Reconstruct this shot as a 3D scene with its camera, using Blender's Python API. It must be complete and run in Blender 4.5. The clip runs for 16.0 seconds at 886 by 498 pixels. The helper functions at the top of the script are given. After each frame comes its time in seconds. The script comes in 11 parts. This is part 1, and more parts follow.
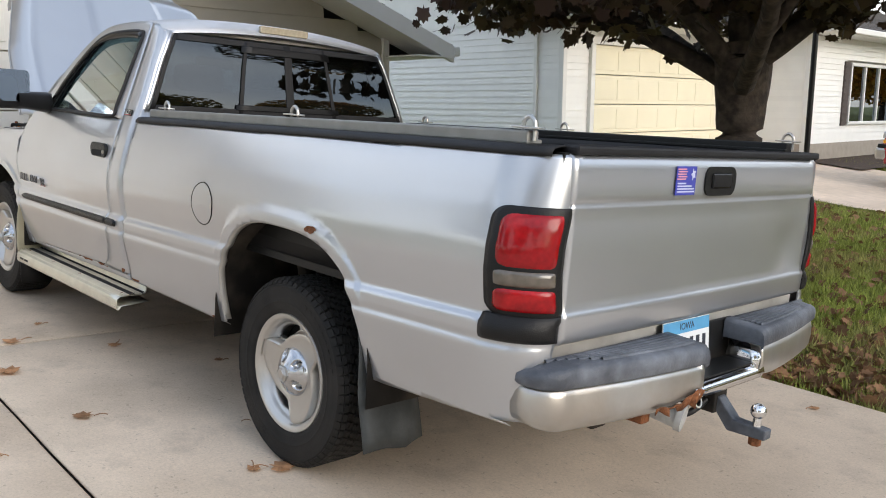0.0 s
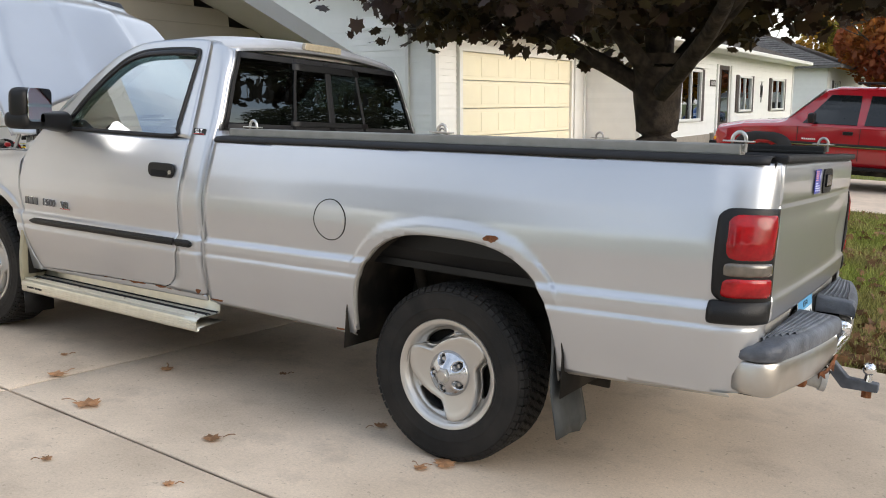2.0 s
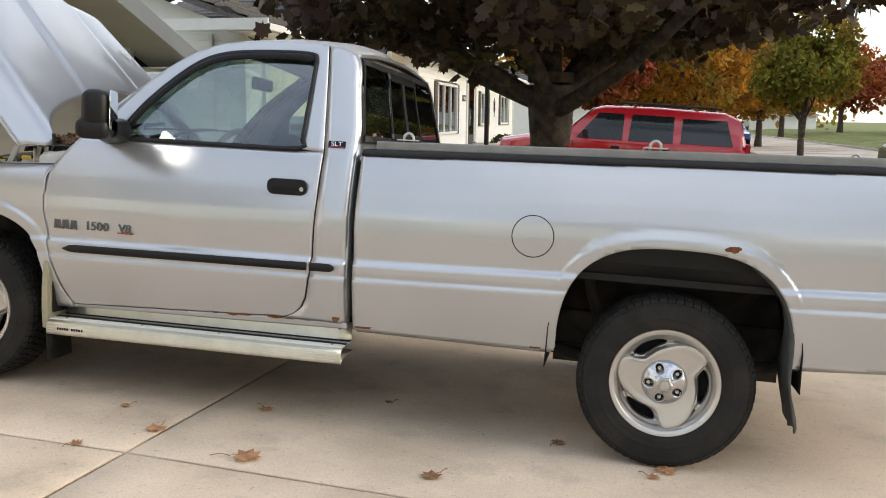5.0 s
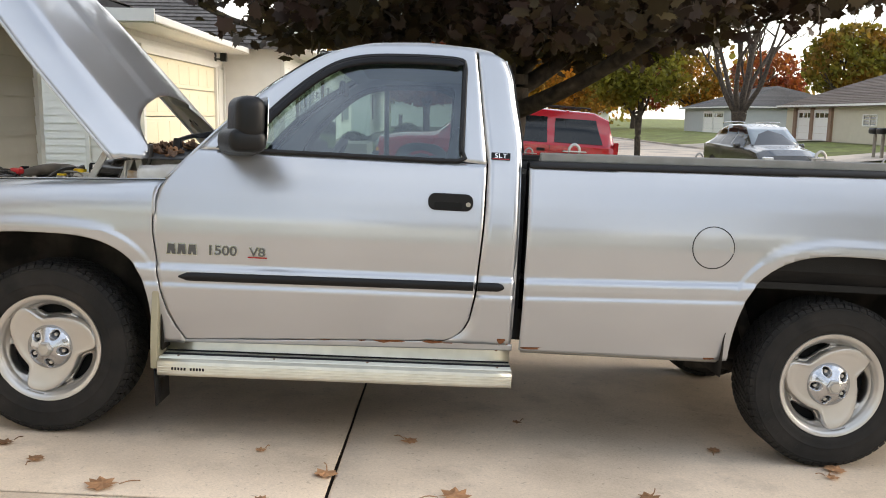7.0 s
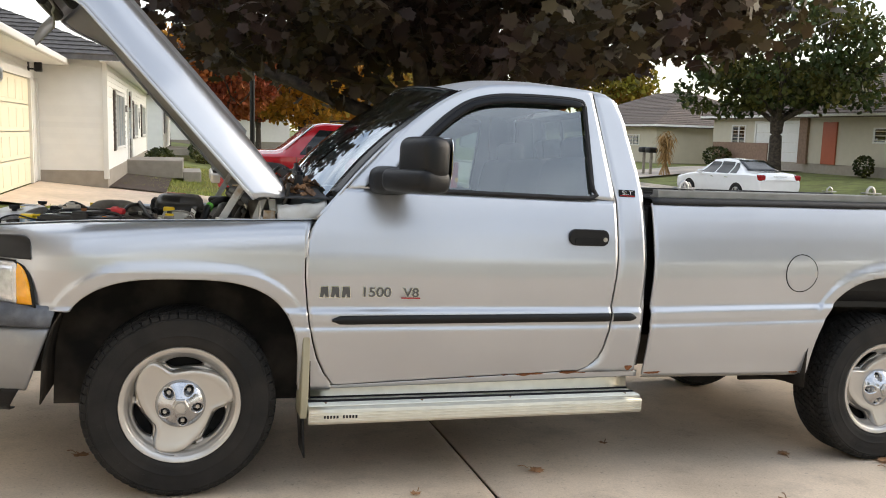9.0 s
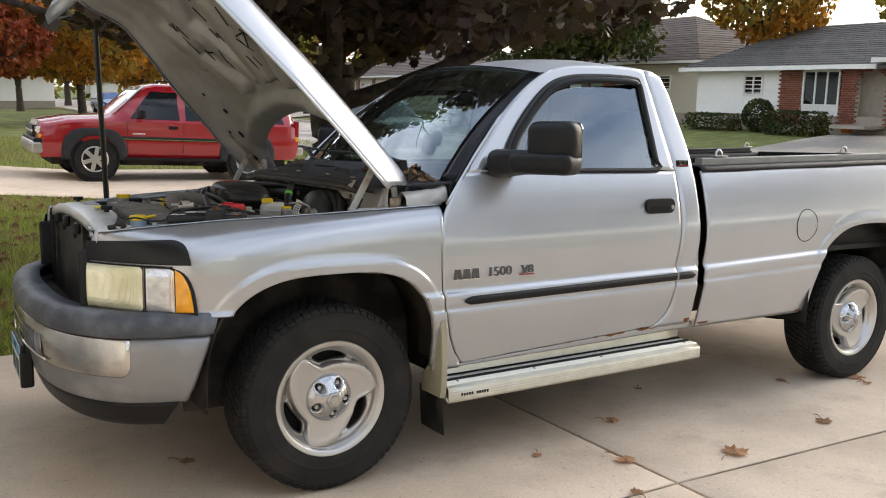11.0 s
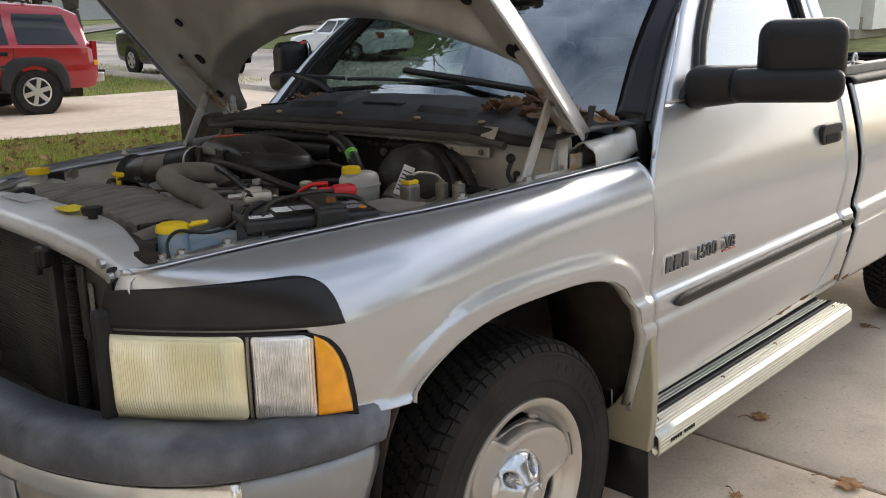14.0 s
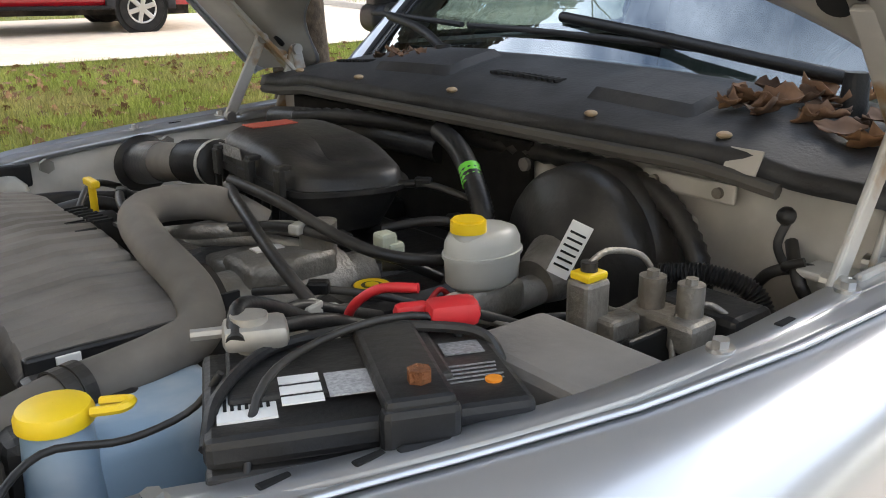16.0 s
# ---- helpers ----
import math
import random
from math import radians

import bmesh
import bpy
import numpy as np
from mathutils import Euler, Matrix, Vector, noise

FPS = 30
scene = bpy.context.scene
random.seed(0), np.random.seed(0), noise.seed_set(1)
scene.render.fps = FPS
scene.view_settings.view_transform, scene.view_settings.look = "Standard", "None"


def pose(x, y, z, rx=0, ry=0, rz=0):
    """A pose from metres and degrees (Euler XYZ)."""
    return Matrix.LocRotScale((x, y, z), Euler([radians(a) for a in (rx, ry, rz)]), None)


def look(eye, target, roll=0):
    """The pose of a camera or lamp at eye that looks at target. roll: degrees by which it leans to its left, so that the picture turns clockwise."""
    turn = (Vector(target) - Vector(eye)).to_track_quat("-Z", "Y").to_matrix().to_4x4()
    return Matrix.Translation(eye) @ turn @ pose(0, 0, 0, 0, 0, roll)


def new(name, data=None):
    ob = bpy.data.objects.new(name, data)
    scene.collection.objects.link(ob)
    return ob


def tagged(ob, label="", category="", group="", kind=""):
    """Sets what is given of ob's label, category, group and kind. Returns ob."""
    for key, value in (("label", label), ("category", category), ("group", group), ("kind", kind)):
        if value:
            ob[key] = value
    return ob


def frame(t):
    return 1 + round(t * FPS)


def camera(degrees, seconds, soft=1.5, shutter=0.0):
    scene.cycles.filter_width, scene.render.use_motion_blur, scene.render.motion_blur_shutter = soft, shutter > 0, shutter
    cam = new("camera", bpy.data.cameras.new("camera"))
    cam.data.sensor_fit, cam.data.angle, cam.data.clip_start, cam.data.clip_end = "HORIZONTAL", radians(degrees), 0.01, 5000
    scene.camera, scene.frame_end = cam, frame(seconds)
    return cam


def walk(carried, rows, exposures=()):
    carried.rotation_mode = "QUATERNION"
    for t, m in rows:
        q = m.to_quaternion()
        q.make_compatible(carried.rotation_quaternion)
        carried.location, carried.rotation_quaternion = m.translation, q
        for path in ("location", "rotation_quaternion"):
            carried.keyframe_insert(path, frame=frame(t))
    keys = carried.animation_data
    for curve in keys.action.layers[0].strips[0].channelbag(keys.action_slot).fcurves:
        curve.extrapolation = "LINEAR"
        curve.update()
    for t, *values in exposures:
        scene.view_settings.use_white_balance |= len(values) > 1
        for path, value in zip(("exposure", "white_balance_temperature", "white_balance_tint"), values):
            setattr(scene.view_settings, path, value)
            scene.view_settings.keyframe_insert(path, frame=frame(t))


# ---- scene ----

# ---- camera ----
cam = camera(55.16, 16.0, soft=1.0)
# The drive falls towards the street and to the neighbour's side: level_up is true up in the truck's own axes.
level_up = Vector((math.tan(radians(-2.2)), math.tan(radians(-2.8)), 1.0)).normalized()
TILT = level_up.rotation_difference(Vector((0, 0, 1))).to_matrix().to_4x4()
PATH = [
    (0, (6.088, -2.687, 1.427), (4.671, -1.314, 1.101), 4.0),
    (0.5, (5.957, -3.011, 1.431), (4.65, -1.53, 1.116), 3.4),
    (1, (5.7, -3.244, 1.413), (4.46, -1.71, 1.077), 3.2),
    (1.5, (5.447, -3.482, 1.405), (4.284, -1.886, 1.094), 3.1),
    (2, (5.212, -3.771, 1.401), (4.147, -2.103, 1.108), 2.9),
    (2.5, (4.898, -3.926, 1.367), (3.876, -2.232, 1.074), 2.3),
    (3, (4.569, -4.041, 1.37), (3.591, -2.322, 1.077), 2.4),
    (5.3, (2.942, -4.557, 1.291), (2.613, -2.598, 1.058), 3.3),
    (5.5, (2.774, -4.549, 1.278), (2.484, -2.585, 1.037), 3.1),
    (6, (2.376, -4.548, 1.309), (2.164, -2.573, 1.075), 2.5),
    (6.5, (1.985, -4.567, 1.313), (1.904, -2.582, 1.087), 3.0),
    (7, (1.594, -4.508, 1.282), (1.641, -2.52, 1.068), 3.1),
    (7.5, (1.169, -4.471, 1.3), (1.361, -2.488, 1.121), 2.5),
    (8, (0.723, -4.554, 1.33), (1.09, -2.595, 1.161), 1.7),
    (8.5, (0.353, -4.452, 1.292), (0.837, -2.52, 1.116), 2.2),
    (9, (0.014, -4.328, 1.3), (0.588, -2.418, 1.147), 3.0),
    (9.2, (-0.122, -4.301, 1.295), (0.498, -2.405, 1.148), 3.1),
    (11.3, (-1.444, -3.782, 1.392), (-0.364, -2.123, 1.108), 0.1),
    (11.5, (-1.494, -3.704, 1.378), (-0.397, -2.061, 1.064), -0.5),
    (12, (-1.598, -3.352, 1.4), (-0.449, -1.754, 1.042), -1.5),
    (12.5, (-1.669, -3.02, 1.391), (-0.435, -1.492, 1.015), -1.7),
    (13, (-1.696, -2.651, 1.407), (-0.321, -1.257, 0.998), -1.8),
    (13.5, (-1.602, -2.362, 1.394), (-0.183, -1.019, 0.967), -1.8),
    (14, (-1.465, -2.053, 1.411), (-0.064, -0.699, 0.961), -1.4),
    (14.5, (-1.353, -1.744, 1.415), (0.086, -0.436, 0.949), -1.6),
    (15, (-1.221, -1.513, 1.438), (0.258, -0.255, 0.958), -2.0),
    (15.5, (-0.976, -1.359, 1.435), (0.381, 0.015, 0.917), -1.1),
    (16, (-0.773, -1.213, 1.444), (0.411, 0.275, 0.825), -0.4),
]
walk(cam, [(t, TILT @ look(e, g, r)) for t, e, g, r in PATH],
     [(0, 0.57, 6300, 10), (1, 0.63, 6400, 10), (2, 0.63, 6500, 10), (3, 0.64, 6550, 10), (5.5, 0.74, 6900, 10), (6.5, 0.78, 6850, 10), (7.5, 0.88, 6850, 10), (8, 0.80, 6850, 10), (9, 0.82, 6850, 10), (11.5, 0.68, 6700, 11), (12.5, 0.62, 6700, 11), (13.5, 0.60, 6700, 11), (14.5, 0.68, 6700, 11), (15, 0.84, 6600, 10), (15.5, 1.10, 6500, 10), (16, 1.58, 6550, 10)])

# ---- world, sun, exposure ----
world = bpy.data.worlds.new("sky")
scene.world = world
world.use_nodes = True
wn = world.node_tree
wn.nodes.clear()
SUN_EL, SUN_ROT = radians(22), radians(84)
sky = wn.nodes.new("ShaderNodeTexSky")
sky.sky_type, sky.sun_disc = "NISHITA", False
sky.sun_elevation, sky.sun_rotation = SUN_EL, SUN_ROT
sky.air_density, sky.dust_density, sky.ozone_density = 1.0, 1.2, 1.0
# broken cloud over the clear sky
tc = wn.nodes.new("ShaderNodeTexCoord")
mp = wn.nodes.new("ShaderNodeMapping")
mp.inputs["Scale"].default_value = (1.0, 1.0, 3.5)
nz = wn.nodes.new("ShaderNodeTexNoise")
nz.inputs["Scale"].default_value, nz.inputs["Detail"].default_value, nz.inputs["Roughness"].default_value = 2.2, 6.0, 0.55
cr = wn.nodes.new("ShaderNodeValToRGB")
cr.color_ramp.elements[0].position, cr.color_ramp.elements[1].position = 0.34, 0.66
cloud = wn.nodes.new("ShaderNodeMix")
cloud.data_type = "RGBA"

bgd = wn.nodes.new("ShaderNodeBackground")
bgd.inputs["Strength"].default_value = 0.15
wo = wn.nodes.new("ShaderNodeOutputWorld")
# the cloud is brighter and warmer low down, bluer overhead
sx = wn.nodes.new("ShaderNodeSeparateXYZ")
hz = wn.nodes.new("ShaderNodeValToRGB")
hz.color_ramp.elements[0].position, hz.color_ramp.elements[1].position = 0.02, 0.75
hz.color_ramp.elements[0].color, hz.color_ramp.elements[1].color = (1.0, 0.975, 0.935, 1), (0.60, 0.67, 0.78, 1)
up_ = wn.nodes.new("ShaderNodeVectorMath")
up_.operation = "SCALE"
up_.inputs[3].default_value = 10.5
wn.links.new(tc.outputs["Generated"], sx.inputs[0])
wn.links.new(sx.outputs["Z"], hz.inputs["Fac"])
wn.links.new(hz.outputs["Color"], up_.inputs[0])
wn.links.new(up_.outputs[0], cloud.inputs[7])
wn.links.new(tc.outputs["Generated"], mp.inputs["Vector"])
wn.links.new(mp.outputs["Vector"], nz.inputs["Vector"])
wn.links.new(nz.outputs["Fac"], cr.inputs["Fac"])
wn.links.new(cr.outputs["Color"], cloud.inputs[0])
wn.links.new(sky.outputs["Color"], cloud.inputs[6])
wn.links.new(cloud.outputs[2], bgd.inputs["Color"])
wn.links.new(bgd.outputs["Background"], wo.inputs["Surface"])

sun = new("sun", bpy.data.lights.new("sun", "SUN"))
sun.data.energy, sun.data.angle, sun.data.color = 1.2, radians(38), (1.0, 0.91, 0.80)
to_sun = Vector((math.sin(SUN_ROT) * math.cos(SUN_EL), math.cos(SUN_ROT) * math.cos(SUN_EL), math.sin(SUN_EL)))
sun.matrix_world = look(to_sun * 50, (0, 0, 0))


# ---- materials ----
def mat(name, base, rough=0.6, metal=0.0, vary=0.12, vscale=6.0, bump=0.0, bscale=60.0, coat=0.0, second=None, sscale=1.5,
        trans=0.0, ior=1.45, alpha=1.0, spec=0.5, island=0.0, rand=0.0, lo=0.42, hi=0.62, emit=0.0, thin=0.0):
    """A surface: base colour with grain, a second colour in blotches, fine relief."""
    m = bpy.data.materials.new(name)
    m.use_nodes = True
    nt = m.node_tree
    b = nt.nodes["Principled BSDF"]
    b.inputs["Roughness"].default_value, b.inputs["Metallic"].default_value = rough, metal
    b.inputs["Coat Weight"].default_value = coat
    b.inputs["Coat Roughness"].default_value = 0.06
    b.inputs["Transmission Weight"].default_value, b.inputs["IOR"].default_value = trans, ior
    b.inputs["Alpha"].default_value = alpha
    b.inputs["Specular IOR Level"].default_value = spec
    col = nt.nodes.new("ShaderNodeRGB")
    col.outputs[0].default_value = (*base, 1)
    out = col.outputs[0]
    geo = nt.nodes.new("ShaderNodeNewGeometry")
    tco = nt.nodes.new("ShaderNodeTexCoord")
    vec = tco.outputs["Object"]
    if second is not None:
        n2 = nt.nodes.new("ShaderNodeTexNoise")
        n2.inputs["Scale"].default_value, n2.inputs["Detail"].default_value = sscale, 5.0
        nt.links.new(vec, n2.inputs["Vector"])
        r2 = nt.nodes.new("ShaderNodeValToRGB")
        r2.color_ramp.elements[0].position, r2.color_ramp.elements[1].position = lo, hi
        nt.links.new(n2.outputs["Fac"], r2.inputs["Fac"])
        mx = nt.nodes.new("ShaderNodeMix")
        mx.data_type = "RGBA"
        nt.links.new(r2.outputs["Color"], mx.inputs[0])
        nt.links.new(out, mx.inputs[6])
        mx.inputs[7].default_value = (*second, 1)
        out = mx.outputs[2]
    if vary or island or rand:
        n1 = nt.nodes.new("ShaderNodeTexNoise")
        n1.inputs["Scale"].default_value, n1.inputs["Detail"].default_value = vscale, 6.0
        nt.links.new(vec, n1.inputs["Vector"])
        hs = nt.nodes.new("ShaderNodeHueSaturation")
        mr = nt.nodes.new("ShaderNodeMapRange")
        mr.inputs[1].default_value, mr.inputs[2].default_value = 0.25, 0.75
        mr.inputs[3].default_value, mr.inputs[4].default_value = 1 - vary, 1 + vary
        nt.links.new(n1.outputs["Fac"], mr.inputs[0])
        val = mr.outputs[0]
        for amount, source in ((island, geo.outputs["Random Per Island"]), (rand, None)):
            if amount:
                if source is None:
                    source = nt.nodes.new("ShaderNodeObjectInfo").outputs["Random"]
                m2 = nt.nodes.new("ShaderNodeMapRange")
                m2.inputs[3].default_value, m2.inputs[4].default_value = 1 - amount, 1 + amount
                nt.links.new(source, m2.inputs[0])
                mu = nt.nodes.new("ShaderNodeMath")
                mu.operation = "MULTIPLY"
                nt.links.new(val, mu.inputs[0])
                nt.links.new(m2.outputs[0], mu.inputs[1])
                val = mu.outputs[0]
        nt.links.new(val, hs.inputs["Value"])
        nt.links.new(out, hs.inputs["Color"])
        out = hs.outputs["Color"]
    nt.links.new(out, b.inputs["Base Color"])
    if thin:
        tl = nt.nodes.new("ShaderNodeBsdfTranslucent")
        ms = nt.nodes.new("ShaderNodeMixShader")
        ms.inputs[0].default_value = thin
        nt.links.new(out, tl.inputs["Color"])
        nt.links.new(b.outputs[0], ms.inputs[1])
        nt.links.new(tl.outputs[0], ms.inputs[2])
        nt.links.new(ms.outputs[0], nt.nodes["Material Output"].inputs["Surface"])
    if emit:
        nt.links.new(out, b.inputs["Emission Color"])
        b.inputs["Emission Strength"].default_value = emit
    if bump:
        n3 = nt.nodes.new("ShaderNodeTexNoise")
        n3.inputs["Scale"].default_value, n3.inputs["Detail"].default_value = bscale, 6.0
        nt.links.new(vec, n3.inputs["Vector"])
        bp = nt.nodes.new("ShaderNodeBump")
        bp.inputs["Strength"].default_value, bp.inputs["Distance"].default_value = bump, 0.01
        nt.links.new(n3.outputs["Fac"], bp.inputs["Height"])
        nt.links.new(bp.outputs["Normal"], b.inputs["Normal"])
    return m


def stain(m, scale, lo, hi, amount):
    """Blotches with soft edges, which multiply the base colour by amount."""
    nt = m.node_tree
    b = nt.nodes["Principled BSDF"]
    link = b.inputs["Base Color"].links[0]
    src = link.from_socket
    tco = nt.nodes.new("ShaderNodeTexCoord")
    n = nt.nodes.new("ShaderNodeTexNoise")
    n.inputs["Scale"].default_value, n.inputs["Detail"].default_value, n.inputs["Roughness"].default_value = scale, 7.0, 0.62
    nt.links.new(tco.outputs["Object"], n.inputs["Vector"])
    mr = nt.nodes.new("ShaderNodeMapRange")
    mr.interpolation_type = "SMOOTHSTEP"
    mr.inputs[1].default_value, mr.inputs[2].default_value, mr.inputs[3].default_value, mr.inputs[4].default_value = lo, hi, 1.0, amount
    nt.links.new(n.outputs["Fac"], mr.inputs[0])
    mx = nt.nodes.new("ShaderNodeVectorMath")
    mx.operation = "SCALE"
    nt.links.new(src, mx.inputs[0])
    nt.links.new(mr.outputs[0], mx.inputs["Scale"])
    nt.links.new(mx.outputs[0], b.inputs["Base Color"])


def glass(name, tint, rough=0.0, clear=0.7, power=3.2, least=0.08):
    """Window glass: a sharp mirror over a tinted see-through pane."""
    m = bpy.data.materials.new(name)
    m.use_nodes = True
    nt = m.node_tree
    nt.nodes.clear()
    tr = nt.nodes.new("ShaderNodeBsdfTransparent")
    tr.inputs["Color"].default_value = (*[c * clear for c in tint], 1)
    gl = nt.nodes.new("ShaderNodeBsdfGlossy")
    gl.inputs["Roughness"].default_value = rough
    gl.inputs["Color"].default_value = (0.86, 0.93, 1.0, 1)
    lw = nt.nodes.new("ShaderNodeLayerWeight")
    lw.inputs["Blend"].default_value = 0.5
    pw = nt.nodes.new("ShaderNodeMath")
    pw.operation, pw.inputs[1].default_value = "POWER", power
    fr = nt.nodes.new("ShaderNodeMapRange")
    fr.inputs[3].default_value, fr.inputs[4].default_value = least, 1.0
    nt.links.new(lw.outputs["Facing"], pw.inputs[0])
    nt.links.new(pw.outputs[0], fr.inputs[0])
    ms = nt.nodes.new("ShaderNodeMixShader")
    o = nt.nodes.new("ShaderNodeOutputMaterial")
    nt.links.new(fr.outputs[0], ms.inputs[0])
    nt.links.new(tr.outputs[0], ms.inputs[1])
    nt.links.new(gl.outputs[0], ms.inputs[2])
    nt.links.new(ms.outputs[0], o.inputs["Surface"])
    return m


SILVER = mat("silver_paint", (0.485, 0.50, 0.525), 0.29, 0.74, vary=0.03, vscale=3, coat=0.6)
# the body silver, paler and less metallic to lift the roof's brightness
SILVER_LIFTED = mat("lifted_roof_silver", (0.52, 0.53, 0.55), 0.48, 0.40, vary=0.06, vscale=5, coat=0.15, second=(0.46, 0.465, 0.475), sscale=4)
SILVER_DULL = mat("silver_underside", (0.50, 0.49, 0.46), 0.5, 0.35, vary=0.12, vscale=5, bump=0.15, bscale=30, second=(0.36, 0.34, 0.31), sscale=3)
BLACK_PLASTIC = mat("black_plastic", (0.009, 0.009, 0.0095), 0.40, spec=0.3, vary=0.15, vscale=9, bump=0.15, bscale=260)
BLACK_GLOSS = mat("black_gloss", (0.008, 0.008, 0.009), 0.20, spec=0.25, vary=0.1)
BLACK_TRIM = mat("black_rubber_trim", (0.016, 0.016, 0.0175), 0.55, spec=0.3, vary=0.2, vscale=12, bump=0.1, bscale=180)
BRA = mat("black_film", (0.010, 0.010, 0.011), 0.30, spec=0.35, vary=0.2, vscale=20, second=(0.016, 0.016, 0.017), sscale=7)
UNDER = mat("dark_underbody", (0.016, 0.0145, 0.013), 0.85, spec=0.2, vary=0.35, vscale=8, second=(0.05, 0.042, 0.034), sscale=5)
CHROME = mat("chrome", (0.78, 0.78, 0.78), 0.12, 1.0, vary=0.04, vscale=14)
CHROME_WORN = mat("worn_chrome", (0.52, 0.52, 0.51), 0.34, 0.9, vary=0.12, vscale=7, bump=0.06, bscale=50, second=(0.48, 0.45, 0.41), sscale=4)
BUMPER_GREY = mat("grey_bumper_paint", (0.27, 0.275, 0.285), 0.36, 0.62, vary=0.10, vscale=8, second=(0.44, 0.445, 0.45), sscale=3.2, lo=0.5, hi=0.68, bump=0.05, bscale=12)
BUMPER_RUBBER = mat("weathered_bumper_cap", (0.062, 0.069, 0.084), 0.5, vary=0.30, vscale=22, bump=0.25, bscale=90, second=(0.13, 0.142, 0.165), sscale=5)
TYRE = mat("tyre_rubber", (0.013, 0.0125, 0.012), 0.75, spec=0.3, vary=0.25, vscale=14, bump=0.2, bscale=150, second=(0.021, 0.019, 0.017), sscale=6)
HUB_CHROME = mat("hub_chrome", (0.50, 0.51, 0.53), 0.20, 1.0, vary=0.06, vscale=30)
FLAP = mat("mud_flap_rubber", (0.040, 0.044, 0.044), 0.6, vary=0.2, vscale=12, bump=0.15, bscale=60, second=(0.065, 0.070, 0.070), sscale=6)
ALLOY = mat("painted_alloy", (0.52, 0.505, 0.48), 0.33, 0.82, vary=0.05, vscale=8)
# near-black: the shade of gaps and recesses as a colour, also print
DARK = mat("gap_shade_and_print", (0.006, 0.006, 0.006), 0.9, vary=0.0)
ALU = mat("aluminium_step", (0.66, 0.64, 0.55), 0.32, 0.75, vary=0.07, vscale=20, bump=0.05, bscale=90)
TAN = mat("tan_flare", (0.32, 0.29, 0.20), 0.5, vary=0.12, vscale=7)
RED_LENS = mat("red_lens", (0.24, 0.003, 0.006), 0.2, vary=0.2, vscale=60, coat=0.3, spec=0.3, second=(0.46, 0.010, 0.012), sscale=9, lo=0.50, hi=0.75)
SMOKE_LENS = mat("reversing_lens", (0.105, 0.09, 0.072), 0.12, vary=0.2, vscale=40, coat=1.0)
AMBER_LENS = mat("amber_lens", (0.86, 0.37, 0.012), 0.14, vary=0.1, vscale=40, coat=0.8)
FOG_LENS = mat("yellowed_lens", (0.70, 0.67, 0.44), 0.16, 0.25, vary=0.08, vscale=9, coat=0.8, second=(0.88, 0.86, 0.66), sscale=7)
CLEAR_LENS = mat("clear_lens", (0.78, 0.77, 0.76), 0.14, 0.6, vary=0.2, vscale=45, coat=1.0)
CAR_GLASS = glass("car_glass", (0.66, 0.80, 0.76), clear=0.82, power=1.7, least=0.12)
SCREEN_GLASS = glass("windscreen_glass", (0.70, 0.84, 0.80), clear=0.86, power=2.3, least=0.13)
DARK_GLASS = glass("tinted_glass", (0.36, 0.42, 0.40), clear=0.14, power=4.0)
MIRROR = mat("mirror_glass", (0.82, 0.84, 0.86), 0.02, 1.0, vary=0)
RUST = mat("rust", (0.17, 0.062, 0.022), 0.9, vary=0.5, vscale=60, bump=0.6, bscale=150)
CONCRETE = mat("concrete", (0.72, 0.59, 0.455), 0.80, vary=0.10, vscale=90, bump=0.10, bscale=300, second=(0.55, 0.445, 0.335), sscale=1.1, lo=0.36, hi=0.68)
stain(CONCRETE, 3.2, 0.52, 0.70, 0.84)
stain(CONCRETE, 38.0, 0.60, 0.70, 0.70)
stain(CONCRETE, 0.55, 0.48, 0.66, 0.91)
stain(CONCRETE, 160.0, 0.52, 0.72, 0.80)
CONCRETE_NEXT = mat("neighbour_concrete", (0.72, 0.575, 0.44), 0.88, vary=0.10, vscale=7, bump=0.2, bscale=90, second=(0.63, 0.50, 0.375), sscale=0.8)
CONCRETE_STREET = mat("street_concrete", (0.56, 0.475, 0.385), 0.88, vary=0.12, vscale=5, bump=0.2, bscale=90, second=(0.34, 0.30, 0.26), sscale=0.4)
JOINT = mat("joint", (0.035, 0.028, 0.022), 0.95, vary=0.4, vscale=30)
GRASS = mat("grass_ground", (0.17, 0.19, 0.05), 0.95, vary=0.35, vscale=2.5, bump=0.6, bscale=60, second=(0.12, 0.13, 0.035), sscale=0.5)
BLADE = mat("grass_blades", thin=0.3, base=(0.30, 0.34, 0.075), rough=0.8, vary=0.25, vscale=3, island=0.4, second=(0.36, 0.32, 0.12), sscale=0.7)
DEAD_LEAF = mat("dry_leaf", thin=0.2, base=(0.24, 0.13, 0.065), rough=0.85, vary=0.3, vscale=40, island=0.45, rand=0.4)
OLD_LEAF = mat("old_leaf", thin=0.1, base=(0.11, 0.062, 0.036), rough=0.85, vary=0.3, vscale=40, island=0.45, rand=0.6)
BARK = mat("bark", (0.075, 0.058, 0.045), 0.95, vary=0.35, vscale=14, bump=1.0, bscale=26, second=(0.035, 0.028, 0.023), sscale=9)
MAROON = mat("maroon_leaf", thin=0.3, base=(0.062, 0.036, 0.027), rough=0.5, vary=0.2, vscale=3, island=0.5, second=(0.080, 0.062, 0.026), sscale=1.0)
ORANGE_LEAF = mat("orange_leaf", thin=0.45, base=(0.42, 0.19, 0.022), rough=0.75, vary=0.25, vscale=1.2, island=0.45, second=(0.19, 0.17, 0.028), sscale=0.35)
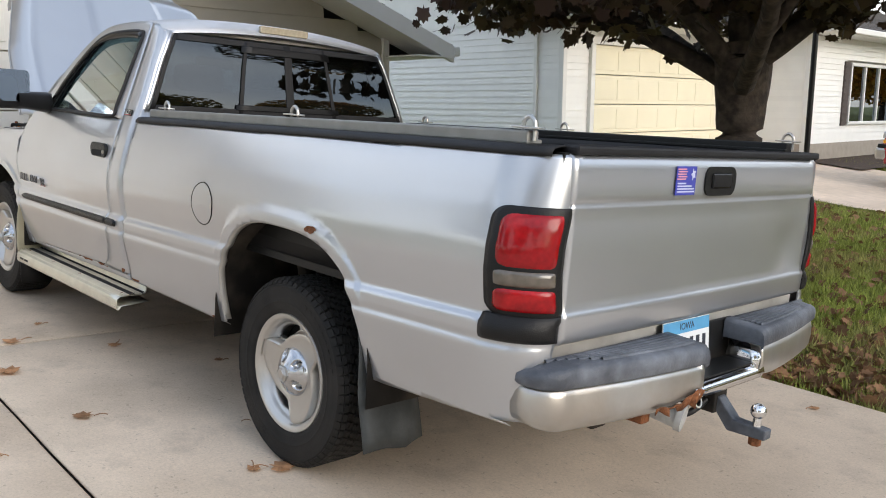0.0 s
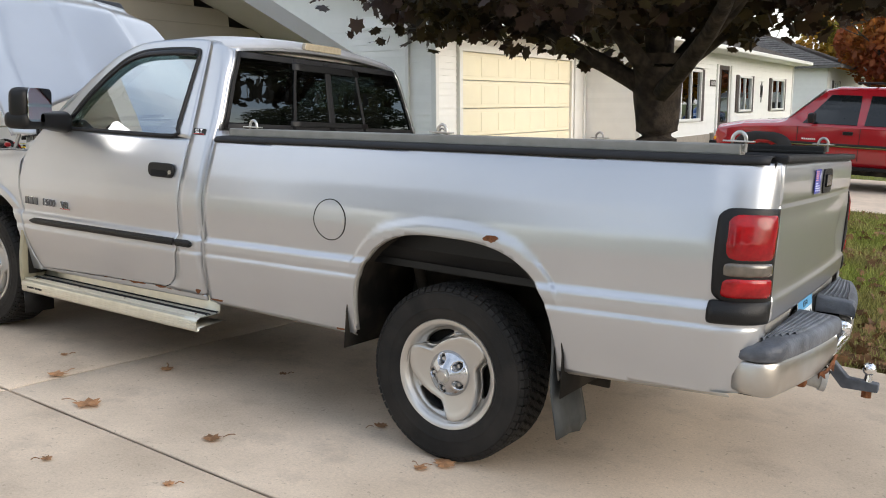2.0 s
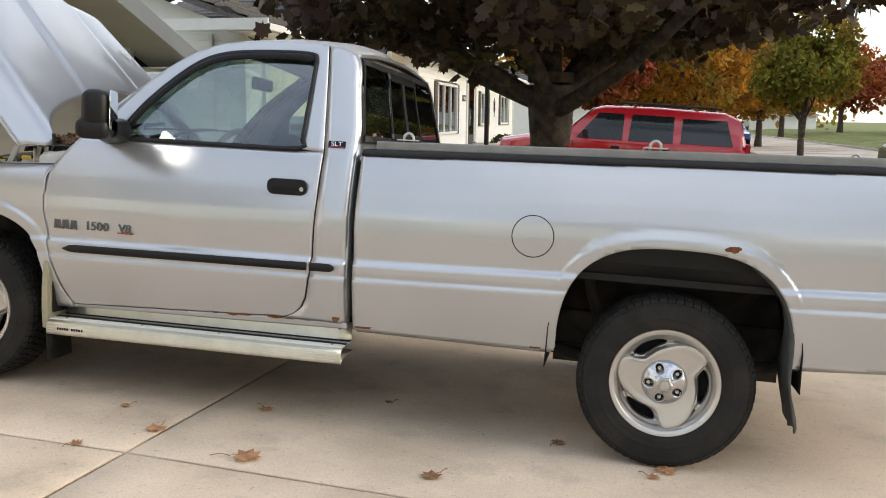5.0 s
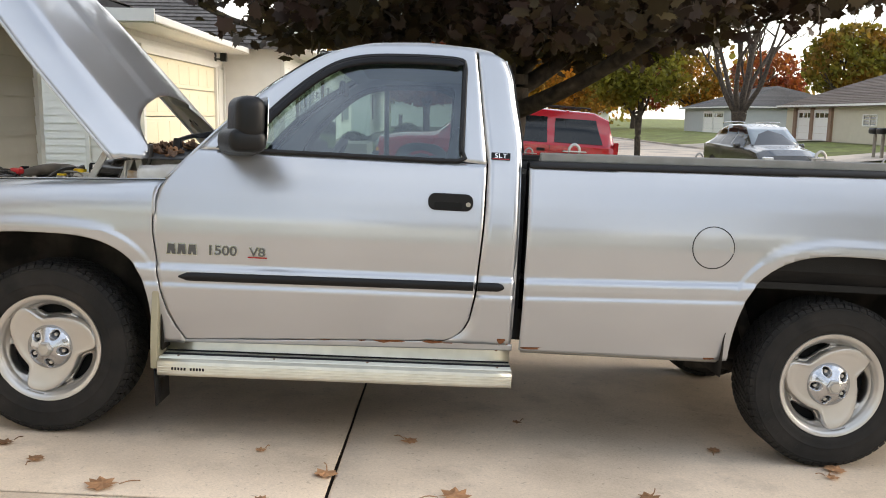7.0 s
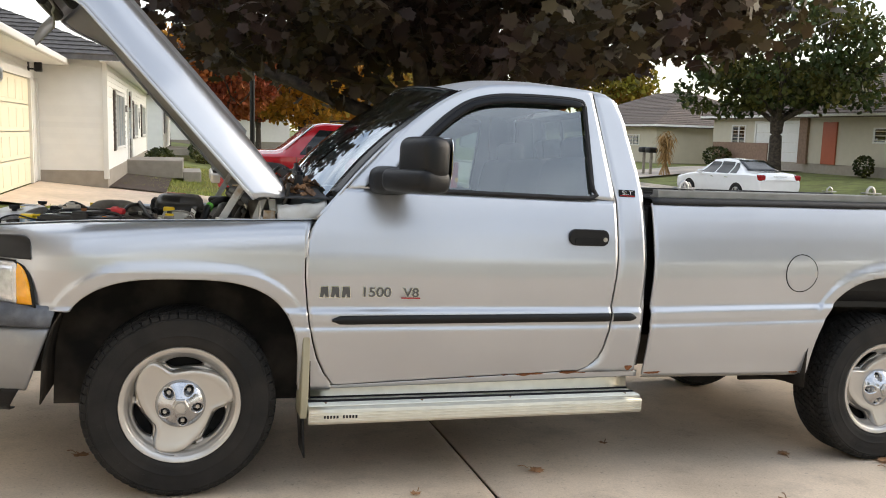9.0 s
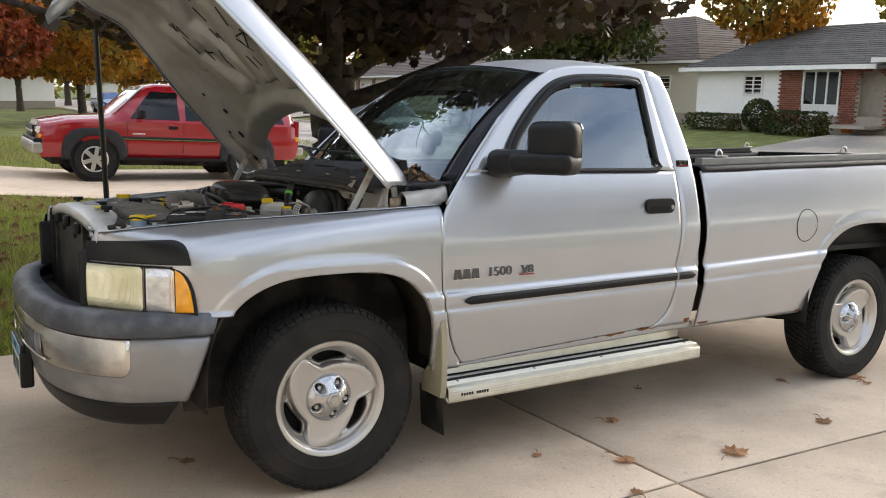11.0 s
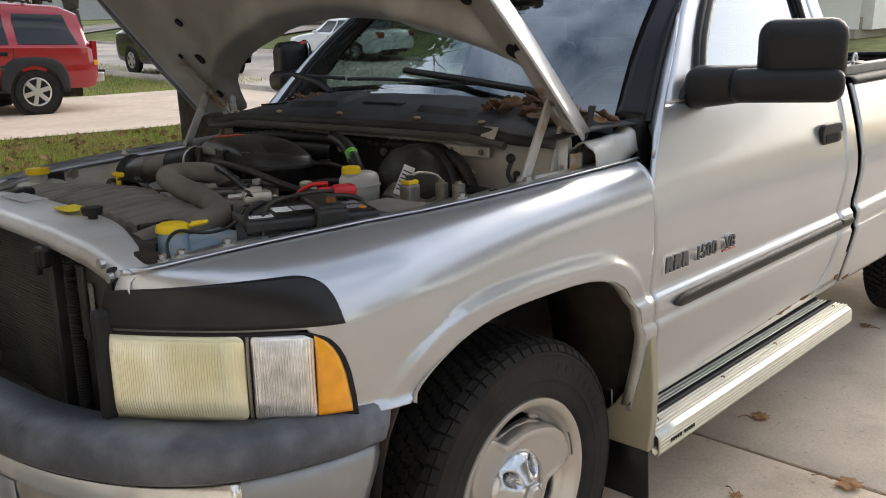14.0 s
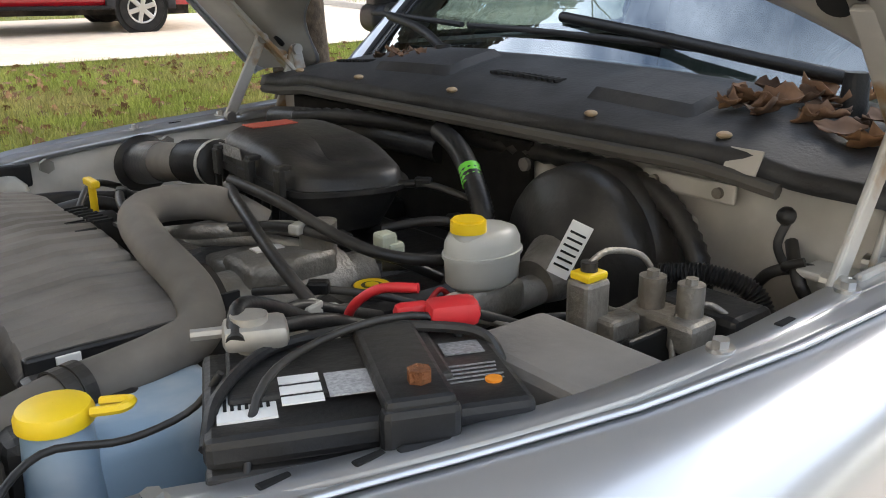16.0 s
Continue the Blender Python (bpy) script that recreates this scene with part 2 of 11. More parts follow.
RED_LEAF = mat("red_leaf", thin=0.45, base=(0.26, 0.055, 0.022), rough=0.75, vary=0.25, vscale=1.2, island=0.4, second=(0.33, 0.12, 0.022), sscale=0.4)
GREEN_LEAF = mat("green_leaf", thin=0.35, base=(0.035, 0.055, 0.014), rough=0.7, vary=0.3, vscale=1.5, island=0.45, second=(0.10, 0.09, 0.018), sscale=0.5)
YELLOW_GREEN = mat("turning_leaf", thin=0.45, base=(0.19, 0.18, 0.024), rough=0.75, vary=0.3, vscale=1.2, island=0.45, second=(0.26, 0.13, 0.02), sscale=0.4)
SIDING_WHITE = mat("white_siding", (0.84, 0.83, 0.79), 0.55, vary=0.03, vscale=4, rand=0.02)
SIDING_GREY = mat("beige_siding", (0.44, 0.40, 0.33), 0.6, vary=0.04, vscale=4, rand=0.03)
CREAM = mat("cream_paint", (0.80, 0.74, 0.55), 0.5, vary=0.03, vscale=3)
TRIM_WHITE = mat("white_trim", (0.76, 0.75, 0.71), 0.5, vary=0.03, vscale=5)
SHUTTER = mat("brown_shutter", (0.075, 0.058, 0.050), 0.6, vary=0.12, vscale=12)
SHINGLE = mat("grey_shingle", (0.115, 0.108, 0.104), 0.95, vary=0.3, vscale=9, bump=0.5, bscale=30, island=0.15)
SHINGLE_BROWN = mat("brown_shingle", (0.15, 0.118, 0.098), 0.95, vary=0.3, vscale=9, bump=0.5, bscale=30, island=0.15)
BRICK = mat("red_brick", (0.22, 0.075, 0.045), 0.9, vary=0.2, vscale=20, rand=0.25, bump=0.4, bscale=60)
FOUNDATION = mat("foundation", (0.34, 0.30, 0.25), 0.9, vary=0.12, vscale=6, bump=0.3, bscale=50)
SOIL = mat("mulch", (0.06, 0.040, 0.028), 0.95, vary=0.4, vscale=14, bump=1.0, bscale=40)
BLACK_METAL = mat("black_metal", (0.012, 0.012, 0.012), 0.4, 0.3, vary=0.1)
WIN_GLASS = glass("window_glass", (0.25, 0.27, 0.28), clear=0.5)
RED_PAINT = mat("red_paint", (0.33, 0.006, 0.012), 0.22, 0.0, vary=0.04, vscale=3, coat=1.0)
GREY_PAINT = mat("charcoal_paint", (0.055, 0.052, 0.048), 0.22, 0.5, vary=0.04, coat=1.0)
WHITE_PAINT = mat("white_car_paint", (0.76, 0.76, 0.75), 0.2, vary=0.03, coat=1.0)


# ---- mesh tools ----
def thing(name, label, category, m=None, kind="", group=""):
    """An empty at a thing's base that carries its parts."""
    e = new(name)
    e.empty_display_size = 0.1
    if m is not None:
        e.matrix_world = m
    return tagged(e, label, category, group, kind)


def mesh_part(name, verts, faces, material, parent=None, label="", smooth=True, thick=0.0, sharp=None):
    me = bpy.data.meshes.new(name)
    me.from_pydata([tuple(v) for v in verts], [], faces)
    me.update()
    if smooth:
        me.polygons.foreach_set("use_smooth", [True] * len(me.polygons))
        if sharp:
            me.set_sharp_from_angle(angle=radians(sharp))
    me.materials.append(material)
    ob = new(name, me)
    if parent is not None:
        ob.parent = parent
    if label:
        ob["label"] = label
    if thick:
        s = ob.modifiers.new("thickness", "SOLIDIFY")
        s.thickness, s.offset = thick, -1
    return ob


def part(name, bm, material, parent=None, label="", smooth=False, sharp=35):
    """Links a bmesh as one mesh object under a thing or a part."""
    me = bpy.data.meshes.new(name)
    bm.to_mesh(me)
    bm.free()
    if smooth:
        me.polygons.foreach_set("use_smooth", [True] * len(me.polygons))
        me.set_sharp_from_angle(angle=radians(sharp))
    me.materials.append(material)
    ob = new(name, me)
    if parent is not None:
        ob.parent = parent
    if label:
        ob["label"] = label
    return ob


def box(bm, c, s, bevel=0.0, m=None, seg=2):
    """A box with rounded edges: centre, size, bevel width; m turns and moves it."""
    r = bmesh.ops.create_cube(bm, size=1.0)
    vs = r["verts"]
    bmesh.ops.scale(bm, vec=s, verts=vs)
    if bevel:
        es = list({e for v in vs for e in v.link_edges})
        out = bmesh.ops.bevel(bm, geom=es, offset=bevel, segments=seg, profile=0.5, affect="EDGES")
        vs = list({v for f in out["faces"] for v in f.verts} | {v for v in vs if v.is_valid})
    bmesh.ops.translate(bm, vec=c, verts=vs)
    if m is not None:
        bmesh.ops.transform(bm, matrix=m, verts=vs)
    return vs


def boxes(*items, bevel=0.0):
    bm = bmesh.new()
    for it in items:
        box(bm, it[0], it[1], it[2] if len(it) > 2 else bevel)
    return bm


def cyl(bm, a, b, r1, r2=None, seg=20, caps=True):
    """A cylinder or cone from a to b."""
    a, b = Vector(a), Vector(b)
    d = b - a
    q = d.to_track_quat("Z", "Y").to_matrix().to_4x4()
    r = bmesh.ops.create_cone(bm, cap_ends=caps, segments=seg, radius1=r1, radius2=r1 if r2 is None else r2, depth=d.length)
    bmesh.ops.transform(bm, matrix=Matrix.Translation((a + b) / 2) @ q, verts=r["verts"])
    return r["verts"]


def lathe(bm, profile, seg=48, m=None):
    """Turns (radius, height) pairs round the z axis."""
    rings = []
    for r, z in profile:
        rings.append([bm.verts.new((r * math.cos(2 * math.pi * k / seg), r * math.sin(2 * math.pi * k / seg), z)) for k in range(seg)])
    for a, b in zip(rings, rings[1:]):
        for k in range(seg):
            bm.faces.new((a[k], a[(k + 1) % seg], b[(k + 1) % seg], b[k]))
    vs = [v for r in rings for v in r]
    if m is not None:
        bmesh.ops.transform(bm, matrix=m, verts=vs)
    return vs


def smooth_line(pts, n):
    """n points along a Catmull-Rom curve through pts."""
    P = [Vector(p) for p in pts]
    if len(P) == 2:
        return [P[0].lerp(P[1], k / (n - 1)) for k in range(n)]
    out = []
    for k in range(n):
        u = k / (n - 1) * (len(P) - 1)
        i = min(int(u), len(P) - 2)
        t = u - i
        p0, p1, p2, p3 = P[max(i - 1, 0)], P[i], P[i + 1], P[min(i + 2, len(P) - 1)]
        out.append(0.5 * (2 * p1 + (p2 - p0) * t + (2 * p0 - 5 * p1 + 4 * p2 - p3) * t * t + (3 * p1 - p0 - 3 * p2 + p3) * t ** 3))
    return out


def tube(bm, pts, r, n=24, seg=10, ribs=0.0, radii=None):
    """A hose along a smooth line; ribs: depth of its corrugations; radii: radius at each point given."""
    line = smooth_line(pts, n)
    rr = [r] * n
    if radii:
        rr = [float(np.interp(k / (n - 1) * (len(radii) - 1), range(len(radii)), radii)) for k in range(n)]
    up = Vector((0, 0, 1))
    rings = []
    for k in range(n):
        d = (line[min(k + 1, n - 1)] - line[max(k - 1, 0)]).normalized()
        side = d.cross(up)
        if side.length < 1e-3:
            side = d.cross(Vector((1, 0, 0)))
        side.normalize()
        w = side.cross(d)
        q = rr[k] + (ribs if k % 2 else 0)
        rings.append([bm.verts.new(line[k] + (side * math.cos(a) + w * math.sin(a)) * q) for a in [2 * math.pi * j / seg for j in range(seg)]])
    for a, b in zip(rings, rings[1:]):
        for j in range(seg):
            bm.faces.new((a[j], a[(j + 1) % seg], b[(j + 1) % seg], b[j]))
    bm.faces.new(rings[0][::-1])
    bm.faces.new(rings[-1])


def tubes(name, material, parent, *items, label="", seg=10, n=24):
    bm = bmesh.new()
    for pts, r in items:
        tube(bm, pts, r, n=n, seg=seg)
    return part(name, bm, material, parent, label, smooth=True, sharp=60)


def sheet(name, grid, material, parent=None, label="", thick=0.0, flip=False, sharp=None, tol=1e-5, out=None):
    """A skin over rows of points; points that fall together are merged. out: the way that its outer side faces."""
    index, verts, faces = {}, [], []

    def idx(p):
        key = (round(p[0] / tol / 10), round(p[1] / tol / 10), round(p[2] / tol / 10))
        if key not in index:
            index[key] = len(verts)
            verts.append((p[0], p[1], p[2]))
        return index[key]
    ids = [[idx(p) for p in row] for row in grid]
    for a, b in zip(ids, ids[1:]):
        for k in range(len(a) - 1):
            q = []
            for v in (a[k], a[k + 1], b[k + 1], b[k]):
                if v not in q:
                    q.append(v)
            if len(q) > 2:
                faces.append(q[::-1] if flip else q)
    if out is not None:
        total = Vector((0, 0, 0))
        for q in faces:
            a, b, c = (Vector(verts[k]) for k in q[:3])
            total += (b - a).cross(c - a)
        if total.dot(Vector(out)) < 0:
            faces = [q[::-1] for q in faces]
    return mesh_part(name, verts, faces, material, parent, label, thick=thick, sharp=sharp)


def prism(bm, outline, depth, axis="y", at=0.0, bevel=0.0):
    """A flat outline given depth along an axis, from at to at + depth."""
    def p3(u, v, d):
        return {"x": (d, u, v), "y": (u, d, v), "z": (u, v, d)}[axis]
    a = [bm.verts.new(p3(u, v, at)) for u, v in outline]
    b = [bm.verts.new(p3(u, v, at + depth)) for u, v in outline]
    n = len(outline)
    fs = [bm.faces.new(a), bm.faces.new(b[::-1])]
    for k in range(n):
        fs.append(bm.faces.new((a[k], b[k], b[(k + 1) % n], a[(k + 1) % n])))
    bmesh.ops.recalc_face_normals(bm, faces=fs)
    if bevel:
        es = list({e for f in fs for e in f.edges})
        bmesh.ops.bevel(bm, geom=es, offset=bevel, segments=2, profile=0.5, affect="EDGES")


def round_rect(cx, cy, w, h, r, n=5):
    out = []
    for sx, sy, a0 in ((1, 1, 0), (-1, 1, 90), (-1, -1, 180), (1, -1, 270)):
        for k in range(n):
            a = radians(a0 + 90 * k / (n - 1))
            out.append((cx + sx * (w / 2 - r) + r * math.cos(a), cy + sy * (h / 2 - r) + r * math.sin(a)))
    return out


def writing(name, text, size, m, material, parent=None, depth=0.002, align="CENTER", bold=0.0):
    """Raised lettering turned into a mesh."""
    cu = bpy.data.curves.new(name, "FONT")
    cu.body, cu.size, cu.extrude, cu.align_x, cu.align_y = text, size, depth, align, "CENTER"
    cu.offset = bold
    tmp = bpy.data.objects.new(name, cu)
    scene.collection.objects.link(tmp)
    me = bpy.data.meshes.new_from_object(tmp.evaluated_get(bpy.context.evaluated_depsgraph_get()))
    bpy.data.objects.remove(tmp)
    me.transform(m)
    me.materials.clear()
    me.materials.append(material)
    ob = new(name, me)
    if parent is not None:
        ob.parent = parent
    return ob


def interp(x, table):
    return float(np.interp(x, [a for a, _ in table], [b for _, b in table]))


def smoothstep(a, b, x):
    t = min(1.0, max(0.0, (x - a) / (b - a)))
    return t * t * (3 - 2 * t)


# ---- ground ----
def ground_z(x, y):
    """Height of the land: the drive's own slope near the truck, level lawns and a lower street beyond."""
    xp = -0.0384 * min(max(x, -6), 5)
    if x > 5:
        xp += -0.02 * (min(x, 9) - 5)
    xp += 0.55 * smoothstep(18.6, 27, x)
    yp = -0.0489 * min(max(y, -8), 2.6)
    e = smoothstep(5, 9, y) * max(0.0, min(1.4 - x, 5)) * 0.065
    return xp + yp + e + 0.02 * smoothstep(2.6, 8, y)


def ground_patch(name, x0, x1, y0, y1, dz, material, label, category, step=0.5, kind="structure", thick=0.0):
    nx, ny = max(2, int((x1 - x0) / step) + 1), max(2, int((y1 - y0) / step) + 1)
    g = [[(x, y, ground_z(x, y) + dz) for y in np.linspace(y0, y1, ny)] for x in np.linspace(x0, x1, nx)]
    ob = sheet(name, g, material, None, thick=thick, flip=True)
    return tagged(ob, label, category, kind=kind)


def axis_steps(a, b, n):
    return [a * (abs(t) ** 3) if t < 0 else b * t ** 3 for t in np.linspace(-1, 1, n)]


xs = sorted(axis_steps(-1500, 1500, 120) + list(np.arange(-8, 30, 1.0)))
ys = sorted(axis_steps(-1500, 1500, 120) + list(np.arange(-10, 40, 1.0)))
gr = sheet("ground", [[(x, y, ground_z(x, y) - 0.06) for y in ys] for x in xs], GRASS, None, flip=True)
tagged(gr, "lawn and land reaching the horizon", "ground", kind="structure")
# drive: slabs with open joints between them, each slab a piece of the drive
drive = ground_patch("driveway", -2.4, 9.7, -7.0, 2.05, -0.035, JOINT, "pale worn concrete drive in slabs", "driveway", 0.6)
XJ, YJ = [-2.4, -1.85, 1.285, 7.4, 9.7], [-7.0, -4.3, -1.52, 2.05]
JW = 0.006


def joint_point(x, y, i, j):
    """Slabs were poured slightly askew: the joints lean a little."""
    bend = -0.034 * min(2.2, max(0.0, x - 1.285)) if -3 < y < 0 else 0.0
    lean = 0.020 * (y + 1.2) if -1 < x < 3 else 0.0
    return x + lean, y + bend


for i in range(len(XJ) - 1):
    for j in range(len(YJ) - 1):
        x0, x1, y0, y1 = XJ[i] + JW, XJ[i + 1] - JW, YJ[j] + JW, YJ[j + 1] - JW
        r = 0.008
        xs_ = [x0, x0 + r] + list(np.linspace(x0 + 0.2, x1 - 0.2, 14)) + [x1 - r, x1]
        ys_ = [y0, y0 + r] + list(np.linspace(y0 + 0.2, y1 - 0.2, 14)) + [y1 - r, y1]
        g = []
        for x in xs_:
            row = []
            for y in ys_:
                fx, fy = (x - x0) / (x1 - x0), (y - y0) / (y1 - y0)
                ya = joint_point(x, y0, i, j)[1] * (1 - fy) + joint_point(x, y1, i, j)[1] * fy
                xa = joint_point(x0, y, i, j)[0] * (1 - fx) + joint_point(x1, y, i, j)[0] * fx
                wob = 0.0025 * noise.noise(Vector((xa * 6, ya * 6, i + 3 * j)))
                inside = x0 < x < x1 and y0 < y < y1
                row.append((xa + wob, ya + wob, ground_z(xa, ya) + (0.0 if inside else -0.005)))
            g.append(row)
        sheet("slab", g, CONCRETE, drive, thick=0.03, out=(0, 0, 1))
ground_patch("neighbour_driveway", -3.0, 9.7, 10.35, 16.0, 0.0, CONCRETE_NEXT, "concrete drive of the neighbouring house", "driveway", 0.6)
ground_patch("street", 9.8, 18.4, -120, 160, -0.02, CONCRETE_STREET, "concrete residential street", "road", 2.0)


# ---- the pickup: x towards its tail, y towards its passenger side, z up, front axle at x = 0 ----
truck = thing("pickup_truck", "silver regular-cab pickup truck with raised hood on a concrete drive", "pickup truck", TILT.copy())
WB = 3.42
CREASE = [(-1.0, 0.775), (0.4, 0.780), (2.03, 0.797), (3.0, 0.824), (3.9, 0.838), (4.66, 0.870)]
SECTION = [(-0.42, 0.880), (-0.33, 0.905), (-0.20, 0.936), (-0.13, 0.9510), (-0.106, 0.9555), (-0.094, 0.9550), (-0.084, 0.9490), (-0.078, 0.9500), (-0.06, 0.9545), (-0.034, 0.9560), (-0.024, 0.954), (-0.008, 0.9405), (0.0, 0.939),
           (0.012, 0.9405), (0.06, 0.948), (0.13, 0.957), (0.20, 0.955), (0.30, 0.936), (0.38, 0.915), (0.44, 0.897), (0.475, 0.884),
           (0.52, 0.867), (0.97, 0.700), (1.2, 0.60)]
_q = np.linspace(-0.45, 1.2, 826)
_w = np.interp(_q, [a for a, _ in SECTION], [b for _, b in SECTION])
_k = np.ones(5) / 5
_w = np.convolve(np.pad(_w, 2, mode="edge"), _k, mode="valid")
ARCHES = [(-0.008, 0.462, 0.450, 0.437, 3.0), (3.430, 0.488, 0.455, 0.503, 2.8)]


def arch_value(x, z, a, grow=0.0):
    cx, hw, z0, h, p = a
    return (abs(x - cx) / (hw + grow)) ** p + (max(0.0, z - z0) / (h + grow)) ** p


def arch_z(x, a):
    """Height of a wheel opening's edge above x, or None outside it."""
    cx, hw, z0, h, p = a
    u = abs(x - cx) / hw
    if u >= 1:
        return None
    return z0 + h * (1 - u ** p) ** (1 / p)


def half_width(x, z):
    """Half the body's width at x and z."""
    y = float(np.interp(z - interp(x, CREASE), _q, _w))
    for a in ARCHES:
        g0 = arch_value(x, z, a, 0.040)
        g1 = arch_value(x, z, a, 0.060)
        if g1 < 1 and z > a[2] - 0.25:
            lip = 1.0 if g0 < 1 else max(0.0, (1 - g1) / max(1e-6, g0 - g1))
            y += 0.013 * smoothstep(0, 1, lip) * smoothstep(a[2] + 0.25, a[2] + 0.41, z)
    return y


def side_rows(z0, z1, n=46):
    """Heights from z0 to z1, closer together about the creases."""
    return sorted({round(z, 4) for z in list(np.linspace(z0, z1, n)) + [0.66 + 0.005 * k for k in range(50)]})


def columns(x0, x1, step=0.022):
    xs = list(np.linspace(x0, x1, max(2, int((x1 - x0) / step))))
    for cx, hw, z0, h, p in ARCHES:
        for k in range(46):
            u = math.sin(math.pi / 2 * k / 45)
            xs += [cx - hw * u, cx + hw * u]
        for e in (cx - hw, cx + hw):
            xs += [e - 1e-4, e + 1e-4]
    return sorted({round(x, 5) for x in xs if x0 <= x <= x1})


def panel(name, s, xs, low, high, rows, plan=None, label=""):
    """A body side panel: columns at xs, clamped between low(x) and high(x) and to the wheel openings; s is the side."""
    rowsp = []
    for x in xs:
        lo, hi = low(x), high(x)
        for a in ARCHES:
            az = arch_z(x, a)
            if az is not None:
                lo = max(lo, az)
        col = []
        for z in rows:
            zz = min(max(z, lo), hi)
            px, py = plan(x, zz) if plan else (x, half_width(x, zz))
            col.append((px, s * py, zz))
        rowsp.append(col)
    return sheet(name, rowsp, SILVER, truck, label, thick=0.012, out=(0, s, 0))


def lip(name, s, a, zlow, zfront):
    """The turned-in edge of a wheel opening."""
    cx, hw, z0, h, p = a
    pts = []
    for k in range(61):
        th = math.pi * k / 60
        c, sn = math.cos(th), math.sin(th)
        x = cx - hw * math.copysign(abs(c) ** (2 / p), c)
        z = z0 + h * abs(sn) ** (2 / p)
        pts.append((x, z))
    pts = [p for p in pts if p[0] > cx or p[1] > zfront]
    pts = [(pts[0][0], zfront)] + pts + [(pts[-1][0], zlow)]
    g = [[(x, s * (half_width(x, z) - d), z) for x, z in pts] for d in (0.004, 0.018, 0.032)]
    return sheet(name, g, SILVER_DULL, truck, thick=0.003)


def back_x(z):
    """Where the cab's back stands at height z."""
    return 1.998 - 0.046 * smoothstep(1.30, 1.66, z) - 0.034 * smoothstep(1.62, 1.76, z)


BED_X0, BED_X1, COR = 2.03, 4.630, 4.435


def bed_low(x):
    return interp(x, [(2.0, 0.470), (2.9, 0.466), (3.9, 0.497), (4.6, 0.545)])


def rail_z(x):
    return interp(x, [(2.0, 1.262), (3.77, 1.306), (4.66, 1.325)])


def bed_plan(x, z):
    w = half_width(min(x, COR), z)
    if x > COR:
        u = min(1.0, (x - COR) / (BED_X1 - COR))
        w -= 0.146 * (1 - math.sqrt(max(0.0, 1 - u * u)))
    return x, w


def corner_columns():
    return [COR + (BED_X1 - COR) * math.sin(math.pi / 2 * k / 18) for k in range(1, 19)]


DOOR_F = [(0.44, 0.600), (0.454, 0.595), (0.50, 0.560), (0.567, 0.527), (0.64, 0.505), (0.72, 0.487), (0.90, 0.465), (1.026, 0.463), (1.09, 0.480), (1.13, 0.505), (1.30, 0.640)]
DOOR_R = [(0.44, 1.62), (0.500, 1.700), (0.515, 1.745), (0.55, 1.782), (0.598, 1.804), (0.725, 1.826), (1.0, 1.842), (1.266, 1.847), (1.62, 1.807), (1.80, 1.787)]
A_LINE = [(0.505, 1.130), (0.565, 1.195), (0.66, 1.300), (0.775, 1.420), (0.870, 1.520), (0.985, 1.615), (1.100, 1.690), (1.20, 1.733), (1.32, 1.757), (1.55, 1.770), (1.78, 1.765), (1.835, 1.752)]
WINDOW = [(0.800, 1.270), (0.845, 1.345), (0.905, 1.43), (0.985, 1.515), (1.08, 1.60), (1.165, 1.658), (1.25, 1.690), (1.36, 1.708), (1.55, 1.716), (1.700, 1.712), (1.735, 1.690), (1.738, 1.60), (1.736, 1.272)]
BELT = 1.262


def polyline(pts, n):
    """n points at even steps along straight segments."""
    P = np.array(pts, float)
    d = np.concatenate([[0], np.cumsum(np.linalg.norm(np.diff(P, axis=0), axis=1))])
    t = np.linspace(0, d[-1], n)
    return [(float(np.interp(q, d, P[:, 0])), float(np.interp(q, d, P[:, 1]))) for q in t]


def curve2(pts, n):
    return [(p[0], p[1]) for p in smooth_line([(a, b, 0) for a, b in pts], n)]


INNER_EDGE = [(-0.82, -0.630), (-0.6, -0.688), (-0.48, -0.728), (-0.38, -0.766), (-0.24, -0.806), (-0.05, -0.838), (0.24, -0.858), (0.5, -0.868)]
FLANGE = [(-0.82, 0.06), (-0.60, 0.075), (-0.50, 0.050), (-0.35, 0.044), (-0.10, 0.056), (0.10, 0.070), (0.5, 0.07)]
FENDER_TOP = [(-0.82, 1.040), (-0.61, 1.060), (-0.37, 1.083), (-0.06, 1.100), (0.5, 1.126)]
NOSE_PLAN = [(-a, b) for a, b in curve2([(0.20, 0.957), (0.30, 0.954), (0.42, 0.943), (0.56, 0.902), (0.673, 0.812), (0.76, 0.710), (0.83, 0.605)], 60)]


